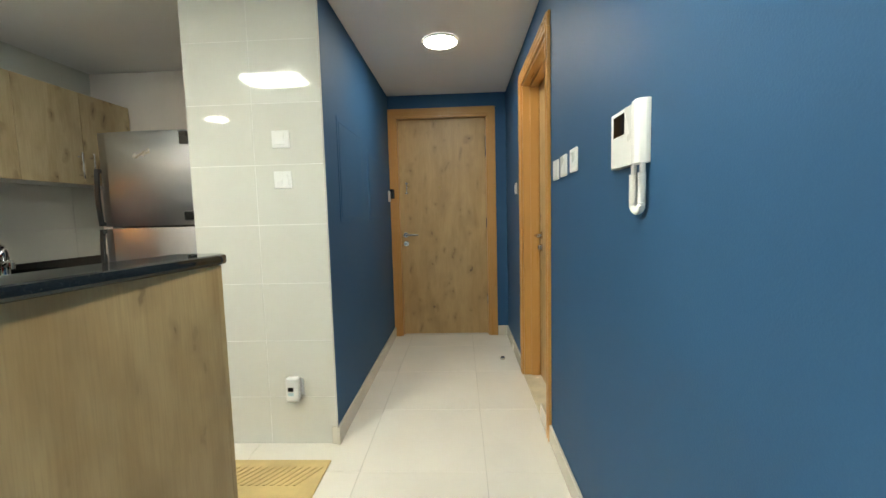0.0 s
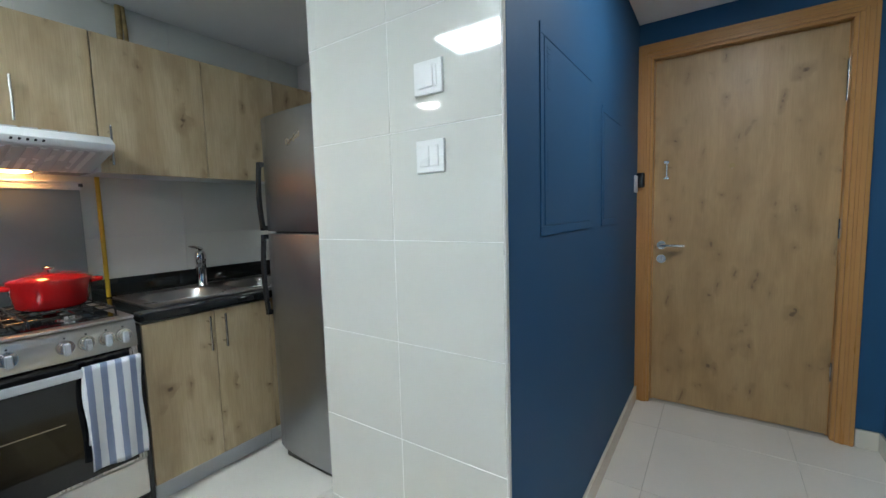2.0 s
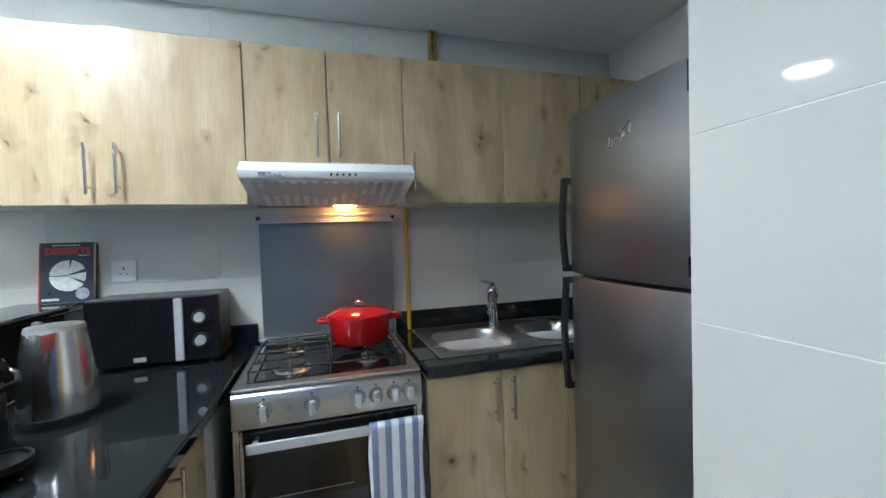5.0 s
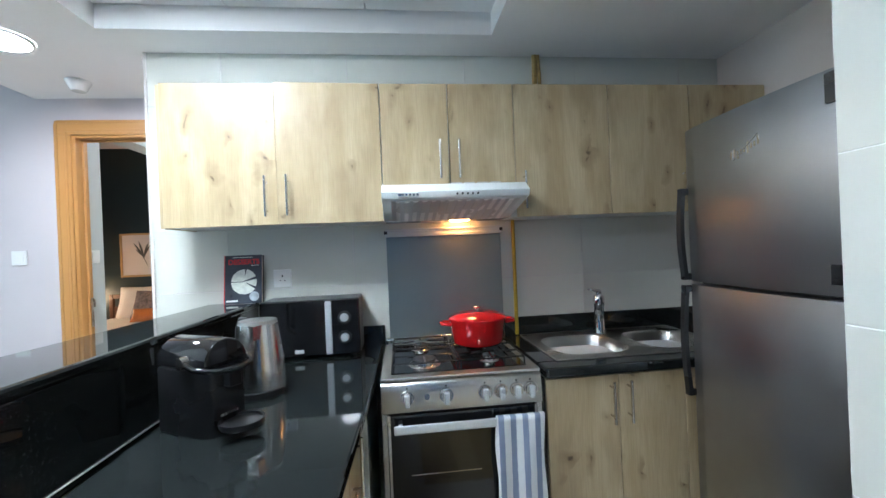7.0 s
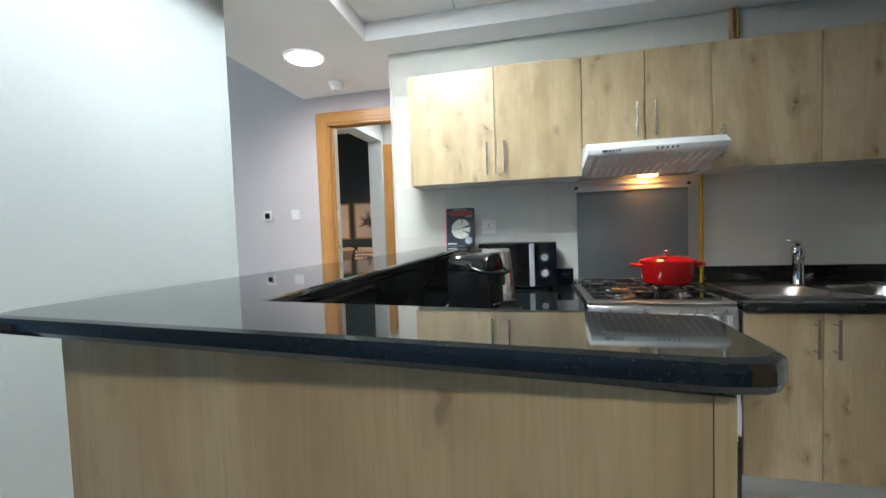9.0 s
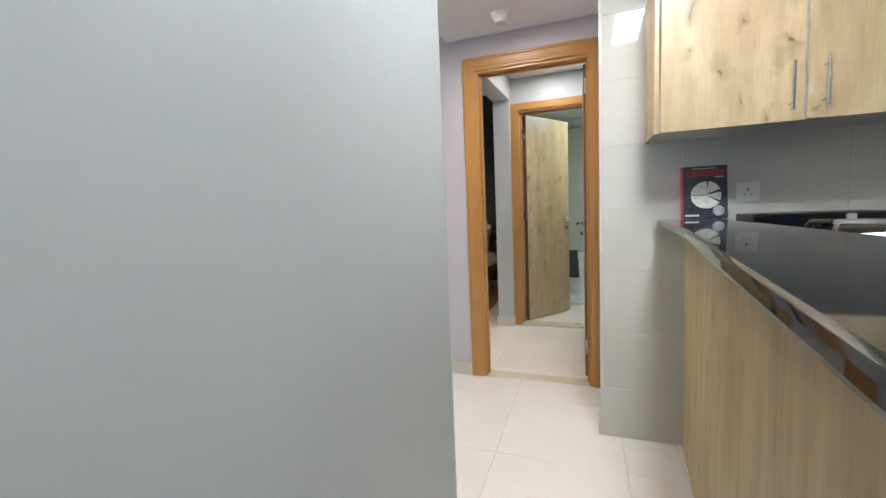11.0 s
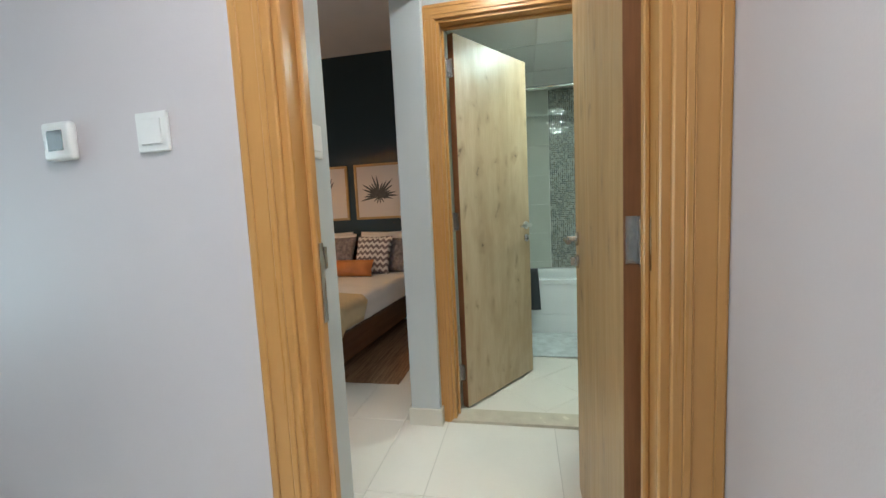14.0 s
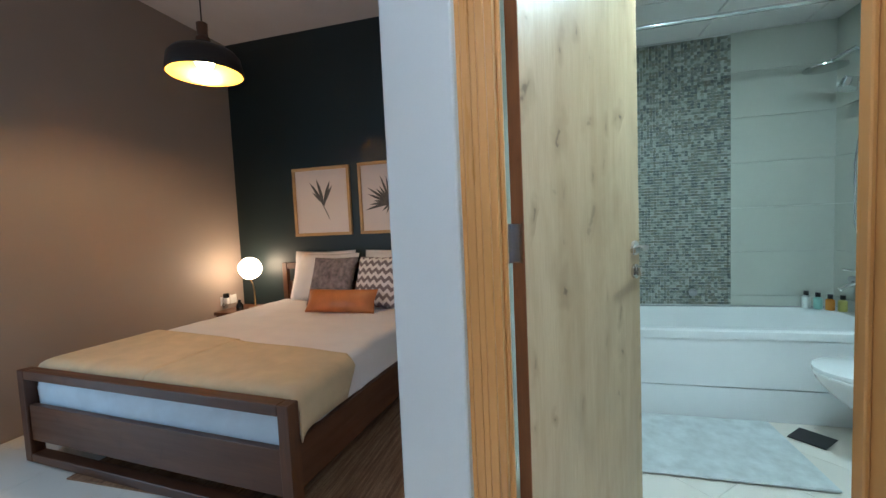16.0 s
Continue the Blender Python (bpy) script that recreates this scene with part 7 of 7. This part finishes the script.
# hall, kitchen and living room
xs = cuts(-2.42, 1.40, 0.455, 0.5915)
lay(F, FTILE, cuts(-1.84, 1.40, 0.455, 0.5915), cuts(1.90, 5.42, 3.283, 0.600), lambda u, v: (u, v, -0.0115), FLAT)
lay(F, FTILE, cuts(-2.46, 1.40, -2.140, 0.595), cuts(-3.10, 1.90, 1.074, 0.5885), lambda u, v: (u, v, -0.0115), FLAT)
lay(F, FTILE, [-2.66, -2.46], cuts(-3.10, 0.0, 1.074, 0.5885), lambda u, v: (u, v, -0.0115), FLAT)
lay(F, FTILE, cuts(-3.74, -2.53, -3.160, 0.570), cuts(0.60, 1.73, 1.415, 0.565), lambda u, v: (u, v, -0.0115), FLAT)
lay(F, FTILE, cuts(-6.31, -2.661, -3.73, 0.595), cuts(-2.10, 0.60, 0.28, 0.595), lambda u, v: (u, v, -0.0115), FLAT)
bm = bmesh.new()
prism(bm, [(-2.70, -4.36), (1.40, -4.36), (1.40, -3.10), (-2.70, -3.10)], -0.0115, -0.0005)
o_ = struct("floor_rest", bm, FTILE, "pale floor by the window", "floor")

# bathroom floor, tiles laid on the diagonal
DIAG = Matrix.Rotation(radians(45), 4, "Z")
D = 0.333
bm = bmesh.new()
for i in range(-9, 10):
    for j in range(-9, 10):
        c = DIAG @ Vector(((i + 0.5) * D, (j + 0.5) * D, 0)) + Vector((-4.62, 1.62, 0))
        if -5.12 < c.x < -4.08 and 1.00 < c.y < 2.58:
            p_ = DIAG @ Vector((i * D, j * D, 0)) + Vector((-4.62, 1.62, -0.0115))
            tile_at(F, FTILE, D, D, p_, DIAG, name="tile")
bx(bm, -6.02, 0.79, -0.0119, -3.872, 2.79, -0.0022)
o_ = struct("bathroom_floor", bm, FTILE, "pale bathroom floor", "floor")

# bathroom wall tiles and the mosaic strip
zb = cuts(0.50, 2.335, 1.174, 0.3)
W = OBS["wall_bathroom_west"]
lay(W, BTILE, cuts(0.822, 1.558, 0.96, 0.6), zb, lambda u, v: (-6.032, u, v), EAST, th=0.010)
lay(W, BTILE, cuts(2.197, 2.79, 2.197, 0.6), zb, lambda u, v: (-6.032, u, v), EAST, th=0.010)
N = OBS["wall_bathroom_north"]
lay(N, BTILE, cuts(-6.03, -3.86, -5.43, 0.6), cuts(0.0, 2.335, 1.174, 0.3), lambda u, v: (u, 2.792, v), SOUTH, th=0.010)


def mosaic():
    m, nt, n, l, p = nodes_of("glass_mosaic")
    ge = n.new("ShaderNodeNewGeometry")
    cr = n.new("ShaderNodeValToRGB")
    cr.color_ramp.interpolation = "CONSTANT"
    e = cr.color_ramp.elements
    e[0].position, e[0].color = 0.0, (0.19, 0.21, 0.20, 1)
    e[1].position, e[1].color = 0.18, (0.27, 0.29, 0.26, 1)
    for pos, c in ((0.42, (0.33, 0.33, 0.28)), (0.62, (0.26, 0.26, 0.21)), (0.74, (0.42, 0.44, 0.39)), (0.90, (0.50, 0.52, 0.47))):
        k = e.new(pos)
        k.color = (*c, 1)
    l.new(ge.outputs["Random Per Island"], cr.inputs[0])
    l.new(cr.outputs[0], p.inputs["Base Color"])
    p.inputs["Roughness"].default_value = 0.08
    return m


verts, faces = [], []
S, G = 0.0200, 0.0012
for i in range(32):
    for j in range(91):
        y, z = 1.560 + i * S, 0.508 + j * S
        b = len(verts)
        tx = random.uniform(-0.0004, 0.0004)
        for a, c in ((y + G, z + G), (y + S - G, z + G), (y + S - G, z + S - G), (y + G, z + S - G)):
            verts.append((-6.030, a, c))
            verts.append((-6.0235 + tx * (1 if c > z + S / 2 else -1), a, c))
        faces += [(b + 1, b + 3, b + 5, b + 7), (b, b + 2, b + 3, b + 1), (b + 2, b + 4, b + 5, b + 3), (b + 4, b + 6, b + 7, b + 5), (b + 6, b, b + 1, b + 7)]
me = bpy.data.meshes.new("mosaic")
me.from_pydata(verts, [], faces)
me.materials.append(mosaic())
ob = new("mosaic", me)
ob.parent = W
tagged(ob, "strip of small grey and white glass mosaic", "", "", "stuff")
